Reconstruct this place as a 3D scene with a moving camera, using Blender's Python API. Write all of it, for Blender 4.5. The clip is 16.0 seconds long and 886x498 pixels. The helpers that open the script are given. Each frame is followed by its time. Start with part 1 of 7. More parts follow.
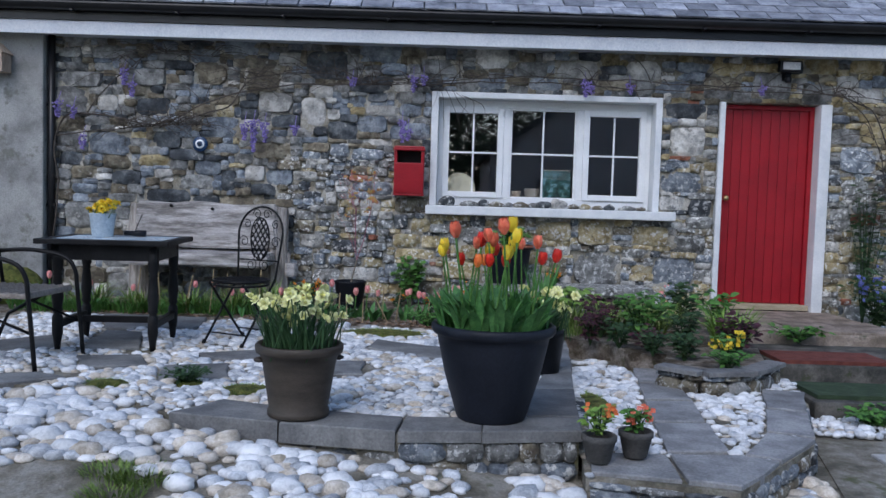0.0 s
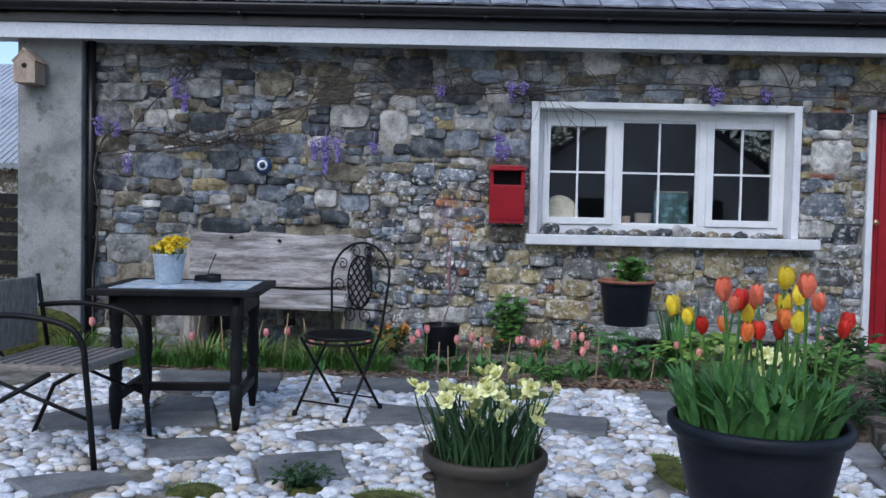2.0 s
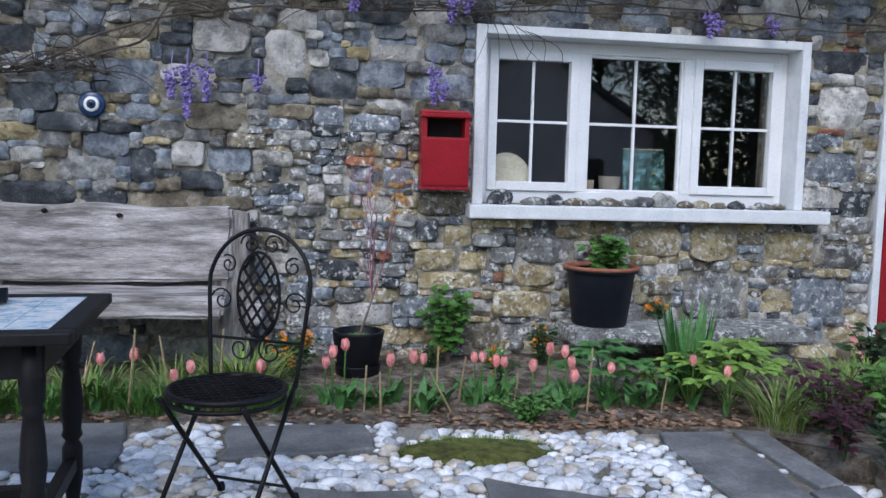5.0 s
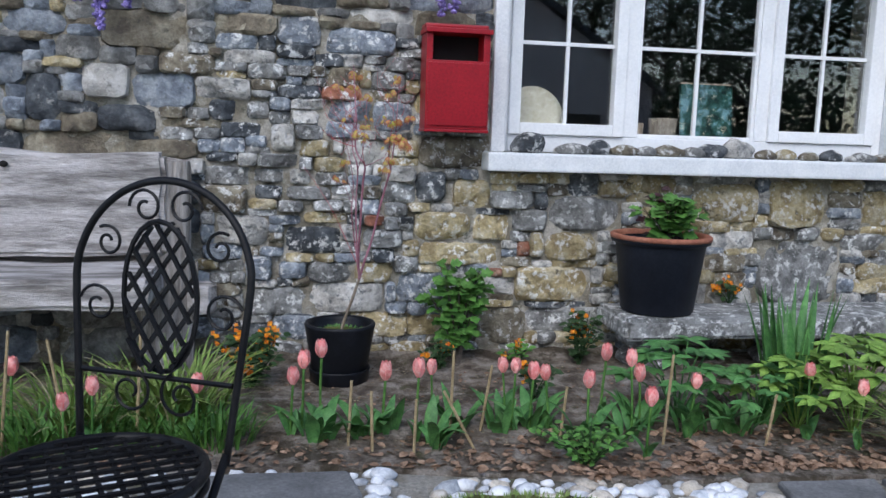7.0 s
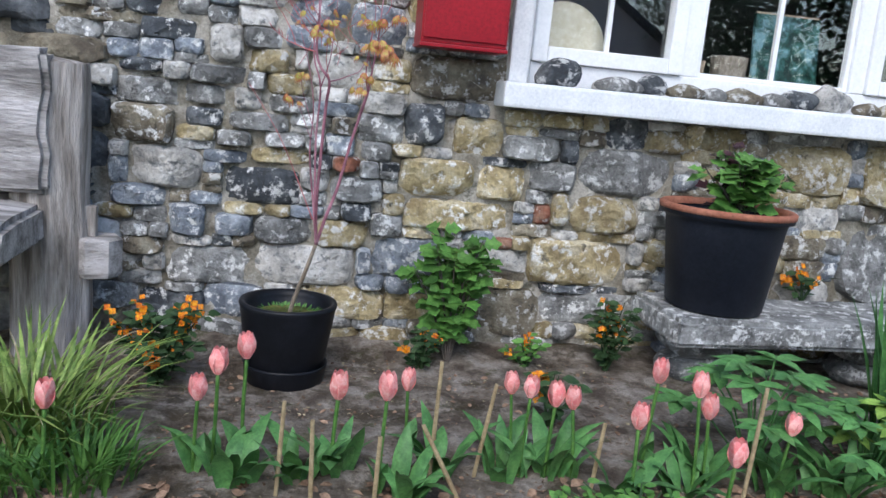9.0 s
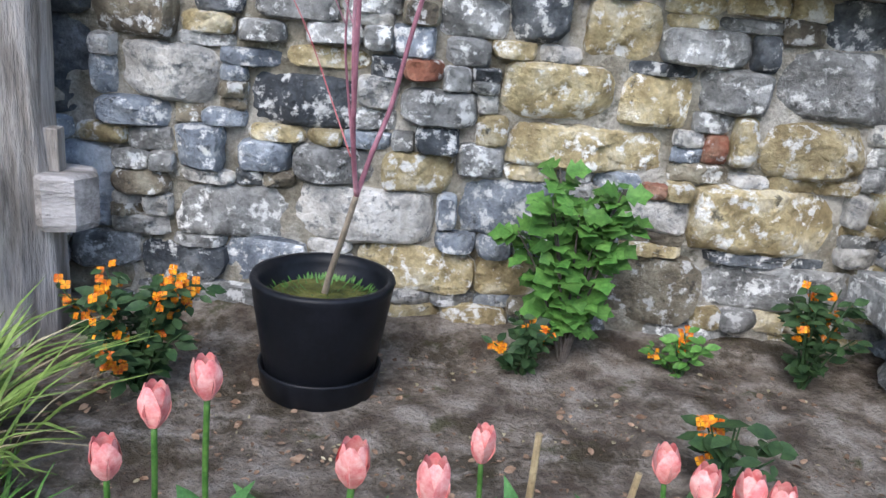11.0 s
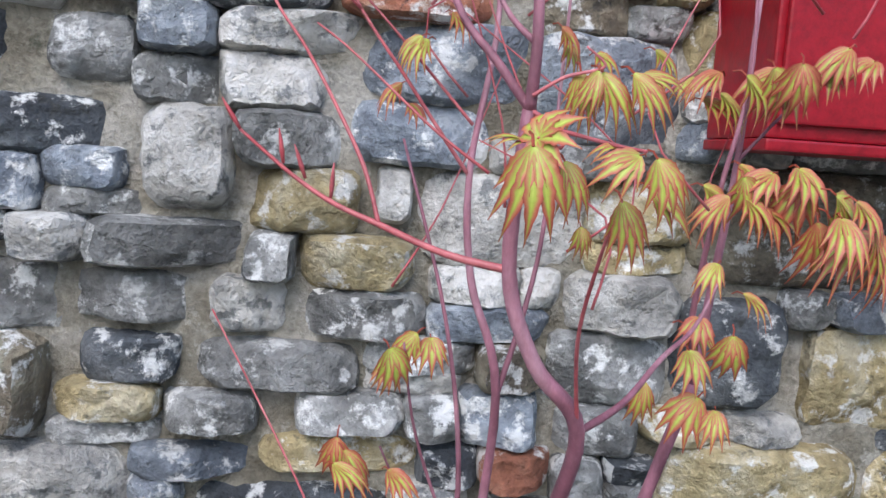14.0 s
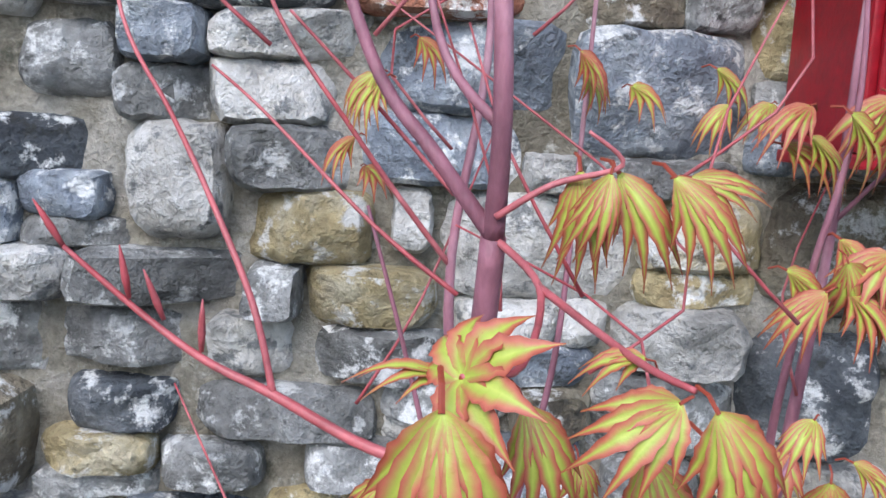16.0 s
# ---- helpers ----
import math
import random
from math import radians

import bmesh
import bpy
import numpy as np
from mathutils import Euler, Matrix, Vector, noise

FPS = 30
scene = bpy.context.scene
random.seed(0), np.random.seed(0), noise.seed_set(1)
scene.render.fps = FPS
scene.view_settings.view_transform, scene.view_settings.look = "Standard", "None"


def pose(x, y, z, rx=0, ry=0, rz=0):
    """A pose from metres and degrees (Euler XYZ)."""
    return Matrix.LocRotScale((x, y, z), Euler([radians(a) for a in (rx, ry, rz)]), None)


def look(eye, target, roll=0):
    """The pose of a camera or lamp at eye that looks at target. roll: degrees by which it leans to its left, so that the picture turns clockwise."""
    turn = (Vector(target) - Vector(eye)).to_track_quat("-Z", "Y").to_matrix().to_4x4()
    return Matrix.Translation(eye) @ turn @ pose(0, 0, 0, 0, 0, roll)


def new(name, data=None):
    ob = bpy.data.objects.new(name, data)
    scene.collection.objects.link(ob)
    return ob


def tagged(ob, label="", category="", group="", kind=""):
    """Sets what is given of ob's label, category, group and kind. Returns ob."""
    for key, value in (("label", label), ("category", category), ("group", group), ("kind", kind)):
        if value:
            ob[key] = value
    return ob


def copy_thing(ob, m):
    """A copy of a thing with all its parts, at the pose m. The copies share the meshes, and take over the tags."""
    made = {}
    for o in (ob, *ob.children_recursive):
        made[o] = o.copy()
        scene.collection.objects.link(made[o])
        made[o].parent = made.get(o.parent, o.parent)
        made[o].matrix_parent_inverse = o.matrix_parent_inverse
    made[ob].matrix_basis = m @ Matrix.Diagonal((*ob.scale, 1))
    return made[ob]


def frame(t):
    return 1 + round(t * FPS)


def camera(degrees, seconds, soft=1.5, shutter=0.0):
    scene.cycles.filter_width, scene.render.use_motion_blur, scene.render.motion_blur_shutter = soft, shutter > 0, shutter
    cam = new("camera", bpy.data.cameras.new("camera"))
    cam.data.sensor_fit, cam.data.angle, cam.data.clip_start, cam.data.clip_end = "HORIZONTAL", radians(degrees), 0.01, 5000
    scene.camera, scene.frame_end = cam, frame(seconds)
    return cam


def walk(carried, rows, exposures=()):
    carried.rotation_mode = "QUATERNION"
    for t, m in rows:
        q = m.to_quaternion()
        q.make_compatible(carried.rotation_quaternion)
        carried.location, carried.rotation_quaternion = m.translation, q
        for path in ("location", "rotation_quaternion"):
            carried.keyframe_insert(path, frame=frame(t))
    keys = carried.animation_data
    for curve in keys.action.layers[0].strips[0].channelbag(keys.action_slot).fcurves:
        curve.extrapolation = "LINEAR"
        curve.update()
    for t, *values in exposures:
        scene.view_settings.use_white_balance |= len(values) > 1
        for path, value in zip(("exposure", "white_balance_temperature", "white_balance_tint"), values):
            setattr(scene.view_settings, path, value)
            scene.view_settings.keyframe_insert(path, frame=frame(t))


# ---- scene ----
cam = camera(56.5, 16.0)
METRES, EYE, TILT, LEAN, TURN = 8.0, 1.07, 0.0, 0.0, 0.0
ROWS = [
    (0.0, 0.0, 0.0, 0.0, 0.1, -3.31, -1.73),
    (0.5, -0.026, 0.0348, 0.0003, -0.26, -3.07, -2.4),
    (1.0, -0.0555, 0.0685, 0.0042, -0.28, -3.02, -3.16),
    (1.5, -0.0787, 0.1112, 0.0047, 0.55, -2.51, -1.95),
    (2.0, -0.1002, 0.149, 0.0097, 0.79, -2.15, -1.23),
    (2.5, -0.1233, 0.1832, 0.0171, -0.96, -2.47, -1.71),
    (3.0, -0.1311, 0.2288, 0.013, -3.58, -3.53, -1.39),
    (3.5, -0.1382, 0.2667, 0.0133, -4.9, -4.41, -1.28),
    (4.0, -0.149, 0.3092, 0.0166, -7.16, -4.04, -1.21),
    (6.5, -0.1397, 0.507, 0.006, -9.61, -7.32, -1.84),
    (7.0, -0.1371, 0.5502, 0.0028, -10.18, -7.73, -1.8),
    (7.5, -0.1344, 0.5833, 0.0051, -11.64, -8.28, -1.51),
    (8.0, -0.1249, 0.6177, -0.0071, -11.57, -8.86, -2.44),
    (8.5, -0.1189, 0.6451, -0.0108, -10.96, -9.35, -4.49),
    (11.0, -0.0877, 0.7875, -0.0243, -0.58, -17.45, -4.9),
    (11.5, -0.0825, 0.8148, -0.0205, 5.68, -15.85, -5.28),
    (12.0, -0.087, 0.837, -0.0126, 6.0, -13.13, -6.04),
    (12.5, -0.1013, 0.8637, -0.0056, 2.3, -10.12, -5.15),
    (13.0, -0.1082, 0.8835, -0.0018, -0.36, -5.9, -4.89),
    (13.5, -0.1125, 0.9023, 0.0002, -1.89, -5.74, -4.79),
    (14.0, -0.1147, 0.9154, 0.0031, -4.7, -6.87, -3.75),
    (14.5, -0.1125, 0.9259, 0.0058, -7.35, -8.16, -2.53),
    (15.0, -0.1086, 0.9317, 0.006, -4.74, -8.94, -2.67),
    (15.5, -0.1077, 0.9329, 0.0063, -2.0, -9.13, -2.55),
    (16.0, -0.109, 0.933, 0.0085, -0.7, -8.57, -2.61),
]
walk(cam, [(t, pose(0, 0, EYE, TILT, LEAN, TURN) @ pose(METRES * x, METRES * y, METRES * z, 90 + pitch, roll, yaw)) for t, x, y, z, yaw, pitch, roll in ROWS],
     exposures=[(0.0, 0.27, 5900, 11), (4.0, 0.55, 6000, 11), (8.5, 0.92, 6200, 10), (11.0, 1.44, 6300, 11), (12.0, 1.38, 6350, 11), (13.0, 1.16, 6350, 11), (14.5, 1.14, 6280, 12), (15.0, 1.03, 6250, 12), (16.0, 1.2, 6200, 11)])

# ---- world, sun ----
world = bpy.data.worlds.new("overcast_evening")
scene.world = world
world.use_nodes = True
wn = world.node_tree
sky = wn.nodes.new("ShaderNodeTexSky")
sky.sky_type, sky.sun_disc = "NISHITA", False
sky.sun_elevation, sky.sun_rotation, sky.dust_density = radians(38), radians(200), 1.0
wn.nodes["Background"].inputs[1].default_value = 0.15
wn.links.new(sky.outputs[0], wn.nodes["Background"].inputs[0])
sun = new("sun", bpy.data.lights.new("sun", "SUN"))
sun.data.energy, sun.data.angle, sun.data.color = 1.0, radians(35), (1.0, 0.97, 0.94)
sun.matrix_world = look((-2, -6, 7.0), (0, 0, 0))

# ---- materials ----
WALL_Y = 8.36
rnd = random.Random(11)


def material(name, cols, scale=8.0, rough=0.8, bump=0.3, fine=60.0, metallic=0.0, vary=0.0, island=False, spots=None, stretch=(1, 1, 1), spec=0.4, bump_dist=0.01, pits=None):
    """cols: two or three colours mixed by noise at two scales; vary: lightness per piece; spots, pits: (colour, scale, threshold) of stains."""
    m = bpy.data.materials.new(name)
    m.use_nodes = True
    nt = m.node_tree
    N, L = nt.nodes, nt.links
    b = N["Principled BSDF"]
    b.inputs["Metallic"].default_value = metallic
    b.inputs["Specular IOR Level"].default_value = spec
    tc = N.new("ShaderNodeTexCoord")
    mp = N.new("ShaderNodeMapping")
    mp.inputs["Scale"].default_value = stretch
    geo = N.new("ShaderNodeNewGeometry")
    L.new(geo.outputs["Position"], mp.inputs[0])
    vec = mp.outputs[0]
    info = N.new("ShaderNodeObjectInfo")
    rand = geo.outputs["Random Per Island"] if island else info.outputs["Random"]
    if vary:
        add = N.new("ShaderNodeVectorMath")
        add.operation = "MULTIPLY_ADD"
        comb = N.new("ShaderNodeCombineXYZ")
        for i in range(3):
            L.new(rand, comb.inputs[i])
        L.new(comb.outputs[0], add.inputs[0])
        add.inputs[1].default_value = (7, 11, 5)
        L.new(vec, add.inputs[2])
        vec = add.outputs[0]
    n1 = N.new("ShaderNodeTexNoise")
    n1.inputs["Scale"].default_value, n1.inputs["Detail"].default_value, n1.inputs["Roughness"].default_value = scale, 6, 0.62
    n2 = N.new("ShaderNodeTexNoise")
    n2.inputs["Scale"].default_value, n2.inputs["Detail"].default_value, n2.inputs["Roughness"].default_value = fine, 5, 0.7
    L.new(vec, n1.inputs["Vector"])
    L.new(vec, n2.inputs["Vector"])
    ramp = N.new("ShaderNodeValToRGB")
    el = ramp.color_ramp.elements
    el[0].position, el[1].position = 0.38, 0.62
    el[0].color, el[1].color = (*cols[0], 1), (*cols[-1], 1)
    if len(cols) > 2:
        e = el.new(0.5)
        e.color = (*cols[1], 1)
    L.new(n1.outputs[0], ramp.inputs[0])
    mix = N.new("ShaderNodeMix")
    mix.data_type, mix.blend_type = "RGBA", "OVERLAY"
    mix.inputs[0].default_value = 0.75
    L.new(ramp.outputs[0], mix.inputs[6])
    L.new(n2.outputs[0], mix.inputs[7])
    out = mix.outputs[2]
    for q, stain in enumerate((pits, spots)):
        if not stain:
            continue
        col, sc, th = stain
        n3 = N.new("ShaderNodeTexNoise")
        n3.inputs["Scale"].default_value, n3.inputs["Detail"].default_value, n3.inputs["Roughness"].default_value = sc, 8, 0.7
        shift = N.new("ShaderNodeVectorMath")
        shift.inputs[1].default_value = (9.7 * q, 4.1 * q, 2.3 * q)
        L.new(vec, shift.inputs[0])
        L.new(shift.outputs[0], n3.inputs["Vector"])
        mr = N.new("ShaderNodeMapRange")
        mr.inputs[1].default_value, mr.inputs[2].default_value, mr.inputs[4].default_value = th, th + 0.07, 0.8
        L.new(n3.outputs[0], mr.inputs[0])
        ms = N.new("ShaderNodeMix")
        ms.data_type = "RGBA"
        ms.inputs[7].default_value = (*col, 1)
        L.new(mr.outputs[0], ms.inputs[0])
        L.new(out, ms.inputs[6])
        out = ms.outputs[2]
    if vary:
        hsv = N.new("ShaderNodeHueSaturation")
        mr2 = N.new("ShaderNodeMapRange")
        mr2.inputs[3].default_value, mr2.inputs[4].default_value = 1 - vary, 1 + vary
        L.new(rand, mr2.inputs[0])
        L.new(mr2.outputs[0], hsv.inputs["Value"])
        L.new(out, hsv.inputs["Color"])
        out = hsv.outputs[0]
    L.new(out, b.inputs["Base Color"])
    rr = N.new("ShaderNodeMapRange")
    rr.inputs[3].default_value, rr.inputs[4].default_value = max(0.03, rough - 0.12), min(1, rough + 0.12)
    L.new(n2.outputs[0], rr.inputs[0])
    L.new(rr.outputs[0], b.inputs["Roughness"])
    if bump:
        ad = N.new("ShaderNodeMath")
        ad.operation = "MULTIPLY_ADD"
        ad.inputs[1].default_value = 0.6
        L.new(n2.outputs[0], ad.inputs[0])
        L.new(n1.outputs[0], ad.inputs[2])
        bp = N.new("ShaderNodeBump")
        bp.inputs["Strength"].default_value, bp.inputs["Distance"].default_value = bump, bump_dist
        L.new(ad.outputs[0], bp.inputs["Height"])
        L.new(bp.outputs[0], b.inputs["Normal"])
    return m


STONE_COLS = {
    "grey": ((0.13, 0.13, 0.125), (0.25, 0.25, 0.24), (0.37, 0.37, 0.36)),
    "blue": ((0.13, 0.15, 0.18), (0.24, 0.27, 0.31), (0.36, 0.39, 0.42)),
    "tan": ((0.27, 0.21, 0.11), (0.44, 0.36, 0.20), (0.54, 0.48, 0.34)),
    "pale": ((0.34, 0.33, 0.31), (0.56, 0.54, 0.50), (0.74, 0.72, 0.68)),
    "dark": ((0.045, 0.05, 0.058), (0.08, 0.09, 0.10), (0.17, 0.18, 0.19)),
    "brown": ((0.12, 0.10, 0.075), (0.21, 0.18, 0.13), (0.31, 0.28, 0.21)),
    "brick": ((0.22, 0.085, 0.05), (0.33, 0.13, 0.08), (0.38, 0.22, 0.15)),
}
STONE = {k: material("stone_" + k, v, 11, 0.88, 1.0, 65, vary=0.3, island=True, spots=((0.85, 0.85, 0.83), 21, 0.53), pits=((0.04, 0.04, 0.037), 17, 0.59), bump_dist=0.03) for k, v in STONE_COLS.items()}
STONE["pale"] = material("stone_pale_lichen", STONE_COLS["pale"], 12, 0.88, 1.0, 65, vary=0.15, island=True, spots=((0.15, 0.16, 0.165), 26, 0.54), pits=((0.06, 0.06, 0.055), 15, 0.62), bump_dist=0.03)
BARE = {k: material("bare_stone_" + k, v, 9, 0.9, 1.0, 50, vary=0.28, island=True, spots=((0.52, 0.50, 0.46), 9, 0.60), pits=((0.06, 0.055, 0.045), 6, 0.60), bump_dist=0.03) for k, v in STONE_COLS.items()}
STONE_KEYS = list(STONE)
mortar = material("lime_mortar", ((0.23, 0.205, 0.155), (0.37, 0.34, 0.275), (0.52, 0.49, 0.43)), 7, 0.95, 1.0, 110, spots=((0.62, 0.60, 0.54), 16, 0.57), pits=((0.10, 0.10, 0.07), 9, 0.6), bump_dist=0.025)
concrete = material("weathered_concrete", ((0.19, 0.19, 0.185), (0.27, 0.27, 0.265), (0.34, 0.34, 0.33)), 3, 0.9, 0.4, 90, spots=((0.14, 0.14, 0.12), 4, 0.57))
white_paint = material("white_gloss_paint", ((0.66, 0.68, 0.70), (0.78, 0.79, 0.80)), 5, 0.5, 0.15, 90, spots=((0.45, 0.45, 0.44), 12, 0.66))
white_plastic = material("white_window_plastic", ((0.78, 0.79, 0.80), (0.84, 0.85, 0.86)), 4, 0.35, 0.03, 60)
fascia_paint = material("white_fascia", ((0.58, 0.61, 0.66), (0.68, 0.70, 0.74)), 2, 0.5, 0.08, 60, spots=((0.45, 0.46, 0.46), 6, 0.66))
black_gutter = material("black_gutter_plastic", ((0.008, 0.008, 0.01), (0.016, 0.016, 0.018)), 5, 0.35, 0.05, 60)
slate = material("blue_grey_slate", ((0.17, 0.18, 0.21), (0.27, 0.28, 0.32), (0.36, 0.37, 0.41)), 6, 0.6, 0.5, 70, vary=0.38, spots=((0.42, 0.43, 0.42), 18, 0.64))
slate_far = material("blue_grey_slate_far", ((0.17, 0.18, 0.21), (0.27, 0.28, 0.32), (0.36, 0.37, 0.41)), 6, 0.55, 0.4, 70, vary=0.22, island=True)
red_paint = material("red_door_paint", ((0.26, 0.007, 0.014), (0.33, 0.010, 0.018)), 3, 0.42, 0.12, 80)
box_red = material("red_letterbox_enamel", ((0.27, 0.006, 0.014), (0.33, 0.009, 0.018)), 4, 0.35, 0.08, 80, spots=((0.3, 0.05, 0.04), 30, 0.72))
black_inside = material("dark_slot", ((0.006, 0.006, 0.006), (0.012, 0.01, 0.01)), 6, 0.9, 0.0)
soil = material("leaf_strewn_soil", ((0.10, 0.075, 0.055), (0.23, 0.19, 0.15), (0.40, 0.35, 0.30)), 9, 0.95, 1.0, 80, spots=((0.055, 0.04, 0.018), 4.5, 0.52), pits=((0.07, 0.07, 0.02), 7, 0.58), bump_dist=0.04)
earth = material("grit_and_moss_ground", ((0.11, 0.10, 0.075), (0.21, 0.19, 0.15), (0.32, 0.30, 0.26)), 5, 0.95, 0.9, 70, spots=((0.09, 0.10, 0.035), 2.5, 0.56), bump_dist=0.02)
flag = material("grey_flagstone", ((0.115, 0.115, 0.115), (0.165, 0.165, 0.165), (0.22, 0.22, 0.215)), 4, 0.75, 0.35, 70, vary=0.12, spots=((0.25, 0.25, 0.24), 14, 0.66))
light_flag = material("pale_grey_flagstone", ((0.17, 0.17, 0.172), (0.25, 0.25, 0.255), (0.33, 0.33, 0.33)), 4, 0.75, 0.35, 70, vary=0.15, spots=((0.36, 0.36, 0.35), 14, 0.64))
brass = material("worn_brass", ((0.55, 0.42, 0.2), (0.65, 0.52, 0.28)), 20, 0.35, 0.05, 80, metallic=1.0)

glass = bpy.data.materials.new("window_glass")
glass.use_nodes = True
gb = glass.node_tree.nodes["Principled BSDF"]
gb.inputs["Roughness"].default_value, gb.inputs["IOR"].default_value = 0.01, 1.72
gb.inputs["Transmission Weight"].default_value = 1.0
gb.inputs["Base Color"].default_value = (0.95, 0.98, 0.97, 1)


# ---- mesh helpers ----
def link(name, bm, mats, parent=None, label="", smooth=False):
    me = bpy.data.meshes.new(name)
    if smooth:
        for f in bm.faces:
            f.smooth = True
    bm.to_mesh(me)
    bm.free()
    for m in mats if isinstance(mats, (list, tuple)) else [mats]:
        me.materials.append(m)
    ob = new(name, me)
    if parent is not None:
        ob.parent = parent
    if label:
        ob["label"] = label
    return ob


def part(name, bm, mats, parent, label="", smooth=False):
    return link(name, bm, mats, parent, label, smooth)


def thing(name, label, category, at=(0, 0, 0), rz=0.0, group="", kind=""):
    ob = new(name)
    ob.empty_display_size = 0.1
    ob.matrix_world = pose(*at, 0, 0, rz)
    return tagged(ob, label, category, group, kind)


def box(bm, lo, hi, bevel=0.0, m=None):
    r = bmesh.ops.create_cube(bm, size=1)
    vs = r["verts"]
    for v in vs:
        v.co = Vector([lo[i] + (hi[i] - lo[i]) * (v.co[i] + 0.5) for i in range(3)])
    if m is not None:
        bmesh.ops.transform(bm, matrix=m, verts=vs)
    if bevel:
        es = list({e for v in vs for e in v.link_edges})
        bmesh.ops.bevel(bm, geom=es, offset=bevel, segments=2, affect="EDGES", profile=0.6)
    return bm


def boxes(items, bevel=0.0):
    bm = bmesh.new()
    for lo, hi in items:
        box(bm, lo, hi, bevel)
    return bm


def tube(bm, pts, radii, n=7, caps=True):
    pts = [Vector(p) for p in pts]
    if not isinstance(radii, (list, tuple)):
        radii = [radii] * len(pts)
    rings = []
    up = None
    for i, p in enumerate(pts):
        d = (pts[min(i + 1, len(pts) - 1)] - pts[max(i - 1, 0)])
        d = d.normalized() if d.length > 1e-9 else Vector((0, 0, 1))
        if up is None:
            up = d.orthogonal().normalized()
        else:
            up = (up - d * up.dot(d))
            up = up.normalized() if up.length > 1e-6 else d.orthogonal().normalized()
        s = d.cross(up)
        rings.append([bm.verts.new(p + (up * math.cos(2 * math.pi * k / n) + s * math.sin(2 * math.pi * k / n)) * radii[i]) for k in range(n)])
    for a, b in zip(rings, rings[1:]):
        for k in range(n):
            bm.faces.new((a[k], a[(k + 1) % n], b[(k + 1) % n], b[k]))
    if caps:
        bm.faces.new(rings[0][::-1])
        bm.faces.new(rings[-1])
    return bm


def spline(pts, n=5):
    """Catmull-Rom through pts, n steps a span."""
    P = [Vector(p) for p in pts]
    out = []
    for i in range(len(P) - 1):
        a, b, c, d = P[max(i - 1, 0)], P[i], P[i + 1], P[min(i + 2, len(P) - 1)]
        for k in range(n):
            t = k / n
            out.append(0.5 * (2 * b + (c - a) * t + (2 * a - 5 * b + 4 * c - d) * t * t + (3 * b - a - 3 * c + d) * t ** 3))
    out.append(P[-1])
    return out


def taper(r0, r1, n):
    return [r0 + (r1 - r0) * i / (n - 1) for i in range(n)]


def lathe(bm, profile, n=28, at=(0, 0, 0), wob=0.0, caps=True):
    rings = []
    for r, z in profile:
        rings.append([bm.verts.new((at[0] + r * math.cos(2 * math.pi * k / n) * (1 + wob * math.sin(3 * k)), at[1] + r * math.sin(2 * math.pi * k / n), at[2] + z)) for k in range(n)])
    for a, b in zip(rings, rings[1:]):
        for k in range(n):
            bm.faces.new((a[k], a[(k + 1) % n], b[(k + 1) % n], b[k]))
    if caps:
        bm.faces.new(rings[0][::-1])
        bm.faces.new(rings[-1])
    return bm


def prism(bm, poly, z0, z1, inset=0.0):
    """An upright prism on a polygon, its upper edge rounded off by inset."""
    n = len(poly)
    cx, cy = sum(p[0] for p in poly) / n, sum(p[1] for p in poly) / n
    low = [bm.verts.new((x, y, z0)) for x, y in poly]
    mid = [bm.verts.new((x, y, z1 - inset * 0.7)) for x, y in poly] if inset else None
    top = []
    for x, y in poly:
        dx, dy = x - cx, y - cy
        l = math.hypot(dx, dy) or 1
        top.append(bm.verts.new((x - dx / l * inset, y - dy / l * inset, z1)))
    rings = [low, mid, top] if inset else [low, top]
    for a, b in zip(rings, rings[1:]):
        for k in range(n):
            bm.faces.new((a[k], a[(k + 1) % n], b[(k + 1) % n], b[k]))
    bm.faces.new(low[::-1])
    bm.faces.new(top)
    bmesh.ops.recalc_face_normals(bm, faces=bm.faces)
    return bm


def blade(bm, base, lean, height, width, droop=0.3, fold=0.25, seg=5, mat=0, belly=0.5):
    """A strap leaf: lean is a flat direction; it rises, then bends over. Two-sided with a folded middle."""
    base = Vector(base)
    d = Vector((math.cos(lean), math.sin(lean), 0))
    s = Vector((-d.y, d.x, 0))
    prev = None
    for i in range(seg + 1):
        t = i / seg
        c = base + d * (height * (0.12 * t + droop * t * t)) + Vector((0, 0, height * (t - 0.45 * droop * t * t * t)))
        w = width * (0.35 + 0.65 * math.sin(math.pi * min(1, t / (2 * belly)) * 1.0)) if t < belly else width * math.cos(math.pi / 2 * (t - belly) / (1 - belly))
        w = max(w, 0.0008) * 0.5
        row = [bm.verts.new(c - s * w), bm.verts.new(c - d * w * fold), bm.verts.new(c + s * w)]
        if prev:
            for k in range(2):
                f = bm.faces.new((prev[k], prev[k + 1], row[k + 1], row[k]))
                f.material_index, f.smooth = mat, True
        prev = row


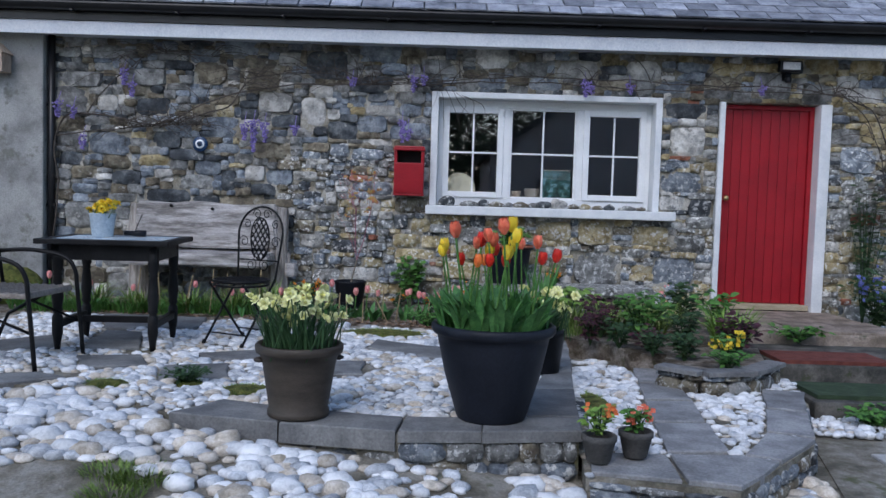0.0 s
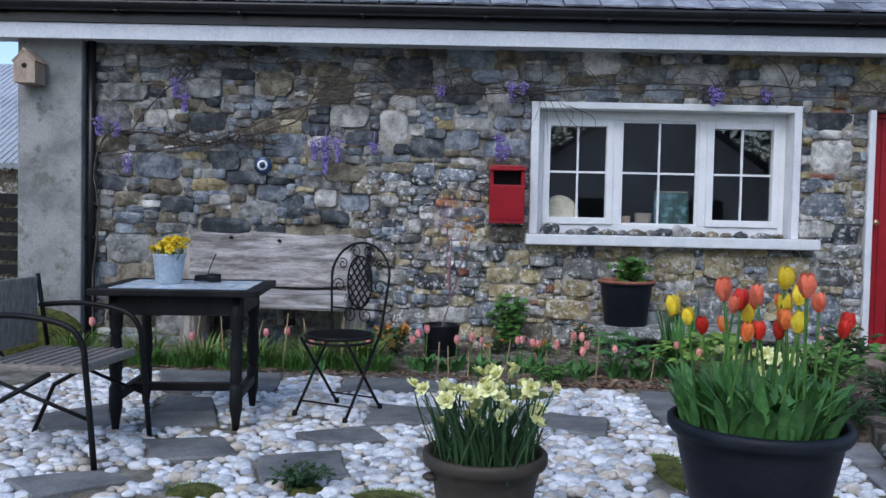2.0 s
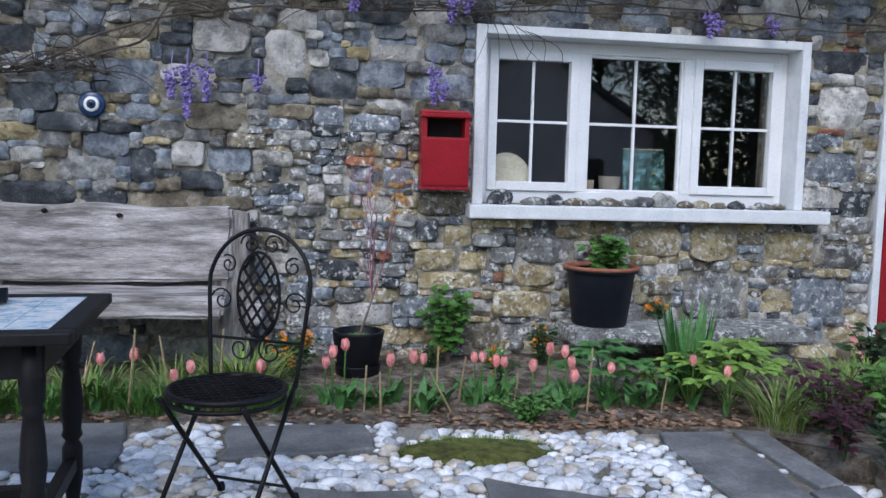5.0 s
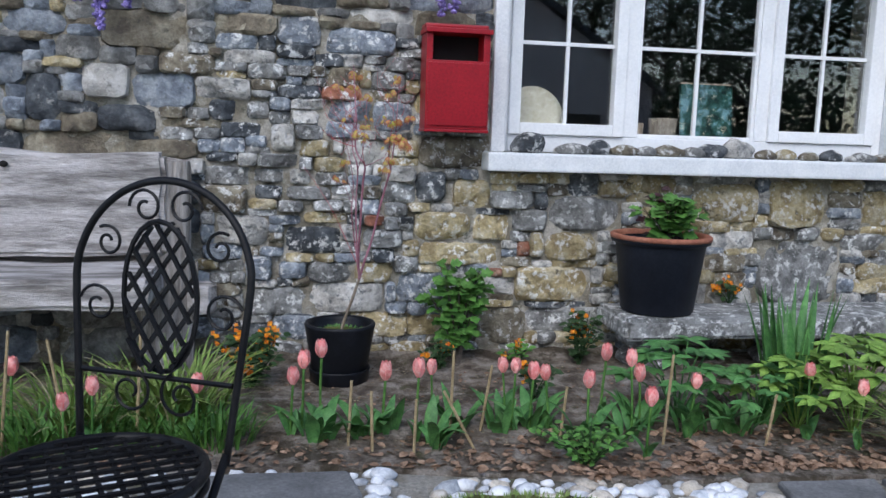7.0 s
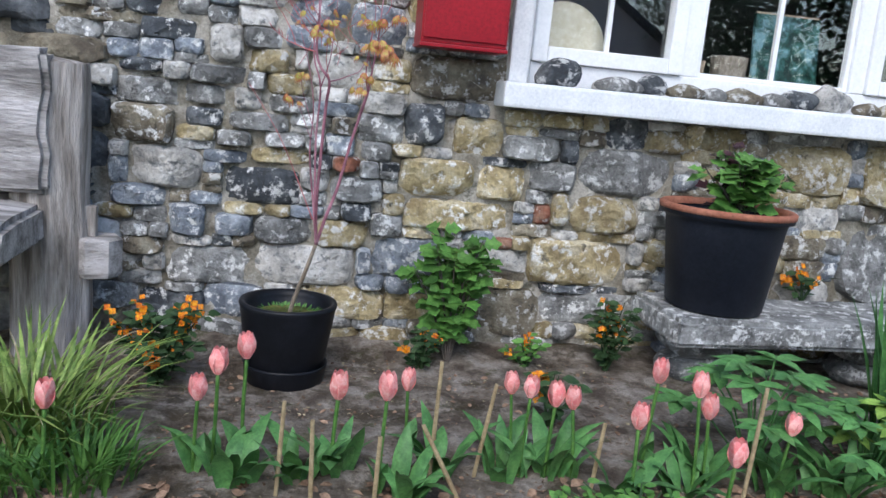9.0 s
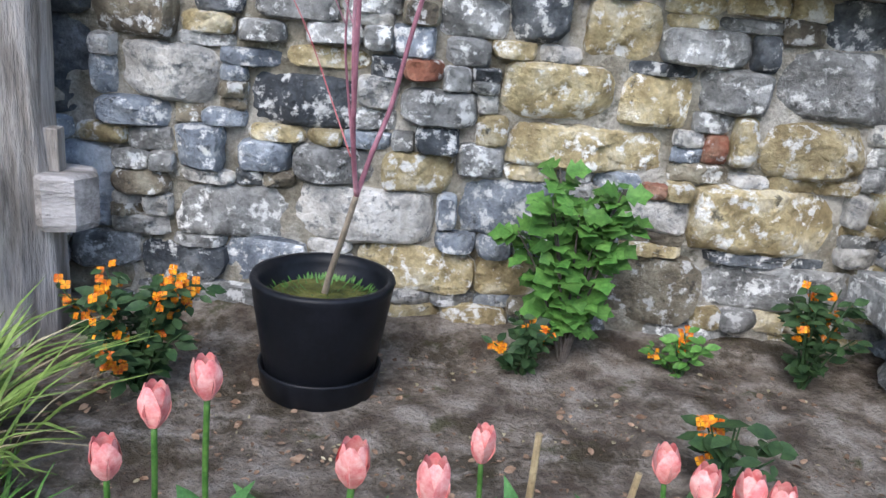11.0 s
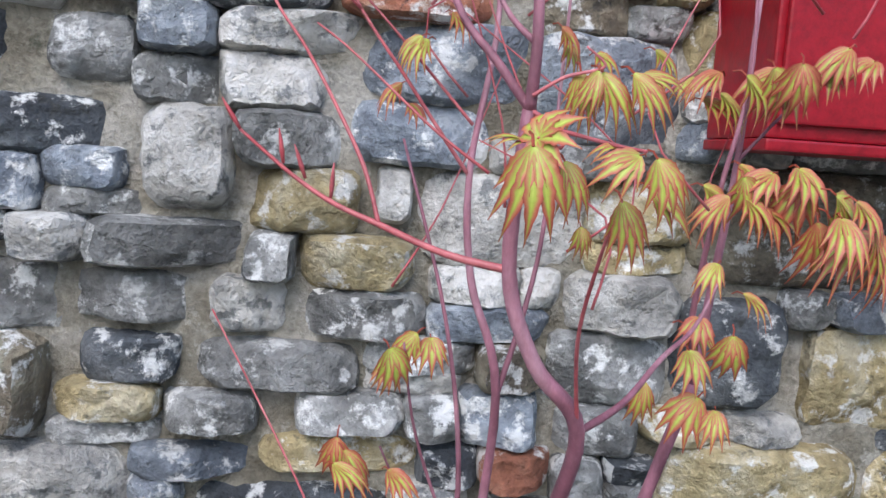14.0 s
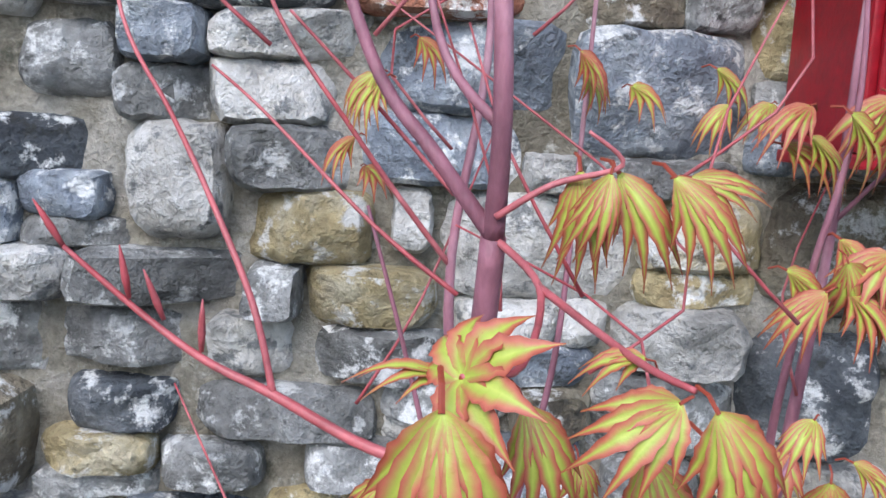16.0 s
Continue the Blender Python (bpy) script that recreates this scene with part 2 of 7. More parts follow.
def ellipsoid(bm, c, r, u=6, v=4, mat=0, jitter=0.0, rng=rnd, rot=0.0):
    ca, sa = math.cos(rot), math.sin(rot)
    rows = []
    for j in range(1, v):
        ph = math.pi * j / v
        row = []
        for i in range(u):
            th = 2 * math.pi * i / u
            k = 1 + jitter * (rng.random() - 0.5)
            x, y, z = r[0] * k * math.sin(ph) * math.cos(th), r[1] * k * math.sin(ph) * math.sin(th), r[2] * k * math.cos(ph)
            row.append(bm.verts.new((c[0] + x * ca - y * sa, c[1] + x * sa + y * ca, c[2] + z)))
        rows.append(row)
    a, b = bm.verts.new((c[0], c[1], c[2] + r[2])), bm.verts.new((c[0], c[1], c[2] - r[2]))
    fs = []
    for i in range(u):
        fs.append(bm.faces.new((a, rows[0][i], rows[0][(i + 1) % u])))
        fs.append(bm.faces.new((b, rows[-1][(i + 1) % u], rows[-1][i])))
        for p, q in zip(rows, rows[1:]):
            fs.append(bm.faces.new((p[i], q[i], q[(i + 1) % u], p[(i + 1) % u])))
    for f in fs:
        f.material_index, f.smooth = mat, True


# ---- the cottage: walls ----
X0, X1, Z1 = -3.98, 4.55, 2.78
WIN = (-0.09, 2.10, 1.03, 2.12)
DOOR = (2.76, 3.80, -0.3, 2.15)
wall = tagged(link("wall_front", boxes([
    ((X0, 8.40, -0.5), (WIN[0], 8.85, Z1)),
    ((WIN[0], 8.40, -0.5), (WIN[1], 8.85, WIN[2])),
    ((WIN[0], 8.40, WIN[3]), (WIN[1], 8.85, Z1)),
    ((WIN[1], 8.40, -0.5), (DOOR[0], 8.85, Z1)),
    ((DOOR[0], 8.40, DOOR[3]), (DOOR[1], 8.85, Z1)),
    ((DOOR[1], 8.40, -0.5), (X1, 8.85, Z1))]), mortar), "rubble stone cottage wall with lime mortar joints", "wall", kind="structure")
# plaster grey is darkened in its colour to carry the room's dimness
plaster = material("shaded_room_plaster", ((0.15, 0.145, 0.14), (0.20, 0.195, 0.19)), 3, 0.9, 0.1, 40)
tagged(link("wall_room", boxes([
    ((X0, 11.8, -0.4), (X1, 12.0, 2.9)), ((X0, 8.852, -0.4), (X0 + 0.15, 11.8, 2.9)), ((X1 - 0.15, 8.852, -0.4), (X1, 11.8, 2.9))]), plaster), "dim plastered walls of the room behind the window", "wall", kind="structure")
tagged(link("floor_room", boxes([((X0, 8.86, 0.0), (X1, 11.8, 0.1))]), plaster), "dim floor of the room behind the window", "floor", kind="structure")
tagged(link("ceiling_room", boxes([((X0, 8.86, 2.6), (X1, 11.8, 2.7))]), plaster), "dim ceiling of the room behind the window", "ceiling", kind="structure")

# concrete pier at the gable end, with its black downpipe
tagged(link("wall_pier", boxes([((-4.55, 8.22, -0.3), (-4.0, 8.9, 2.72))], 0.012), concrete), "smooth grey concrete pier at the cottage corner", "wall", kind="structure")
dp = thing("downpipe", "slim black plastic downpipe beside the concrete pier", "downpipe", (-3.95, 8.30, 0))
part("pipe", tube(bmesh.new(), [(0, 0, 0), (0, 0, 2.7)], 0.034, 12), black_gutter, dp, smooth=True)
for z in (0.9, 1.9):
    part("bracket", boxes([((-0.045, -0.02, z), (0.045, 0.08, z + 0.03))], 0.004), black_gutter, dp)

# ---- roof, gutter, fascia ----
roof = tagged(new("roof"), "slate cottage roof above a black gutter", "roof", kind="structure")
RY, RZ, PITCH = 7.98, 2.89, radians(32)
slope = Matrix.Translation((0, RY, RZ)) @ Matrix.Rotation(PITCH, 4, "X")
bm = bmesh.new()
box(bm, (-5.0, 0.08, -0.16), (4.7, 4.4, -0.03))
bmesh.ops.transform(bm, matrix=slope, verts=bm.verts)
part("roof_deck", bm, slate_far, roof)
bm = boxes([((-5.05, 8.04, 2.57), (4.75, 8.065, 2.70))], 0.004)
tagged(link("fascia_trim", bm, fascia_paint), "white painted fascia board under the gutter", "trim", kind="structure")
tagged(link("soffit_trim", boxes([((-5.05, 8.067, 2.60), (4.75, 8.38, 2.62))]), fascia_paint), "white soffit under the eaves", "trim", kind="structure")
bm = bmesh.new()
pr = [(0.075 * math.cos(a), 0.075 * math.sin(a)) for a in [math.pi * (1 + k / 10) for k in range(11)]]
rows = [[bm.verts.new((x, 7.962 + c, 2.855 + s)) for c, s in pr + [(c * 0.9, s * 0.9) for c, s in pr[::-1]]] for x in (-5.08, 4.78)]
for k in range(len(rows[0])):
    k2 = (k + 1) % len(rows[0])
    bm.faces.new((rows[0][k], rows[0][k2], rows[1][k2], rows[1][k]))
gut = thing("gutter", "black half-round plastic gutter along the eaves", "gutter")
part("channel", bm, black_gutter, gut, smooth=True)
part("drip_board", boxes([((-5.06, 8.02, 2.702), (4.76, 8.075, 2.87))]), black_gutter, gut)
for k in range(10):
    x = -4.6 + k
    part("bracket", boxes([((x, 7.90, 2.768), (x + 0.03, 8.018, 2.781))], 0.003), black_gutter, gut)

# ---- window ----
win = tagged(new("window_1"), "white three-light casement window in a deep painted reveal", "window", kind="structure")
part("reveal", boxes([
    ((-0.155, 8.325, 1.03), (-0.085, 8.56, 2.17)), ((2.095, 8.325, 1.03), (2.16, 8.56, 2.17)), ((-0.085, 8.325, 2.112), (2.095, 8.56, 2.17))], 0.008), white_paint, win, "flaking white painted reveal")
part("window_sill", boxes([((-0.19, 8.22, 0.94), (2.31, 8.52, 1.03))], 0.012), white_paint, win, "rough white painted concrete sill")
FY = 8.5
part("window_frame", boxes([
    ((-0.083, FY, 1.032), (-0.03, FY + 0.07, 2.11)), ((2.04, FY, 1.032), (2.093, FY + 0.07, 2.11)),
    ((-0.03, FY, 2.04), (2.04, FY + 0.07, 2.11)), ((-0.03, FY, 1.032), (2.04, FY + 0.07, 1.12)),
    ((0.585, FY, 1.12), (0.655, FY + 0.07, 2.04)), ((1.335, FY, 1.12), (1.405, FY + 0.07, 2.04))], 0.006), white_plastic, win)
for (a, b, opens) in ((-0.03, 0.585, True), (0.655, 1.335, False), (1.405, 2.04, True)):
    w = 0.06 if opens else 0.02
    y0 = FY - 0.018 if opens else FY + 0.012
    z0, z1 = 1.12, 2.04
    part("sash", boxes([((a, y0, z0), (a + w, FY + 0.05, z1)), ((b - w, y0, z0), (b, FY + 0.05, z1)), ((a + w, y0, z1 - w), (b - w, FY + 0.05, z1)), ((a + w, y0, z0), (b - w, FY + 0.05, z0 + w))], 0.006), white_plastic, win)
    cx, cz = (a + b) / 2, (z0 + z1) / 2
    part("glazing_bar", boxes([((cx - 0.009, FY + 0.022, z0 + w), (cx + 0.009, FY + 0.044, z1 - w)), ((a + w, FY + 0.020, cz - 0.009), (b - w, FY + 0.046, cz + 0.009))]), white_plastic, win)
    for xa, xb in ((a + w, cx - 0.009), (cx + 0.009, b - w)):
        for za, zb in ((z0 + w, cz - 0.009), (cz + 0.009, z1 - w)):
            p = part("pane", boxes([((xa, FY + 0.030, za), (xb, FY + 0.036, zb))]), glass, win)
            p.visible_shadow = False

# ---- door ----
door = tagged(new("door_1"), "red painted ledged plank door, closed, in white surround", "door", kind="structure")
DY = 8.50
nplank = 9
for k in range(nplank):
    a = 2.83 + (3.70 - 2.83) * k / nplank
    b = 2.83 + (3.70 - 2.83) * (k + 1) / nplank
    part("plank", boxes([((a + 0.002, DY, 0.12), (b - 0.002, DY + 0.035, 2.10))], 0.005), red_paint, door)
part("backing", boxes([((2.80, DY + 0.036, 0.1), (3.74, DY + 0.06, 2.12))]), red_paint, door)
part("door_frame", boxes([((2.795, DY - 0.03, 0.1), (2.83, DY + 0.05, 2.14)), ((3.70, DY - 0.03, 0.1), (3.745, DY + 0.05, 2.14)), ((2.83, DY - 0.03, 2.10), (3.70, DY + 0.05, 2.14))], 0.004), red_paint, door)
part("surround", boxes([((2.735, 8.325, 0.12), (2.793, 8.56, 2.15)), ((3.747, 8.325, 0.05), (3.86, 8.56, 2.15))], 0.01), white_paint, door, "flaking white painted stone surround")
part("threshold", boxes([((2.80, 8.38, 0.06), (3.745, 8.56, 0.115))], 0.008), material("bare_timber", ((0.33, 0.27, 0.18), (0.45, 0.38, 0.27)), 6, 0.7, 0.3, 60, stretch=(1, 6, 6)), door, "pale timber threshold")
bm = lathe(bmesh.new(), [(0.004, 0), (0.012, 0.002), (0.012, 0.03), (0.026, 0.04), (0.03, 0.055), (0.022, 0.072), (0.004, 0.076)], 16)
bmesh.ops.transform(bm, matrix=pose(2.875, DY, 1.19, 90), verts=bm.verts)
part("door_handle", bm, brass, door, "round brass knob", smooth=True)

# ---- rubble stones of the front wall ----
SPECIAL = {
    "dark": [(-0.51, 0.77, 0.14, 0.16), (-1.14, 0.52, 0.27, 0.13), (-1.27, 0.78, 0.12, 0.06), (-1.48, 1.14, 0.12, 0.09), (-1.43, 1.06, 0.18, 0.07), (-1.5, 0.95, 0.15, 0.04), (-2.26, 1.11, 0.14, 0.21), (-3.37, 1.15, 0.3, 0.14), (2.47, 0.99, 0.23, 0.18), (-2.96, 1.53, 0.28, 0.16)],
    "tan": [(-0.33, 0.75, 0.19, 0.14), (-0.52, 0.59, 0.29, 0.14), (-1.07, 0.98, 0.14, 0.08), (-1.05, 0.67, 0.21, 0.05), (-0.49, 0.47, 0.42, 0.11), (-0.22, 0.59, 0.19, 0.13), (0.93, 0.7, 0.36, 0.2), (1.36, 0.67, 0.36, 0.25), (0.14, 0.49, 0.29, 0.15), (1.91, 0.68, 0.37, 0.2)],
    "pale": [(-1.2, 1.0, 0.11, 0.13), (-0.91, 1.0, 0.04, 0.07), (-1.46, 0.56, 0.25, 0.14), (-1.11, 0.85, 0.09, 0.07), (-1.11, 1.13, 0.13, 0.07), (-1.02, 0.23, 0.37, 0.15), (-1.9, 1.91, 0.35, 0.21), (-1.47, 1.78, 0.25, 0.29), (-1.2, 1.86, 0.12, 0.11), (-2.02, 1.22, 0.19, 0.15), (-3.53, 1.88, 0.22, 0.16), (2.25, 1.59, 0.35, 0.31)],
    "grey": [(-1.31, 1.15, 0.1, 0.08), (-1.26, 0.93, 0.19, 0.06), (-1.0, 0.85, 0.16, 0.06), (-1.13, 0.78, 0.21, 0.06), (-1.17, 0.72, 0.12, 0.05), (-0.77, 0.55, 0.2, 0.09), (-1.0, 0.73, 0.14, 0.05), (-1.5, 0.84, 0.2, 0.09), (-1.33, 0.22, 0.3, 0.14), (-1.28, 0.86, 0.15, 0.06)],
    "blue": [(-1.32, 1.02, 0.1, 0.05), (-0.79, 0.71, 0.1, 0.08), (-1.32, 0.39, 0.12, 0.12), (-1.16, 0.40, 0.13, 0.08), (-0.6, 0.28, 0.26, 0.15), (-1.81, 1.19, 0.27, 0.15), (-3.76, 1.04, 0.25, 0.1)],
    # mossy brown stone; its dark tone also stands for the letterbox's shadow
    "brown": [(-0.5, 0.94, 0.42, 0.16)],
    "brick": [(-0.76, 0.66, 0.1, 0.05), (0.01, 0.51, 0.06, 0.08), (-0.13, 0.41, 0.06, 0.04), (-0.97, 1.25, 0.2, 0.06)],
}
CELL = 0.01
NX, NZ = int((X1 - X0) / CELL), int((Z1 + 0.1) / CELL)
taken = np.zeros((NX, NZ), bool)


def claim(x, z, w, h):
    a, c = max(0, round((x - X0) / CELL)), max(0, round((z + 0.1) / CELL))
    taken[a:round((x + w - X0) / CELL), c:round((z + h + 0.1) / CELL)] = True


claim(-0.16, 1.03, 2.33, 1.15)
claim(-0.20, 0.93, 2.52, 0.11)
claim(2.73, -0.1, 1.14, 2.26)
stones = []
for tone, rects in SPECIAL.items():
    for r in rects:
        claim(*r)
        stones.append((*r, tone))
srng = random.Random(5)


def tone_at(x, z):
    if x > -0.2 and z < 1.0:
        w = (3, 2, 5, 2.5, 0.9, 2.0, 0.35)
    elif x > -1.5 and z < 1.3:
        w = (4.8, 2.4, 2.3, 3.2, 1.2, 1.6, 0.1)
    elif x > 2.1:
        w = (4, 1.5, 3.5, 1.6, 1.4, 2, 0.3)
    else:
        w = (5.6, 3.0, 0.4, 1.7, 1.8, 3.2, 0.02)
    return srng.choices(("grey", "blue", "tan", "pale", "dark", "brown", "brick"), w)[0]


def free(a, c, n, m):
    return a >= 0 and c >= 0 and a + n <= NX and c + m <= NZ and not taken[a:a + n, c:c + m].any()


cells = []
for size, tries in ((0.40, 420), (0.33, 700), (0.27, 1500), (0.21, 2600), (0.16, 6000), (0.12, 12000), (0.085, 22000), (0.06, 30000)):
    for _ in range(tries):
        w = size * srng.uniform(0.8, 1.25)
        h = w * srng.uniform(0.3, 0.72)
        n, m = max(3, round(w / CELL)), max(3, round(h / CELL))
        a, c = srng.randrange(0, NX - n), srng.randrange(0, NZ - m)
        fine_zone = -1.65 < X0 + a * CELL < -0.45 and 0.35 < c * CELL - 0.1 < 1.45
        if fine_zone and size > 0.17:
            continue
        if free(a, c, n, m):
            taken[a:a + n, c:c + m] = True
            cells.append([a, c, n, m])
for _ in range(8):
    srng.shuffle(cells)
    for q in cells:
        for side in range(4):
            for _ in range(2):
                a, c, n, m = q
                if side == 0 and free(a - 1, c, 1, m):
                    q[0], q[2] = a - 1, n + 1
                    taken[a - 1, c:c + m] = True
                elif side == 1 and free(a + n, c, 1, m):
                    q[2] = n + 1
                    taken[a + n, c:c + m] = True
                elif side == 2 and free(a, c - 1, n, 1):
                    q[1], q[3] = c - 1, m + 1
                    taken[a:a + n, c - 1] = True
                elif side == 3 and free(a, c + m, n, 1):
                    q[3] = m + 1
                    taken[a:a + n, c + m] = True
for a, c, n, m in cells:
    x, z = X0 + a * CELL, c * CELL - 0.1
    stones.append((x, z, n * CELL, m * CELL, tone_at(x, z)))


def stone_outline(hw, hh, k, rng, near):
    """A broken-cornered, uneven outline of k points round a stone of these half sizes."""
    loop = []
    for sx, sz in ((1, 1), (-1, 1), (-1, -1), (1, -1)):
        cut = rng.uniform(0.05, 0.34) if rng.random() < 0.62 else rng.uniform(0.0, 0.1)
        cut_z = rng.uniform(0.1, 0.62) if cut > 0.1 else cut * 2
        a, b = (sx * hw * (1 - cut), sz * hh * rng.uniform(0.93, 1.03)), (sx * hw * rng.uniform(0.95, 1.03), sz * hh * (1 - cut_z))
        loop += [b, a] if sx * sz > 0 else [a, b]
    lens = [math.hypot(q[0] - p[0], q[1] - p[1]) for p, q in zip(loop, loop[1:] + loop[:1])]
    total, out = sum(lens), []
    for n in range(k):
        d = total * n / k
        e = 0
        while d > lens[e] and e < len(lens) - 1:
            d -= lens[e]
            e += 1
        p, q = loop[e], loop[(e + 1) % len(loop)]
        u = d / max(lens[e], 1e-6)
        out.append((p[0] + (q[0] - p[0]) * u, p[1] + (q[1] - p[1]) * u))
    soft = 0.35 if rng.random() < 0.6 else 0.8
    for _ in range(2 if near else 1):
        out = [(p[0] * (1 - soft / 2) + (out[n - 1][0] + out[(n + 1) % k][0]) * soft / 4, p[1] * (1 - soft / 2) + (out[n - 1][1] + out[(n + 1) % k][1]) * soft / 4) for n, p in enumerate(out)]
    jag = 0.05 * min(hw, hh)
    return [(x + rng.uniform(-jag, jag), z + rng.uniform(-jag, jag)) for x, z in out]


def stone_mesh(x, z, w, h, rng, near):
    """A broken rubble face with flat facets and uneven edges, standing proud of the mortar. Returns verts, faces."""
    k = 26 if near else 16
    cx, cz = x + w / 2, z + h / 2
    edge = stone_outline(w / 2 + (0.003 if near else 0.008), h / 2 + (0.003 if near else 0.007), k, rng, near)
    proud = rng.uniform(0.010, 0.046) * min(1, 0.4 + min(w, h) / 0.1)
    tilt_x, tilt_z = rng.uniform(-0.10, 0.10), rng.uniform(-0.16, 0.12)
    off = Vector((rng.uniform(0, 50), rng.uniform(0, 50), rng.uniform(0, 50)))
    facets = []
    for _ in range(3):
        a = rng.uniform(0, 6.283)
        facets.append((math.cos(a), math.sin(a), rng.uniform(0.1, 0.6) * min(w, h) / 2, rng.uniform(0.15, 0.6)))
    verts, faces = [], []
    levels = ((1.0, 0.06, 0), (1.0, 0.018, 0), (0.95, -proud * 0.6, 1), (0.80, -proud, 1), (0.58, -proud, 1), (0.30, -proud, 1)) if near else ((1.0, 0.06, 0), (1.0, 0.018, 0), (0.93, -proud * 0.75, 1), (0.60, -proud, 1))

    def relief(px, pz):
        y = px * tilt_x + pz * tilt_z + 0.012 * noise.noise(Vector((px, 0, pz)) * 22 + off) + 0.006 * noise.noise(Vector((px, 0, pz)) * 60 + off)
        for fx, fz, o, g in facets:
            y += g * max(0.0, px * fx + pz * fz - o)
        return min(y, proud + 0.006)
    for sc, y, top in levels:
        for ex, ez in edge:
            px, pz = ex * sc, ez * sc
            verts.append((cx + px, WALL_Y + y + (relief(px, pz) if top else 0), cz + pz))
    nl = len(levels)
    for j in range(nl - 1):
        for i in range(k):
            i2 = (i + 1) % k
            faces.append((j * k + i, (j + 1) * k + i, (j + 1) * k + i2, j * k + i2))
    verts.append((cx, WALL_Y - proud + relief(0, 0), cz))
    c = len(verts) - 1
    for i in range(k):
        faces.append(((nl - 1) * k + i, c, (nl - 1) * k + (i + 1) % k))
    return verts, faces


def near_stone(s):
    return -1.75 < s[0] < 0.15 and 0.1 < s[1] < 1.5


near_list = sorted((s for s in stones if near_stone(s)), key=lambda s: abs(s[0] + 0.75) + abs(s[1] - 0.8))
picked = {id(s) for s in near_list[:300]}
rest_v, rest_f, rest_m = [], [], []
for s in stones:
    v, f = stone_mesh(*s[:4], srng, near_stone(s))
    if id(s) in picked:
        me = bpy.data.meshes.new("stone")
        me.from_pydata(v, [], f)
        me.materials.append(STONE[s[4]])
        me.polygons.foreach_set("use_smooth", [True] * len(f))
        me.set_sharp_from_angle(angle=radians(38))
        ob = new("stone", me)
        ob.parent = wall
    else:
        o = len(rest_v)
        rest_v += v
        rest_f += [tuple(i + o for i in q) for q in f]
        rest_m += [STONE_KEYS.index(s[4]) + (len(STONE_KEYS) if s[0] < -1.65 or s[1] > 1.5 else 0)] * len(f)
me = bpy.data.meshes.new("rubble")
me.from_pydata(rest_v, [], rest_f)
for k in STONE_KEYS:
    me.materials.append(STONE[k])
for k in STONE_KEYS:
    me.materials.append(BARE[k])
me.polygons.foreach_set("material_index", rest_m)
me.polygons.foreach_set("use_smooth", [True] * len(rest_f))
me.set_sharp_from_angle(angle=radians(42))
ob = new("rubble", me)
ob.parent = wall
tagged(ob, kind="stuff")

# hand-trowelled mortar, uneven between the stones
OPENINGS = ((-0.12, 2.12, 0.99, 2.14), (2.75, 3.84, -0.2, 2.13))
FINE = (-1.78, 0.18, 0.0, 1.52)
mv, mf = [], []
for step, (a0, a1, b0, b1) in ((0.013, FINE), (0.036, (X0, X1, -0.1, 2.6))):
    nx, nz = int((a1 - a0) / step), int((b1 - b0) / step)
    o = len(mv)
    for i in range(nx + 1):
        for j in range(nz + 1):
            x, z = a0 + (a1 - a0) * i / nx, b0 + (b1 - b0) * j / nz
            p = Vector((x, 3.0, z))
            d = 0.011 * noise.noise(p * 6) + 0.009 * noise.noise(p * 21) + 0.004 * noise.noise(p * 70)
            mv.append((x, min(WALL_Y + (0.013 if step < 0.02 else 0.012) + d, 8.396), z))
    for i in range(nx):
        for j in range(nz):
            x, z = a0 + (a1 - a0) * (i + 0.5) / nx, b0 + (b1 - b0) * (j + 0.5) / nz
            if any(p - step < x < q + step and r - step < z < t + step for p, q, r, t in OPENINGS):
                continue
            if step > 0.02 and FINE[0] + step < x < FINE[1] - step and FINE[2] + step < z < FINE[3] - step:
                continue
            n = o + i * (nz + 1) + j
            mf.append((n, n + nz + 1, n + nz + 2, n + 1))
me = bpy.data.meshes.new("mortar_face")
me.from_pydata(mv, [], mf)
me.materials.append(mortar)
me.polygons.foreach_set("use_smooth", [True] * len(mf))
ob = new("mortar_face", me)
ob.parent = wall
tagged(ob, kind="stuff")

# ---- ground ----
def ease(t):
    t = max(0.0, min(1.0, t))
    return t * t * (3 - 2 * t)


def ramp_of(x):
    pts = ((-1.5, 0.275), (-0.2, 0.20), (0.7, 0.06), (1.2, 0.0))
    if x <= pts[0][0]:
        return pts[0][1]
    for (a, p), (b, q) in zip(pts, pts[1:]):
        if x <= b:
            return p + (q - p) * (x - a) / (b - a)
    return 0.0


def ground_z(x, y):
    return -0.30 + ease((y - 2.0) / 2.3) * ramp_of(x) + 0.012 * noise.noise(Vector((x * 1.3, y * 1.3, 0)))


gx = [-300, -80, -30, -14] + [-8 + 0.16 * i for i in range(91)] + [10, 16, 40, 100, 300]
gy = [-300, -80, -30, -12, -6, -3, -1] + [0.16 * i for i in range(56)] + [10, 12, 16, 40, 100, 300]
bm = bmesh.new()
grid = [[bm.verts.new((x, y, ground_z(x, y))) for y in gy] for x in gx]
for i in range(len(gx) - 1):
    for j in range(len(gy) - 1):
        bm.faces.new((grid[i][j], grid[i + 1][j], grid[i + 1][j + 1], grid[i][j + 1]))
tagged(link("ground", bm, earth, smooth=True), "gritty mossy garden ground", "ground", kind="structure")

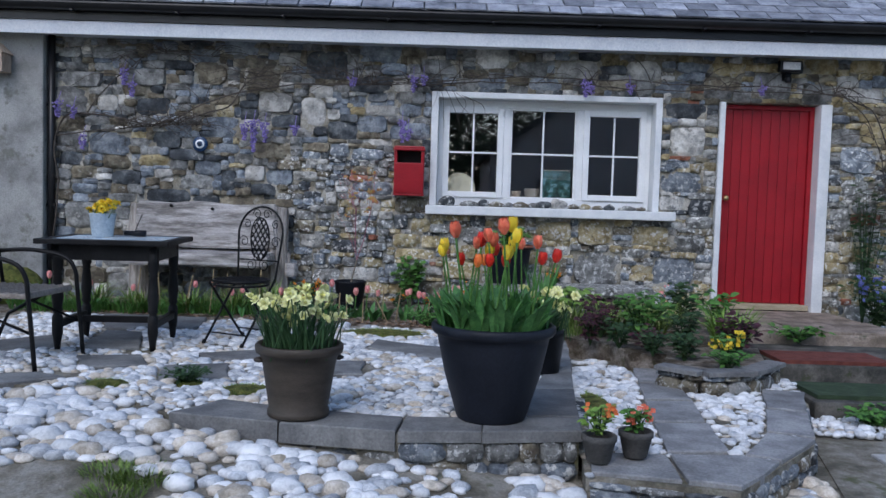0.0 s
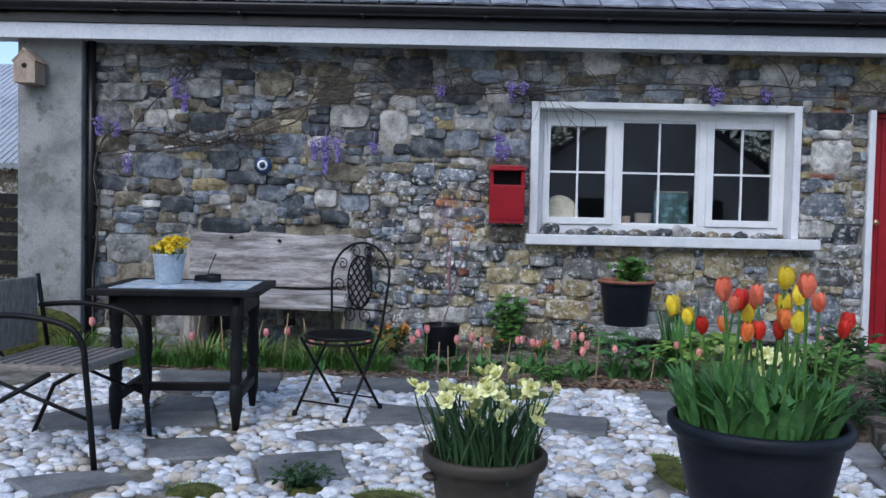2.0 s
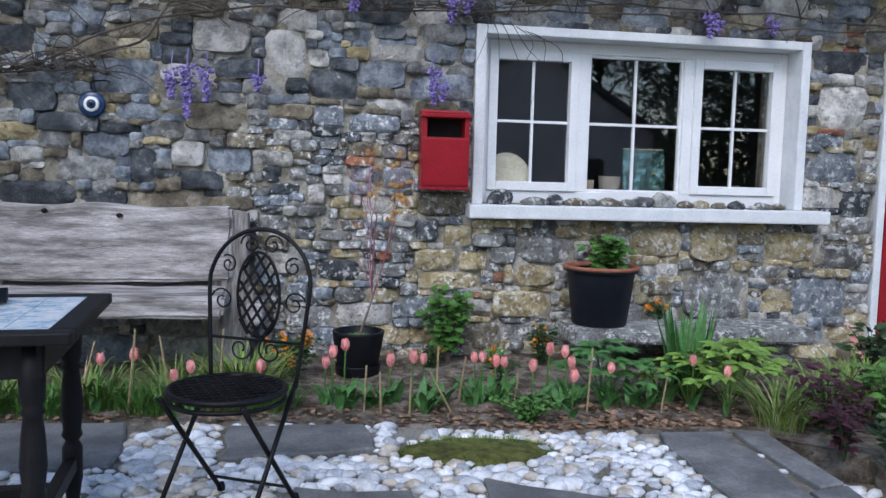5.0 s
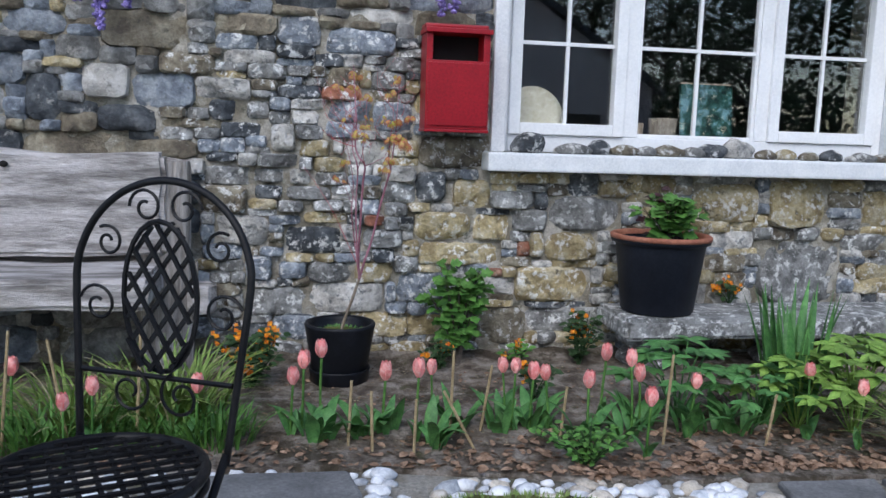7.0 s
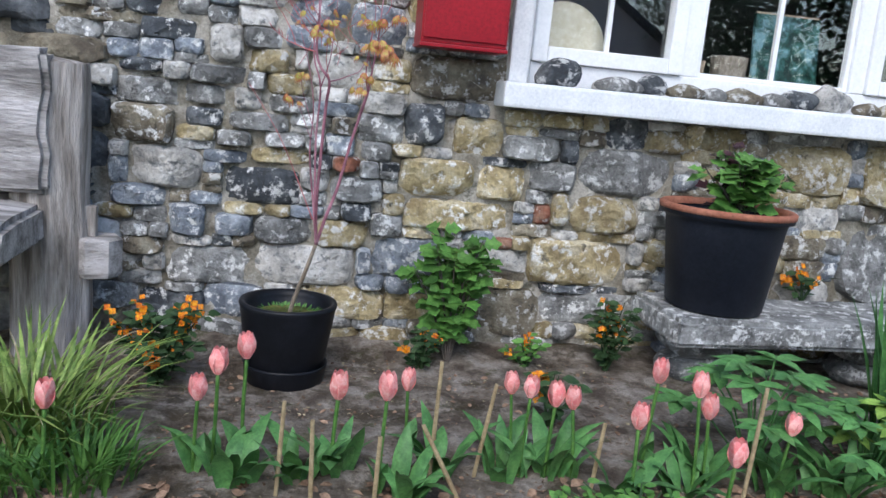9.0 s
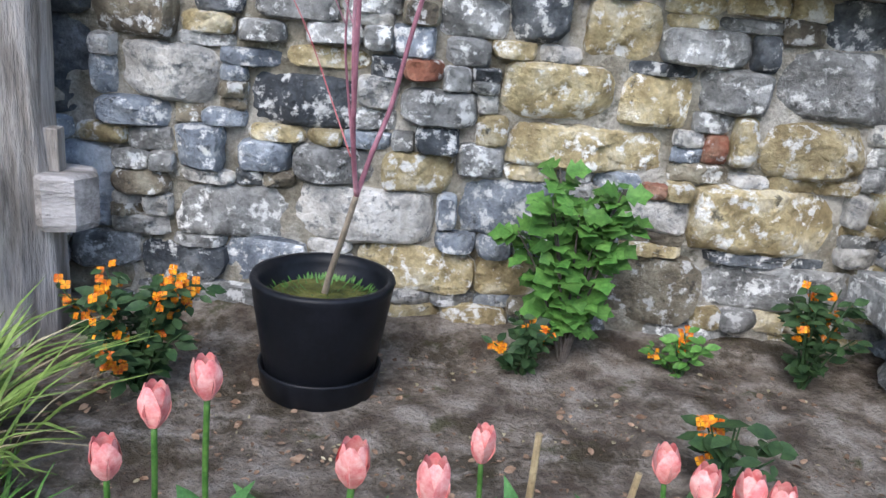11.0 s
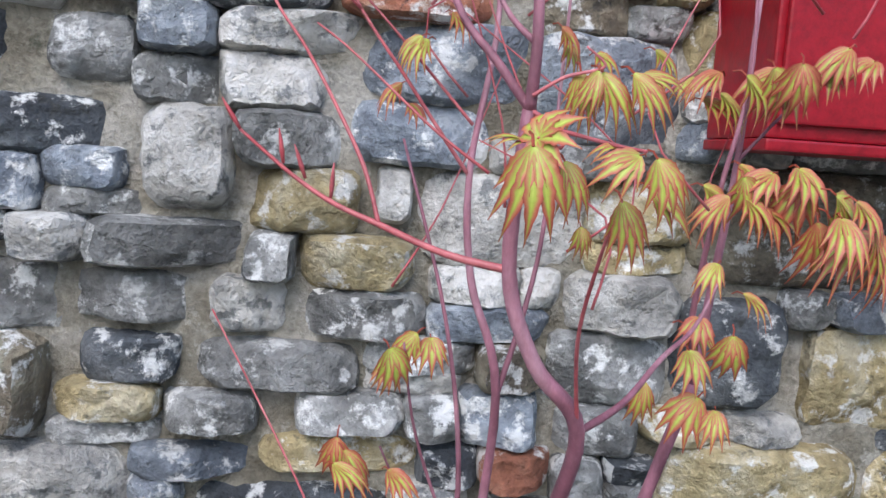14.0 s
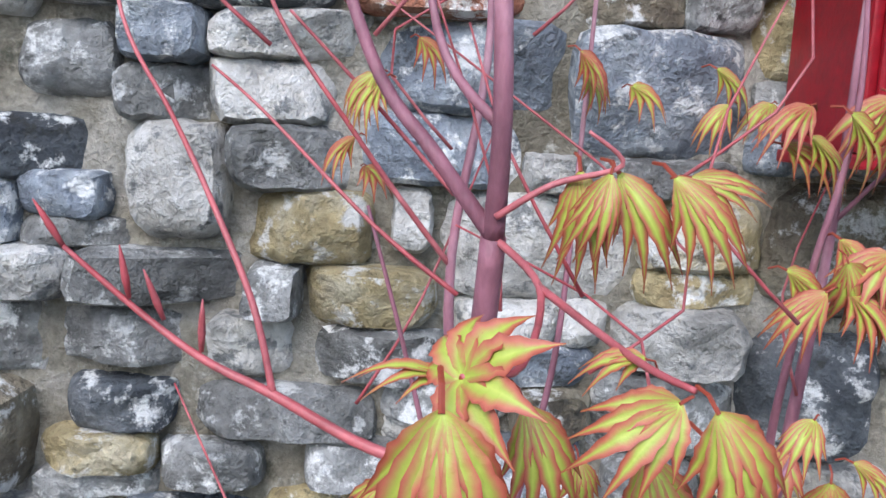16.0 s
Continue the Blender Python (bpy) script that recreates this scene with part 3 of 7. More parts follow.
TERRACE = [(-1.28, 3.95), (-0.19, 3.75), (0.67, 3.84), (0.98, 6.3), (1.02, 8.38), (-6.5, 8.38), (-6.5, 4.5), (-1.9, 4.5)]
terrace = tagged(link("floor_terrace", prism(bmesh.new(), TERRACE, -0.36, -0.012), earth), "raised garden terrace of pebbles and flagstones", "terrace", kind="structure")
LOWER = [(0.67, 3.62), (1.30, 3.45), (1.95, 4.20), (2.37, 5.30), (2.6, 6.3), (1.02, 6.4), (0.70, 3.9)]
lower = tagged(link("floor_lower", prism(bmesh.new(), LOWER, -0.40, -0.132), earth), "lower pebbled step beside the terrace", "terrace", kind="structure")
BED = [(-6.4, 7.12), (-2.9, 7.16), (-0.87, 7.0), (0.04, 6.80), (0.9, 6.75), (1.3, 6.35), (2.45, 6.4), (2.5, 8.38), (-6.4, 8.38)]
bm = prism(bmesh.new(), BED, -0.3, 0.004, 0.02)
bed = tagged(link("ground_bed", bm, soil), "brown soil flower bed strewn with dead leaves", "flower bed", kind="structure")

# crumbled, clodded surface of the soil
bm = bmesh.new()
nx, ny = 150, 58
rows = []
for i in range(nx + 1):
    row = []
    for j in range(ny + 1):
        x, y = -1.95 + 3.2 * i / nx, 7.12 + 1.25 * j / ny
        p = Vector((x, y, 0))
        rim = min(1.0, i / 8, (nx - i) / 8, j / 8)
        h = 0.016 * noise.noise(p * 5) + 0.011 * abs(noise.noise(p * 17)) + 0.008 * noise.noise(p * 45) + 0.03 * ease((y - 8.15) / 0.2)
        row.append(bm.verts.new((x, y, 0.0 + (0.008 + h) * rim)))
    rows.append(row)
for a, b in zip(rows, rows[1:]):
    for j in range(ny):
        bm.faces.new((a[j], b[j], b[j + 1], a[j + 1]))
tagged(part("soil_crust", bm, soil, bed, smooth=True), kind="stuff")

# ---- flagstones, kerbs, pebbles ----
frng = random.Random(21)


def uneven(poly, amount=0.012, step=0.16):
    out = []
    for (x0, y0), (x1, y1) in zip(poly, poly[1:] + poly[:1]):
        n = max(1, int(math.hypot(x1 - x0, y1 - y0) / step))
        for k in range(n):
            t = k / n
            out.append((x0 + (x1 - x0) * t + frng.uniform(-amount, amount), y0 + (y1 - y0) * t + frng.uniform(-amount, amount)))
    return out


FLAGS = [
    [(-2.9, 7.1), (-2.0, 7.08), (-1.95, 6.5), (-2.65, 6.42)],
    [(-1.55, 7.0), (-0.9, 6.95), (-0.9, 6.62), (-1.53, 6.52)],
    [(-1.25, 6.2), (-0.8, 6.1), (-0.74, 5.74), (-1.28, 5.72)],
    [(-1.6, 5.48), (-1.24, 5.64), (-1.12, 5.36), (-1.48, 5.28)],
    [(0.46, 6.74), (0.80, 6.74), (0.74, 5.9), (0.40, 5.80)],
    [(-2.58, 6.26), (-2.28, 6.25), (-2.05, 5.62), (-2.45, 5.5)],
    [(-2.33, 5.28), (-1.94, 5.34), (-1.8, 5.05), (-2.17, 4.93)],
    [(-1.68, 5.03), (-1.34, 5.19), (-1.24, 4.78), (-1.6, 4.63)],
    [(-2.7, 4.62), (-2.35, 4.78), (-2.14, 4.66), (-2.45, 4.4)],
    [(-0.5, 6.2), (0.1, 5.94), (0.04, 5.5), (-0.52, 5.87)],
    [(-3.12, 5.7), (-2.8, 6.03), (-2.62, 5.52), (-2.9, 5.36)],
    [(-0.95, 5.3), (-0.5, 5.35), (-0.45, 4.95), (-0.9, 4.9)],
    [(0.42, 5.68), (0.72, 5.78), (0.68, 5.15), (0.48, 5.2)],
]
LOW_FLAGS = [
    [(1.13, 3.95), (1.44, 3.98), (1.50, 4.50), (1.19, 4.48)], [(1.20, 4.52), (1.50, 4.54), (1.56, 5.02), (1.27, 5.00)],
    [(1.28, 5.04), (1.57, 5.06), (1.62, 5.50), (1.34, 5.48)], [(1.35, 5.52), (1.63, 5.54), (1.68, 6.0), (1.42, 6.0)],
    [(0.70, 3.62), (1.08, 3.54), (1.10, 3.90), (0.74, 3.92)], [(1.10, 3.53), (1.32, 3.47), (1.62, 3.84), (1.46, 3.92), (1.12, 3.90)],
    [(1.64, 3.86), (1.97, 4.24), (1.76, 4.34), (1.50, 3.95)], [(1.99, 4.28), (2.18, 4.80), (1.96, 4.88), (1.78, 4.38)], [(2.19, 4.84), (2.40, 5.36), (2.14, 5.42), (1.98, 4.92)],
]
CAPS = [
    [(-1.30, 3.93), (-0.75, 3.82), (-0.72, 4.10), (-1.12, 4.22)], [(-0.74, 3.815), (-0.19, 3.73), (-0.17, 3.98), (-0.70, 4.09)],
    [(-0.18, 3.72), (0.20, 3.75), (0.22, 4.02), (-0.16, 3.98)], [(0.21, 3.75), (0.68, 3.82), (0.70, 4.06), (0.23, 4.02)],
    [(0.45, 4.08), (0.71, 4.08), (0.78, 4.70), (0.52, 4.66)], [(0.53, 4.68), (0.785, 4.72), (0.86, 5.36), (0.66, 5.12)],
    [(0.72, 5.30), (0.87, 5.38), (0.94, 6.0), (0.76, 5.96)], [(0.82, 6.0), (0.945, 6.03), (1.0, 6.70), (0.84, 6.72)],
]
for poly in FLAGS:
    part("flagstone", prism(bmesh.new(), uneven(poly, 0.022), -0.05, 0.008 + frng.uniform(0, 0.006), 0.012), flag, terrace)
for k, poly in enumerate(CAPS):
    part("kerb_slab", prism(bmesh.new(), uneven(poly, 0.006), -0.085 if k < 2 else -0.04, 0.012 + frng.uniform(0, 0.004), 0.008), flag, terrace)
for poly in LOW_FLAGS:
    part("flagstone", prism(bmesh.new(), uneven(poly, 0.008), -0.16, -0.112 + frng.uniform(0, 0.006), 0.008), light_flag, lower)

# rough stone courses under the kerbs
face_mats = ("grey", "dark", "brown", "blue")


def course(a, b, z0, z1, parent):
    length = math.hypot(b[0] - a[0], b[1] - a[1])
    d = ((b[0] - a[0]) / length, (b[1] - a[1]) / length)
    ang = math.atan2(d[1], d[0])
    z = z0
    while z < z1 - 0.02:
        h = min(frng.uniform(0.05, 0.11), z1 - z)
        s = 0.0
        while s < length - 0.03:
            w = min(frng.uniform(0.08, 0.24), length - s)
            bm = bmesh.new()
            ellipsoid(bm, (0, 0, 0), (w / 2 * 1.08, 0.07, h / 2 * 1.12), 10, 6, jitter=0.28, rng=frng)
            for v in bm.verts:
                v.co.x = max(-w / 2, min(w / 2, v.co.x * 1.15))
                v.co.z = max(-h / 2, min(h / 2, v.co.z * 1.2))
                v.co.y = max(-0.05, v.co.y)
            bmesh.ops.transform(bm, matrix=Matrix.Translation((a[0] + d[0] * (s + w / 2), a[1] + d[1] * (s + w / 2), z + h / 2)) @ Matrix.Rotation(ang, 4, "Z"), verts=bm.verts)
            part("stone", bm, STONE[frng.choice(face_mats)], parent)
            s += w
        z += h


course((-1.25, 3.97), (-0.19, 3.79), -0.2, -0.085, terrace)
course((-0.19, 3.77), (0.66, 3.85), -0.34, -0.04, terrace)
course((0.69, 3.90), (0.80, 4.75), -0.14, -0.04, terrace)
course((0.69, 3.63), (1.29, 3.47), -0.36, -0.155, lower)
course((1.30, 3.50), (1.93, 4.22), -0.36, -0.155, lower)
course((1.93, 4.22), (2.35, 5.30), -0.36, -0.155, lower)

# raised bed with its curved dry-stone edge
BED2 = [(1.50, 5.46), (1.72, 5.32), (2.0, 5.40), (2.28, 5.68), (2.48, 6.38), (1.32, 6.33), (1.40, 6.02), (1.66, 6.0)]
tagged(link("ground_bed_raised", prism(bmesh.new(), BED2, -0.3, 0.0, 0.01), soil), "soil of a small raised bed with a dry-stone edge", "flower bed", kind="structure")
edge_wall = tagged(new("wall_bed"), "low curved dry-stone edging with slate coping", "wall", kind="structure")
arc = [(1.47, 5.48), (1.70, 5.27), (2.02, 5.34), (2.34, 5.70)]
for a, b in zip(arc, arc[1:]):
    course(a, b, -0.14, 0.0, edge_wall)
    dx, dy = b[0] - a[0], b[1] - a[1]
    l = math.hypot(dx, dy)
    nx, ny = -dy / l * 0.07, dx / l * 0.07
    part("coping", prism(bmesh.new(), uneven([(a[0] - nx, a[1] - ny), (b[0] - nx, b[1] - ny), (b[0] + nx, b[1] + ny), (a[0] + nx, a[1] + ny)], 0.008), 0.0, 0.03, 0.006), flag, edge_wall)

# steps to the door
warm_flag = material("sandstone_step", ((0.16, 0.13, 0.10), (0.26, 0.21, 0.17), (0.36, 0.30, 0.25)), 5, 0.85, 0.5, 70, vary=0.15, spots=((0.08, 0.09, 0.05), 6, 0.6))
dark_step = material("damp_mossy_step", ((0.045, 0.045, 0.04), (0.085, 0.08, 0.07), (0.14, 0.13, 0.115)), 6, 0.9, 0.6, 70, spots=((0.05, 0.06, 0.025), 7, 0.58))
stair = tagged(new("stairs"), "worn stone steps leading up to the red door", "stairs", kind="structure")
for lo, hi, m in (((2.52, 6.85, -0.3), (3.95, 8.375, 0.055), warm_flag), ((2.45, 5.92, -0.35), (3.9, 6.84, -0.035), dark_step), ((2.45, 5.30, -0.4), (3.9, 5.91, -0.16), dark_step)):
    part("step", boxes([(lo, hi)], 0.02), m, stair)
for k in range(3):
    a = 2.55 + k * 0.46
    part("tread_slab", prism(bmesh.new(), uneven([(a, 6.87), (a + 0.44, 6.87), (a + 0.44, 7.5), (a, 7.5)], 0.012), 0.05, 0.075 + 0.006 * (k % 2), 0.008), warm_flag, stair)


def mat_rug(name, label, x0, x1, y0, y1, z, m):
    t = thing(name, label, "doormat", ((x0 + x1) / 2, (y0 + y1) / 2, z))
    bm = boxes([((x0 - x1, y0 - y1, 0), (x1 - x0, y1 - y0, 0.028))])
    for v in bm.verts:
        v.co.x, v.co.y = v.co.x / 2, v.co.y / 2
    bmesh.ops.subdivide_edges(bm, edges=bm.edges, cuts=8, use_grid_fill=True)
    for v in bm.verts:
        v.co.z += 0.004 * noise.noise(v.co * 9) if v.co.z > 0.01 else 0
    part("mat", bm, m, t)


mat_rug("doormat", "rust-red rough doormat lying on the step", 2.48, 3.30, 5.95, 6.35, -0.034, material("red_coir", ((0.11, 0.03, 0.022), (0.18, 0.055, 0.04)), 12, 0.95, 0.8, 160))
mat_rug("doormat", "dull green artificial grass mat on the lowest step", 2.50, 3.40, 5.38, 5.80, -0.158, material("green_mat", ((0.03, 0.05, 0.025), (0.05, 0.08, 0.04)), 12, 0.95, 0.8, 160))

# paving beyond the lower step
paving = tagged(link("pavement", prism(bmesh.new(), [(1.5, 2.2), (7.0, 2.2), (7.0, 5.3), (2.35, 5.3)], -0.5, -0.288), earth), "sandstone paving beside the steps", "pavement", kind="structure")
pale_flag = material("pale_sandstone_flag", ((0.30, 0.29, 0.28), (0.42, 0.41, 0.40), (0.52, 0.51, 0.50)), 4, 0.8, 0.4, 70, vary=0.2)
for i in range(7):
    for j in range(5):
        a, b = 1.62 + i * 0.62 + 0.2 * (j % 2), 2.4 + j * 0.55
        if a < 1.55 + max(0, (b - 3.2)) * 0.46 + 0.12:
            continue
        part("flagstone", prism(bmesh.new(), uneven([(a, b), (a + 0.59, b), (a + 0.59, b + 0.52), (a, b + 0.52)], 0.008, 0.3), -0.32, -0.272 + frng.uniform(0, 0.006), 0.006), pale_flag, paving)

# pebbles: white, grey and buff, bedded on edge
peb_cols = [material("pebble_white", ((0.56, 0.57, 0.59), (0.73, 0.74, 0.75), (0.83, 0.83, 0.84)), 14, 0.65, 0.25, 90, vary=0.15, island=True),
            material("pebble_grey", ((0.34, 0.36, 0.39), (0.50, 0.52, 0.55), (0.63, 0.64, 0.66)), 14, 0.65, 0.25, 90, vary=0.22, island=True),
            material("pebble_buff", ((0.40, 0.35, 0.28), (0.56, 0.50, 0.42), (0.66, 0.61, 0.55)), 14, 0.7, 0.25, 90, vary=0.2, island=True)]


def inside(poly, x, y):
    c = False
    for (x0, y0), (x1, y1) in zip(poly, poly[1:] + poly[:1]):
        if (y0 > y) != (y1 > y) and x < (x1 - x0) * (y - y0) / (y1 - y0) + x0:
            c = not c
    return c


def near_edge(poly, x, y, r):
    return any(inside(poly, x + dx, y + dy) for dx, dy in ((r, 0), (-r, 0), (0, r), (0, -r), (0, 0)))


MOSS = [(-0.45, 6.58, 0.36, 0.2), (-1.85, 4.55, 0.13, 0.1), (-1.05, 4.5, 0.17, 0.12), (0.25, 5.0, 0.1, 0.3), (0.95, 4.9, 0.10, 0.35), (-1.42, 4.62, 0.1, 0.08)]


def scatter_pebbles(x0, x1, y0, y1, step, size, ok, zf, parent, keep=None, weights=(4.4, 3.2, 2.4)):
    bm = bmesh.new()
    pr = random.Random(int(100 * (x0 + 50) + y0))
    y = y0
    row = 0
    while y < y1:
        x = x0 + (row % 2) * step * 0.5
        while x < x1:
            a, b = x + pr.uniform(-0.3, 0.3) * step, y + pr.uniform(-0.3, 0.3) * step
            s = size * pr.choice((pr.uniform(0.5, 0.9), pr.uniform(0.8, 1.4)))
            x += step
            if not ok(a, b, s * 0.35):
                continue
            if any(((a - mx) / rx) ** 2 + ((b - my) / ry) ** 2 < pr.uniform(0.5, 1.1) for mx, my, rx, ry in MOSS):
                continue
            if noise.noise(Vector((a * 2.2, b * 2.2, 3))) > pr.uniform(0.28, 0.6) or pr.random() < 0.03:
                continue
            r = (s * 0.62, s * pr.uniform(0.36, 0.56), s * pr.uniform(0.22, 0.38))
            k = pr.choices((0, 1, 2), weights)[0]
            rot = pr.uniform(-0.7, 0.7)
            z = zf(a, b) + r[2] * pr.uniform(0.15, 0.45)
            if keep and keep(a, b):
                one = bmesh.new()
                ellipsoid(one, (0, 0, 0), r, 8, 5, 0, 0.3, pr, rot)
                ob = part("pebble", one, peb_cols[k], parent)
                ob.location = (a, b, z)
            else:
                ellipsoid(bm, (a, b, z), r, 7, 5, k, 0.32, pr, rot)
        y += step * 0.8
        row += 1
    ob = part("pebbles", bm, peb_cols, parent)
    tagged(ob, kind="stuff")


def on_terrace(x, y, r):
    return inside(TERRACE, x, y) and y < 7.1 and not inside(BED, x, y + r) and not any(near_edge(p, x, y, r) for p in FLAGS + CAPS)


def on_lower(x, y, r):
    return inside(LOWER, x, y) and not inside(BED2, x, y) and not near_edge(arc + [(2.4, 6.3), (1.3, 6.3)], x, y, 0.03) and not any(near_edge(p, x, y, r) for p in LOW_FLAGS)


def on_low(x, y, r):
    return not near_edge(TERRACE, x, y, 0.04) and not near_edge(LOWER, x, y, 0.04) and not any(near_edge(p, x, y, 0.03) for p in CAPS) and x < 1.6 + 0.4 * max(0, y - 3.2) and not (x < -1.1 and y < 3.47 + 0.06 * math.sin(x * 7))


ground_ob = bpy.data.objects["ground"]
scatter_pebbles(-3.6, 0.95, 4.0, 7.15, 0.056, 0.062, on_terrace, lambda x, y: -0.012, terrace, lambda x, y: -1.0 < x < -0.1 and 5.35 < y < 6.3)
scatter_pebbles(0.7, 2.5, 3.6, 6.3, 0.058, 0.062, on_lower, lambda x, y: -0.132, lower, weights=(8, 2, 1))
scatter_pebbles(-4.2, 2.0, 2.3, 4.5, 0.080, 0.098, on_low, ground_z, ground_ob, weights=(3.4, 2.4, 3.0))
scatter_pebbles(2.3, 4.5, 4.9, 5.3, 0.06, 0.06, lambda x, y, r: True, lambda x, y: -0.27, paving, weights=(8, 2, 1))

# ---- furniture ----
black_wood = material("black_painted_wood", ((0.006, 0.006, 0.007), (0.014, 0.014, 0.015)), 6, 0.5, 0.25, 80, spots=((0.05, 0.04, 0.03), 22, 0.68), stretch=(1, 1, 0.3), spec=0.2)
tile = material("pale_blue_tabletop_tiles", ((0.34, 0.52, 0.66), (0.66, 0.74, 0.80), (0.80, 0.83, 0.84)), 22, 0.2, 0.1, 60)
grey_wood = material("weathered_grey_timber", ((0.20, 0.185, 0.175), (0.40, 0.375, 0.36), (0.58, 0.55, 0.54)), 5, 0.9, 1.0, 42, stretch=(0.55, 3.2, 3.2), spots=((0.10, 0.09, 0.08), 10, 0.63), bump_dist=0.015)
grey_log = material("weathered_grey_log", ((0.17, 0.145, 0.125), (0.36, 0.325, 0.295), (0.54, 0.50, 0.47)), 7, 0.9, 1.0, 34, stretch=(2.4, 2.4, 0.3), bump_dist=0.02, spots=((0.10, 0.09, 0.08), 8, 0.62))
iron = material("black_wrought_iron", ((0.005, 0.005, 0.006), (0.011, 0.011, 0.012)), 9, 0.45, 0.2, 90, spec=0.2)
rattan = material("grey_brown_rattan", ((0.18, 0.155, 0.135), (0.30, 0.27, 0.24)), 20, 0.75, 0.5, 120, stretch=(1, 4, 1))
zinc = material("pale_blue_zinc", ((0.42, 0.49, 0.54), (0.52, 0.58, 0.63)), 6, 0.5, 0.1, 60, metallic=0.1)


def dining_table():
    t = thing("table", "black painted table with turned legs and tiled top", "table", (-2.27, 5.76, 0.0), 5)
    hx, hy, H = 0.43, 0.38, 0.75
    part("tabletop_frame", boxes([((-hx, -hy, H - 0.035), (hx, -hy + 0.07, H)), ((-hx, hy - 0.07, H - 0.035), (hx, hy, H)), ((-hx, -hy + 0.07, H - 0.035), (-hx + 0.07, hy - 0.07, H)), ((hx - 0.07, -hy + 0.07, H - 0.035), (hx, hy - 0.07, H))], 0.006), black_wood, t)
    top = part("tabletop", boxes([((-hx + 0.07, -hy + 0.07, H - 0.03), (hx - 0.07, hy - 0.07, H - 0.008))]), material("white_grout", ((0.45, 0.45, 0.44), (0.6, 0.6, 0.58)), 20, 0.8, 0.2), t)
    nx, ny = 6, 4
    w, d = (2 * hx - 0.14) / nx, (2 * hy - 0.14) / ny
    for i in range(nx):
        for j in range(ny):
            x, y = -hx + 0.07 + i * w, -hy + 0.07 + j * d
            part("tile", boxes([((x + 0.002, y + 0.002, H - 0.008), (x + w - 0.002, y + d - 0.002, H - 0.003))]), tile, top)
    part("apron", boxes([((-0.34, -0.31, H - 0.14), (0.34, -0.285, H - 0.035)), ((-0.34, 0.285, H - 0.14), (0.34, 0.31, H - 0.035)), ((-0.34, -0.285, H - 0.14), (-0.315, 0.285, H - 0.035)), ((0.315, -0.285, H - 0.14), (0.34, 0.285, H - 0.035))], 0.003), black_wood, t)
    prof = [(0.018, 0), (0.024, 0.06), (0.030, 0.10), (0.034, 0.115), (0.034, 0.225), (0.030, 0.235), (0.022, 0.25), (0.035, 0.27), (0.03, 0.29), (0.038, 0.36), (0.033, 0.44), (0.026, 0.50), (0.034, 0.51), (0.026, 0.525), (0.034, 0.545), (0.036, 0.60), (0.036, 0.70)]
    for sx in (-1, 1):
        for sy in (-1, 1):
            part("leg", lathe(bmesh.new(), prof, 16, (sx * 0.31, sy * 0.28, 0)), black_wood, t, smooth=True)
    for s in (-1, 1):
        part("stretcher", boxes([((s * 0.31 - 0.02, -0.25, 0.15), (s * 0.31 + 0.02, 0.25, 0.20))], 0.005), black_wood, t)
    part("stretcher", boxes([((-0.29, -0.02, 0.152), (0.29, 0.02, 0.198))], 0.005), black_wood, t)


dining_table()


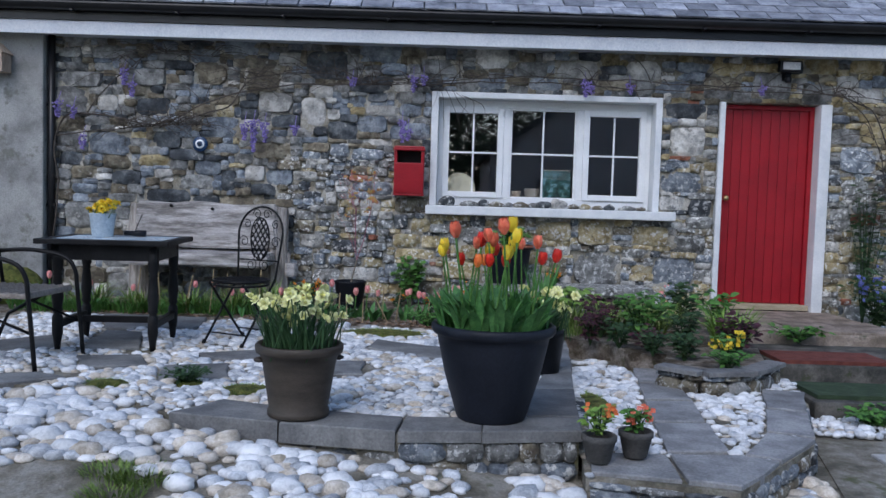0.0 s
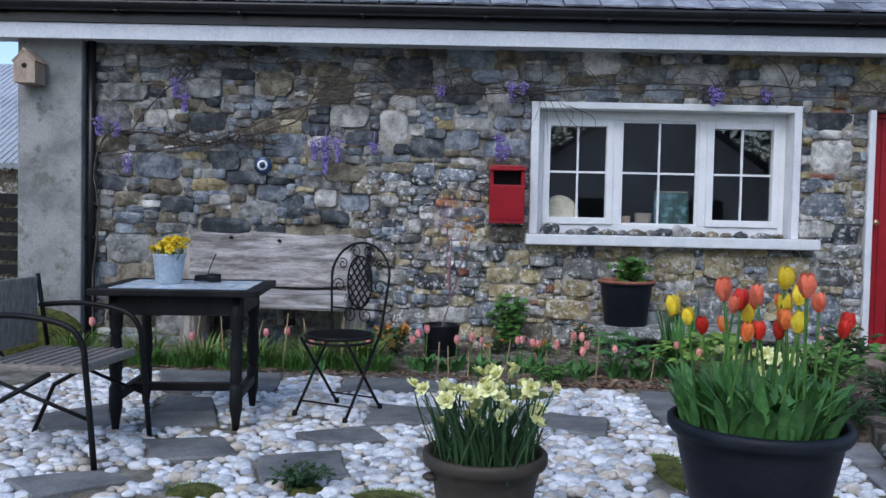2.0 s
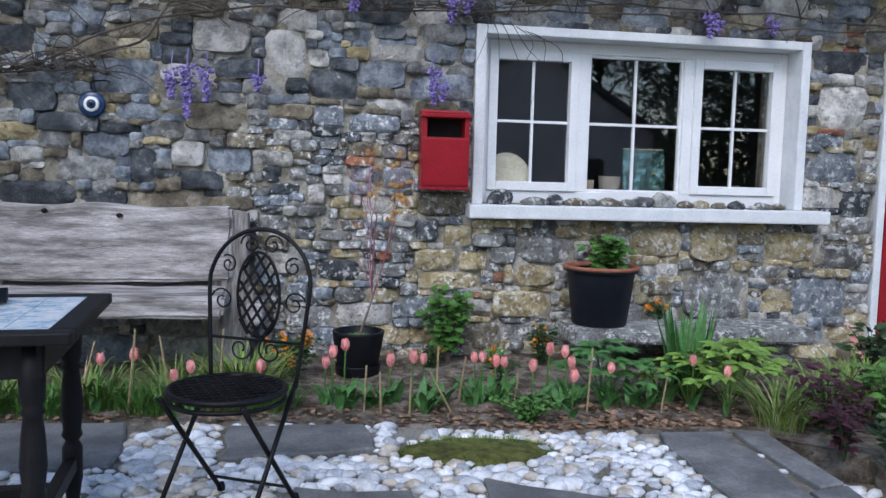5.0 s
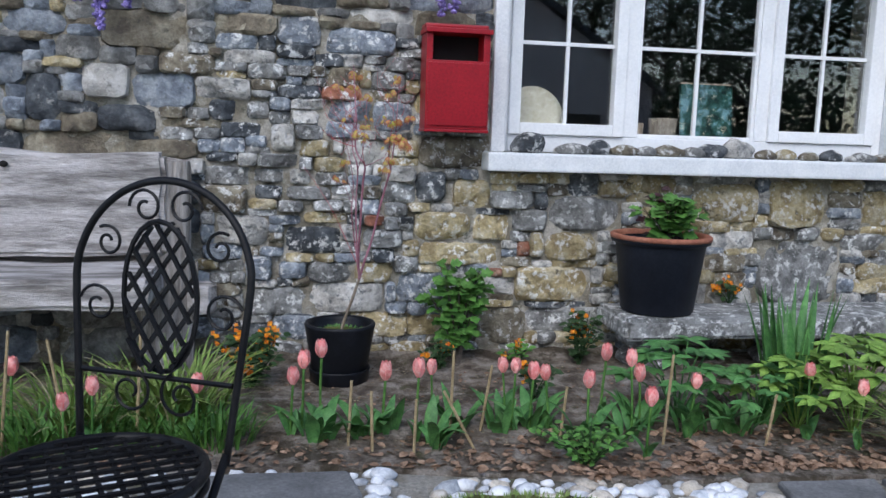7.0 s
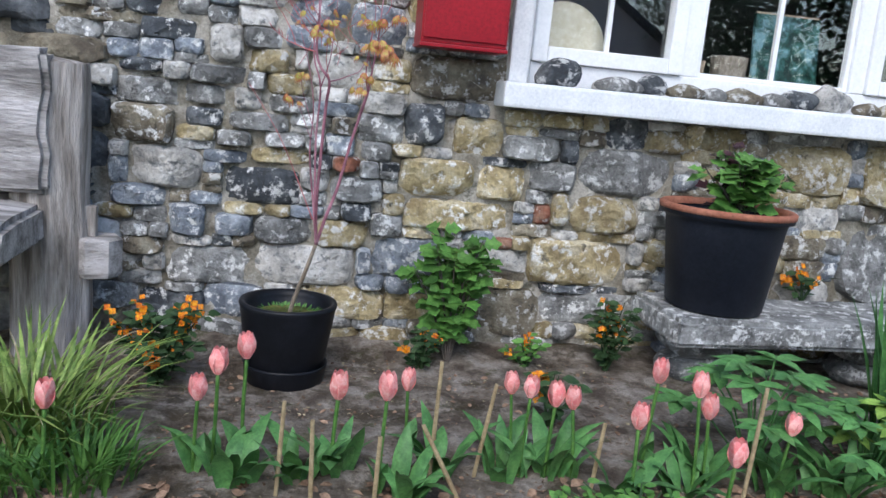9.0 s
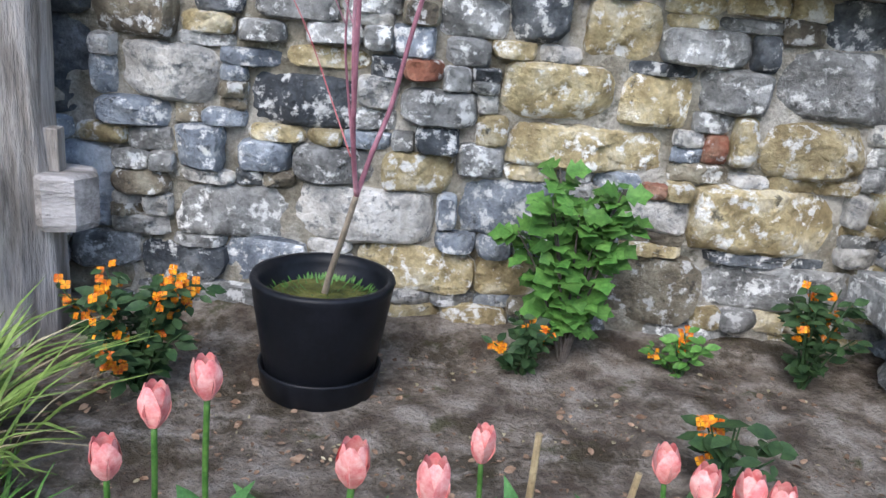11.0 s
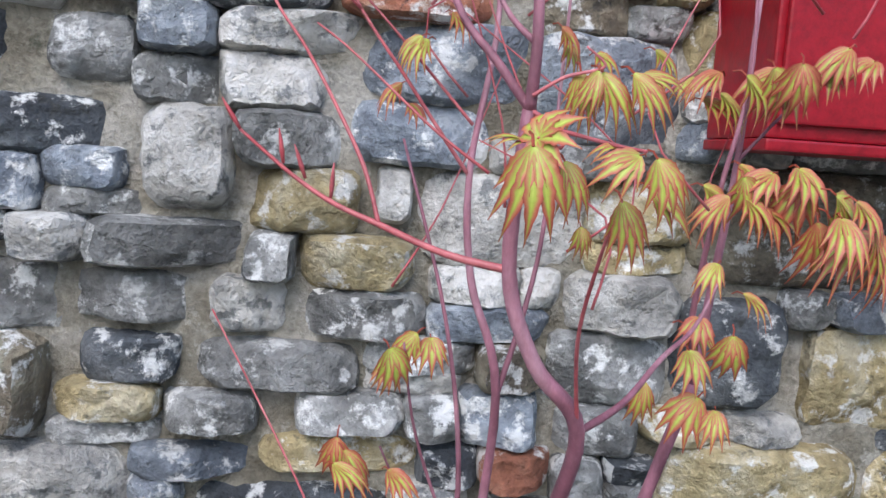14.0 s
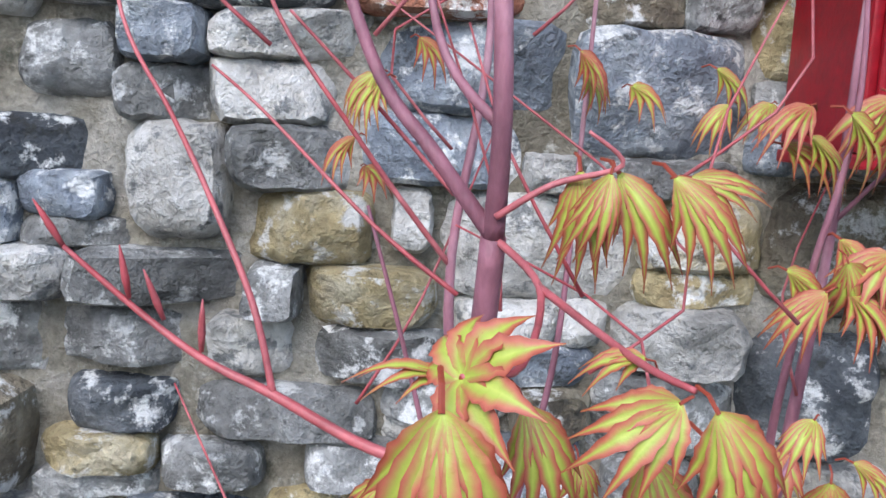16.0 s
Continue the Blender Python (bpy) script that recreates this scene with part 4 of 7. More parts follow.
def bistro_chair(at, rz, label):
    c = thing("bistro_chair", label, "chair", at, rz, "bistro chairs on the terrace")
    R, H = 0.195, 0.45
    bm = bmesh.new()
    ring = [(R * math.cos(2 * math.pi * k / 32), R * math.sin(2 * math.pi * k / 32), H) for k in range(33)]
    tube(bm, ring, 0.011, 8, False)
    tube(bm, [(x, y, H - 0.03) for x, y, z in ring], 0.008, 6, False)
    part("seat_rim", bm, iron, c, smooth=True)
    for k in range(-5, 6):
        o = k * 0.036
        l = math.sqrt(max(0.0, R * R - o * o))
        if l > 0.03:
            for sg, up in ((1, 0.0), (-1, 0.004)):
                ends = [(sg * o * 0.707 + e * l * 0.707, o * 0.707 - sg * e * l * 0.707, H + up) for e in (-1, 1)]
                part("seat_bar", tube(bmesh.new(), ends, 0.0055, 4), iron, c)
    for s in (-1, 1):
        x = s * 0.17
        part("leg", tube(bmesh.new(), [(x, -0.19, 0.005), (x, 0.0, 0.24), (x, 0.17, 0.45)], 0.009, 8), iron, c, smooth=True)
        part("leg", tube(bmesh.new(), [(x * 0.9, 0.21, 0.005), (x * 0.9, 0.0, 0.25), (x * 0.9, -0.16, 0.44)], 0.009, 8), iron, c, smooth=True)
        for y, f in ((-0.19, 1), (0.21, 0.9)):
            part("foot", lathe(bmesh.new(), [(0.014, 0), (0.016, 0.01), (0.011, 0.03)], 8, (x * f, y, 0)), iron, c, smooth=True)
    part("stretcher", tube(bmesh.new(), [(-0.17, -0.13, 0.075), (0.17, -0.13, 0.075)], 0.006, 6), iron, c)
    part("stretcher", tube(bmesh.new(), [(-0.155, 0.15, 0.075), (0.155, 0.15, 0.075)], 0.006, 6), iron, c)
    yb = lambda z: 0.17 + (z - 0.45) * 0.12
    arch = [(-0.17, H - 0.02), (-0.188, 0.62), (-0.202, 0.78)] + [(0.202 * math.cos(a), 0.78 + 0.20 * math.sin(a)) for a in [math.pi * (1 - k / 10) for k in range(1, 10)]] + [(0.202, 0.78), (0.188, 0.62), (0.17, H - 0.02)]
    part("back_frame", tube(bmesh.new(), spline([(x, yb(z), z) for x, z in arch], 3), 0.008, 8), iron, c, smooth=True)
    bm = bmesh.new()
    cz, rx, rz_ = 0.745, 0.085, 0.155
    tube(bm, [(rx * math.cos(2 * math.pi * k / 24), yb(cz), cz + rz_ * math.sin(2 * math.pi * k / 24)) for k in range(25)], 0.006, 6, False)
    for k in range(-4, 5):
        o = k * 0.062
        for s in (1, -1):
            seg = []
            for i in range(41):
                t = -0.2 + i * 0.01
                x, z = s * t * 0.62, cz + o + t * 0.9
                if (x / rx) ** 2 + ((z - cz) / rz_) ** 2 < 1:
                    seg.append((x, yb(z) + 0.004 * s, z))
            if len(seg) > 1:
                tube(bm, [seg[0], seg[-1]], 0.0055, 4)
    part("back_lattice", bm, iron, c)

    def scroll(cx, cz, r, a0, turns, s):
        return [(cx + s * r * (1 - 0.75 * k / 24) * math.cos(a0 + turns * 2 * math.pi * k / 24), yb(cz), cz + r * (1 - 0.75 * k / 24) * math.sin(a0 + turns * 2 * math.pi * k / 24)) for k in range(25)]
    for s in (-1, 1):
        for cx, cz2, r, a in ((0.145, 0.72, 0.045, 0.3), (0.045, 0.925, 0.04, 0.0), (0.06, 0.55, 0.05, 2.0), (0.13, 0.85, 0.035, 1.0)):
            part("scroll", tube(bmesh.new(), scroll(s * cx, cz2, r, a, 1.3, s), 0.0036, 5), iron, c)
    part("back_rail", tube(bmesh.new(), [(-0.175, yb(0.585), 0.585), (0.175, yb(0.585), 0.585)], 0.006, 6), iron, c)
    return c


bistro_chair((-1.45, 5.93, 0.008), -26, "black wrought-iron bistro chair with lattice back beside the table")
bistro_chair((-4.25, 7.0, 0.008), 75, "black wrought-iron bistro chair standing near the concrete pier")


def rattan_chair():
    c = thing("garden_chair", "grey-brown rattan armchair with dark metal frame", "chair", (-2.66, 5.08, 0.0), -94)
    W, D, H = 0.26, 0.25, 0.44
    bm = boxes([((-W, -D, H - 0.02), (W, D, H + 0.012))], 0.01)
    part("seat", bm, rattan, c)
    for k in range(9):
        y = -D + 0.05 + k * 0.055
        part("slat", tube(bmesh.new(), [(-W + 0.01, y, H + 0.013), (W - 0.01, y, H + 0.013)], 0.008, 6), rattan, c)
    part("backrest", boxes([((-W, -D - 0.05, H + 0.03), (W, -D - 0.025, H + 0.37))], 0.012), rattan, c)
    for s in (-1, 1):
        x = s * (W + 0.02)
        part("arm", tube(bmesh.new(), spline([(x, -D - 0.03, 0.66), (x, -0.05, 0.675), (x, 0.17, 0.64), (x, 0.25, 0.56), (x, 0.27, 0.42), (x, 0.31, 0.0)], 5), 0.014, 8), iron, c, smooth=True)
        part("leg", tube(bmesh.new(), [(x, -0.31, 0.0), (x, -0.2, 0.25), (x, 0.1, 0.42)], 0.012, 8), iron, c, smooth=True)
        part("back_post", tube(bmesh.new(), [(x, -D + 0.02, 0.42), (x, -D - 0.04, 0.82)], 0.012, 8), iron, c, smooth=True)
        part("brace", tube(bmesh.new(), [(x, 0.29, 0.22), (x, -0.2, 0.40)], 0.009, 6), iron, c, smooth=True)


rattan_chair()


def rough_plank(lo, hi, wob, cuts=(26, 3, 6), seed=0.0):
    bm = boxes([(lo, hi)])
    for axis, n in enumerate(cuts):
        es = [e for e in bm.edges if abs((e.verts[0].co - e.verts[1].co)[axis]) > 1e-5 and sum(abs((e.verts[0].co - e.verts[1].co)[k]) > 1e-5 for k in range(3)) == 1]
        bmesh.ops.subdivide_edges(bm, edges=es, cuts=n, use_grid_fill=True)
    bmesh.ops.bevel(bm, geom=[e for e in bm.edges if e.calc_face_angle(0) > 1], offset=0.018, segments=2, affect="EDGES")
    for v in bm.verts:
        n = noise.noise_vector(Vector((v.co.x * 3, v.co.y * 8, v.co.z * 8 + seed)))
        v.co += Vector((n.x, n.y, n.z)) * wob
    return bm


bench = thing("bench", "massive weathered grey timber bench against the stone wall", "bench", (-2.3, 8.0, 0.0))
part("backrest", rough_plank((-0.70, 0.02, 0.55), (0.67, 0.14, 0.985), 0.022), grey_wood, bench)
# seat depth stretched towards the wall to keep light from under the bench
part("seat", rough_plank((-0.72, -0.38, 0.40), (0.66, 0.31, 0.52), 0.016, seed=4), grey_wood, bench)
for x in (-0.70, 0.645):
    pts = [(x, 0.16, -0.02), (x + 0.01, 0.16, 0.3), (x, 0.16, 0.6), (x + 0.01, 0.16, 0.90), (x + 0.01, 0.16, 0.96)]
    bm = tube(bmesh.new(), spline(pts, 5), [0.125 - 0.001 * k for k in range(20)] + [0.07], 18)
    for v in bm.verts:
        v.co += noise.noise_vector(Vector((v.co.x * 12, v.co.y * 12, v.co.z * 2))) * 0.02
    part("post", bm, grey_log, bench)
bm = lathe(bmesh.new(), [(0.074, 0), (0.080, 0.015), (0.080, 0.12), (0.07, 0.128)], 7, (0.79, 0.15, 0.285))
part("peg_block", bm, grey_wood, bench)
part("peg", boxes([((0.755, 0.13, 0.41), (0.79, 0.17, 0.51))], 0.004), grey_log, bench)
for x, z in ((0.05, 0.93), (-0.35, 0.95)):
    bm = bmesh.new()
    ellipsoid(bm, (x, 0.012, z), (0.018, 0.012, 0.014), 8, 5)
    part("knot", bm, black_inside, bench, "dark knot hole")

# stone shelf under the window
ledge = thing("stone_bench", "low grey stone slab bench on rubble supports", "bench", (1.24, 8.1, 0.0))
part("slab", rough_plank((-0.82, -0.2, 0.185), (0.82, 0.2, 0.285), 0.008, (20, 5, 2), 9), STONE["grey"], ledge)
for x in (-0.62, 0.1, 0.62):
    for z in (0.0, 0.095):
        bm = bmesh.new()
        ellipsoid(bm, (x, 0.02, z + 0.05), (0.15, 0.14, 0.062), 10, 6, jitter=0.2, rng=frng)
        part("support_stone", bm, STONE["grey"], ledge)

# ---- pots ----
black_pot = material("black_plastic_pot", ((0.006, 0.007, 0.009), (0.011, 0.012, 0.016)), 6, 0.42, 0.06, 70, spec=0.2)
navy_pot = material("dark_slate_blue_pot", ((0.009, 0.011, 0.017), (0.016, 0.019, 0.028)), 4, 0.5, 0.08, 70, spots=((0.03, 0.034, 0.042), 16, 0.68), spec=0.2)
brown_pot = material("dark_brown_pot", ((0.038, 0.030, 0.022), (0.065, 0.052, 0.04)), 4, 0.55, 0.15, 70, stretch=(1, 1, 4))
terracotta = material("terracotta", ((0.28, 0.10, 0.06), (0.38, 0.16, 0.10)), 8, 0.85, 0.2, 80)
grey_pot = material("grey_clay_pot", ((0.05, 0.05, 0.048), (0.095, 0.09, 0.085)), 8, 0.8, 0.3, 80)
compost = material("dark_compost", ((0.02, 0.015, 0.01), (0.055, 0.04, 0.028)), 25, 0.95, 1.0, 120, bump_dist=0.02)
moss_mat = material("green_moss", ((0.055, 0.065, 0.012), (0.12, 0.13, 0.025), (0.19, 0.19, 0.05)), 16, 0.95, 1.0, 150, bump_dist=0.02)


def pot(label, at, outer, depth, m, fill, name="plant_pot"):
    """outer: profile from the foot to the rim; a wall 12 mm thick with an earth filling below the rim."""
    p = thing(name, label, "plant pot", at)
    r, z = outer[-1]
    prof = outer + [(r - 0.012, z), (r - 0.018, z - 0.02), (r - 0.03, z - depth - 0.02)]
    part("body", lathe(bmesh.new(), prof, 36), m, p, smooth=True)
    bm = lathe(bmesh.new(), [(r - 0.03, z - depth - 0.01), (r - 0.04, z - depth), (r * 0.5, z - depth + 0.012), (0.01, z - depth + 0.016)], 24)
    for v in bm.verts:
        v.co.z += 0.008 * noise.noise(v.co * 30)
    part("earth", bm, fill, p, smooth=True)
    return p


pot("large dark blue-grey pot crowded with tulips on the kerb", (0.26, 4.02, 0.014), [(0.165, 0), (0.172, 0.012), (0.178, 0.03), (0.235, 0.22), (0.27, 0.38), (0.275, 0.415), (0.295, 0.42), (0.305, 0.435), (0.305, 0.46), (0.295, 0.468)], 0.05, navy_pot, compost)
p = pot("brown pot of pale daffodils on the kerb", (-0.68, 3.96, 0.014), [(0.14, 0), (0.15, 0.008), (0.15, 0.03), (0.142, 0.04), (0.155, 0.12), (0.175, 0.25), (0.19, 0.305), (0.208, 0.31), (0.212, 0.325), (0.212, 0.345), (0.205, 0.352)], 0.04, brown_pot, compost)
for a in (0.35, 3.45):
    bm = bmesh.new()
    ellipsoid(bm, (0.19 * math.cos(a), 0.19 * math.sin(a), 0.275), (0.03, 0.03, 0.014), 8, 5)
    part("handle", bm, brown_pot, p)
pot("black plastic pot of daffodils behind the tulips", (0.66, 5.18, 0.014), [(0.095, 0), (0.10, 0.01), (0.125, 0.23), (0.132, 0.235), (0.132, 0.27), (0.128, 0.275)], 0.04, black_pot, compost)
p = pot("dark blue glazed pot with terracotta rim on stone bench", (0.65, 8.10, 0.288), [(0.165, 0), (0.173, 0.01), (0.212, 0.32), (0.218, 0.335), (0.235, 0.34), (0.237, 0.36), (0.231, 0.366)], 0.03, navy_pot, compost)
part("rim", lathe(bmesh.new(), [(0.208, 0.352), (0.239, 0.354), (0.241, 0.370), (0.232, 0.377), (0.214, 0.374), (0.212, 0.352)], 36, caps=False), terracotta, p, "bare terracotta rim", smooth=True)
p = pot("round black pot with saucer holding a young maple", (-0.89, 7.97, 0.004), [(0.108, 0.012), (0.115, 0.02), (0.145, 0.20), (0.152, 0.25), (0.156, 0.262), (0.153, 0.27)], 0.05, black_pot, moss_mat)
part("saucer", lathe(bmesh.new(), [(0.118, 0), (0.126, 0.01), (0.134, 0.062), (0.136, 0.07), (0.130, 0.07), (0.12, 0.02)], 32), black_pot, p, smooth=True)
for x, y in ((0.745, 3.74), (0.935, 3.83)):
    pot("small grey clay pot of orange flowers on the step", (x, y, -0.104), [(0.05, 0), (0.055, 0.006), (0.075, 0.095), (0.082, 0.10), (0.082, 0.122), (0.078, 0.126)], 0.02, grey_pot, compost)
b = thing("bucket", "pale blue zinc bucket of yellow daffodils on the table", "bucket", (-2.40, 5.80, 0.75))
part("body", lathe(bmesh.new(), [(0.066, 0), (0.070, 0.003), (0.088, 0.155), (0.092, 0.158), (0.092, 0.165), (0.086, 0.163), (0.08, 0.12)], 28), zinc, b, smooth=True)
part("earth", lathe(bmesh.new(), [(0.078, 0.12), (0.082, 0.13), (0.01, 0.138)], 20), compost, b)
t = thing("binoculars", "small black binoculars lying on the tiled table", "binoculars", (-2.22, 5.93, 0.751), 15)
for s in (-1, 1):
    bm = tube(bmesh.new(), [(s * 0.001 - 0.07, s * 0.024, 0.022), (0.0, s * 0.024, 0.022), (0.005, s * 0.026, 0.022), (0.075, s * 0.026, 0.022)], [0.017, 0.018, 0.022, 0.022], 14)
    part("barrel", bm, black_pot, t, smooth=True)
part("hinge", boxes([((-0.04, -0.012, 0.018), (0.03, 0.012, 0.034))], 0.003), black_pot, t)
part("strap", tube(bmesh.new(), spline([(0.0, 0.03, 0.04), (0.02, 0.05, 0.1), (0.045, 0.06, 0.16)], 4), 0.0035, 5), black_pot, t)

# ---- things on the wall ----
lb = thing("letterbox", "red metal letterbox with open slot fixed to wall", "letterbox", (-0.36, 8.31, 1.13))
part("body", boxes([((-0.148, -0.14, 0.0), (0.148, 0.02, 0.31))], 0.003), box_red, lb)
for s in (-1, 1):
    part("side_panel", boxes([((s * 0.133 - 0.015, -0.14, 0.31), (s * 0.133 + 0.015, 0.02, 0.43))], 0.003), box_red, lb)
part("back_panel", boxes([((-0.118, -0.02, 0.31), (0.118, 0.02, 0.43))]), box_red, lb)
bm = boxes([((-0.155, -0.165, 0.43), (0.155, 0.02, 0.452))], 0.004)
box(bm, (-0.15, -0.10, 0.452), (0.15, 0.02, 0.478), 0.01)
part("lid", bm, box_red, lb)
# black sheet over the red back panel paints the opening's shade
part("slot", boxes([((-0.116, -0.03, 0.312), (0.116, -0.022, 0.428))]), black_inside, lb, "black sheet standing for the shade in the slot")
part("door_panel", boxes([((-0.14, -0.148, 0.015), (0.14, -0.1415, 0.30))], 0.003), box_red, lb)
part("base_lip", boxes([((-0.152, -0.15, -0.014), (0.152, 0.018, -0.001))], 0.003), box_red, lb)
bh = thing("birdhouse", "pale wooden birdhouse with pitched roof on the pier", "birdhouse", (-4.40, 8.13, 2.20))
wood_pale = material("pale_birdhouse_wood", ((0.34, 0.26, 0.2), (0.46, 0.37, 0.29)), 6, 0.8, 0.4, 60, stretch=(6, 6, 1))
bm = bmesh.new()
sec = [(-0.09, 0), (0.09, 0), (0.09, 0.17), (0, 0.26), (-0.09, 0.17)]
fr = [bm.verts.new((x, -0.09, z)) for x, z in sec]
bk = [bm.verts.new((x, 0.085, z)) for x, z in sec]
bm.faces.new(fr)
bm.faces.new(bk[::-1])
for k in range(5):
    bm.faces.new((fr[k], bk[k], bk[(k + 1) % 5], fr[(k + 1) % 5]))
bmesh.ops.recalc_face_normals(bm, faces=bm.faces)
part("body", bm, wood_pale, bh)
for s in (-1, 1):
    bm = boxes([((-0.008, -0.12, 0), (0.145, 0.086, 0.014))], 0.002)
    bmesh.ops.transform(bm, matrix=Matrix.Translation((0, 0, 0.272)) @ (Matrix.Rotation(math.pi, 4, "Z") if s < 0 else Matrix()) @ Matrix.Rotation(radians(45), 4, "Y"), verts=bm.verts)
    part("roof_board", bm, wood_pale, bh)
# no real hole: a black disc paints the shade inside the entrance
part("entrance", tube(bmesh.new(), [(0, -0.0925, 0.14), (0, -0.089, 0.14)], 0.022, 16), black_inside, bh, "black disc standing for the shaded entrance hole")
ey = thing("wall_ornament", "blue glass eye charm hanging on the stone wall", "ornament", (-2.465, 8.315, 1.57))
for name, r, y, m in (("rim", 0.077, 0.0, material("cobalt_glass", ((0.012, 0.03, 0.08), (0.02, 0.05, 0.12)), 8, 0.15, 0)), ("white_ring", 0.046, -0.012, white_plastic), ("blue_ring", 0.03, -0.016, bpy.data.materials["cobalt_glass"] if "cobalt_glass" in bpy.data.materials else black_inside), ("pupil", 0.014, -0.02, black_inside)):
    bm = lathe(bmesh.new(), [(r * 0.9, 0), (r, 0.006), (r * 0.85, 0.013), (r * 0.3, 0.015)], 28)
    bmesh.ops.transform(bm, matrix=pose(0, y, 0, 90), verts=bm.verts)
    part(name, bm, m, ey, smooth=True)
part("hook", tube(bmesh.new(), spline([(0.0, -0.005, 0.085), (0.0, -0.01, 0.13), (0.07, -0.01, 0.14), (0.09, 0.03, 0.14)], 4), 0.005, 6), iron, ey)
fl = thing("floodlight", "small black security floodlight above the red door", "lamp", (3.36, 8.30, 2.42))
part("housing", boxes([((-0.11, -0.13, 0.02), (0.11, -0.05, 0.13))], 0.012, ), black_pot, fl)
part("lens", boxes([((-0.085, -0.137, 0.04), (0.085, -0.131, 0.115))], 0.002), material("frosted_lens", ((0.5, 0.5, 0.5), (0.6, 0.6, 0.6)), 5, 0.2, 0.0), fl, "pale frosted lens")
part("bracket", boxes([((-0.03, -0.06, -0.05), (0.03, 0.05, 0.03))], 0.005), black_pot, fl)
part("sensor", lathe(bmesh.new(), [(0.02, -0.1), (0.032, -0.08), (0.032, -0.05), (0.02, -0.045)], 14, (0, -0.06, 0.02)), black_pot, fl, smooth=True)

# stones and shells along the sill
SILL = ((0.02, 0.085, 0.062, "dark", "black rounded beach stone with white veins on the sill"), (0.17, 0.02, 0.02, "pale", "small pale pebble on the window sill"), (0.25, 0.10, 0.032, "grey", "long flat grey beach stone on the sill"), (0.39, 0.06, 0.046, "dark", "dark upright beach stone on the sill"), (0.52, 0.08, 0.030, "brown", "flat brown beach stone on the sill"), (0.64, 0.05, 0.030, "grey", "small grey beach stone on the sill"), (0.77, 0.085, 0.036, "brown", "brown banded beach stone on the sill"), (0.90, 0.06, 0.032, "grey", "grey beach stone on the window sill"), (1.00, 0.085, 0.042, "dark", "dark tilted slate piece on the sill"), (1.14, 0.095, 0.062, "pale", "large pale rounded shell-like stone on the sill"), (1.30, 0.06, 0.030, "brown", "brown beach stone on the window sill"), (1.42, 0.055, 0.034, "tan", "buff beach stone on the window sill"), (1.54, 0.06, 0.026, "brown", "flat brown beach stone on the sill"), (1.66, 0.065, 0.036, "dark", "dark rounded beach stone on the sill"), (1.77, 0.03, 0.018, "pale", "small white pebble on the window sill"), (1.86, 0.075, 0.030, "grey", "long grey beach stone on the sill"), (1.98, 0.05, 0.028, "brown", "brown beach stone near the sill end"))
for x, r, h, tone, lab in SILL:
    bm = bmesh.new()
    ellipsoid(bm, (0, 0, 0), (r, min(r, 0.055), h), 14, 9, 0, 0.0, frng)
    seed = Vector((frng.uniform(0, 40), 3, 7))
    for v in bm.verts:
        v.co *= 1 + 0.30 * noise.noise(v.co * 16 + seed)
        v.co.z = max(v.co.z, -h * 0.62)
    low = min(v.co.z for v in bm.verts)
    ob = link("stone", bm, STONE[tone], smooth=True)
    ob.matrix_world = pose(x, 8.31 + frng.uniform(-0.02, 0.03), 1.03 - low, 0, 0, frng.uniform(-20, 20))
    tagged(ob, lab, "stone", "beach stones along the sill")

# things seen through the panes
cream = material("cream_glaze", ((0.62, 0.58, 0.46), (0.72, 0.68, 0.56)), 4, 0.25, 0.02, 40)
pl = thing("plate", "cream ceramic plate propped up behind the window", "plate", (0.15, 8.70, 1.031))
bm = lathe(bmesh.new(), [(0.01, 0.0), (0.10, 0.0), (0.115, 0.012), (0.165, 0.022), (0.168, 0.028), (0.11, 0.018), (0.01, 0.008)], 36)
bmesh.ops.transform(bm, matrix=pose(0, 0, 0.175, 80), verts=bm.verts)
part("dish", bm, cream, pl, smooth=True)
for k, (x, w, h, m, lab) in enumerate(((0.40, 0.10, 0.075, white_plastic, "small white china dish on the inner sill"), (0.50, 0.08, 0.06, cream, "small cream china dish on the inner sill"), (0.74, 0.13, 0.17, wood_pale, "pale wooden box on the inner sill"), (0.92, 0.16, 0.20, rattan, "woven basket on the inner sill"), (0.86, 0.3, 0.06, cream, "cream tray on the inner sill"))):
    o = link(("dish", "dish", "box", "basket", "tray")[k], lathe(bmesh.new(), [(w * 0.36, 0), (w * 0.4, 0.004), (w * 0.5, h), (w * 0.47, h), (w * 0.38, 0.012)], 20), m, smooth=True)
    o.location = (x, 8.66 if k == 4 else 8.75, 1.032)
    tagged(o, lab, ("dish", "dish", "box", "basket", "tray")[k])

# painted panel in blues and greens, leaning behind the middle light
panel = thing("painting", "small unframed painting in blues and sea greens behind the window", "painting", (1.17, 8.70, 1.032))
canvas = material("blue_green_painting", ((0.006, 0.03, 0.028), (0.03, 0.11, 0.10), (0.18, 0.33, 0.40)), 13, 0.4, 0.2, 30, spots=((0.62, 0.72, 0.72), 11, 0.6), pits=((0.015, 0.05, 0.05), 14, 0.55))
bm = boxes([((-0.155, 0, 0), (0.155, 0.018, 0.40))], 0.003)
bmesh.ops.transform(bm, matrix=Matrix.Rotation(radians(-8), 4, "X"), verts=bm.verts)
part("canvas", bm, canvas, panel)
bm = boxes([((-0.15, 0.004, 0.40), (0.15, 0.016, 0.408))])
bmesh.ops.transform(bm, matrix=Matrix.Rotation(radians(-8), 4, "X"), verts=bm.verts)
part("edge_strip", bm, wood_pale, panel)
paper = link("paper", rough_plank((-0.11, -0.03, 0), (0.11, 0.03, 0.045), 0.012, (10, 2, 2), 3), white_plastic)
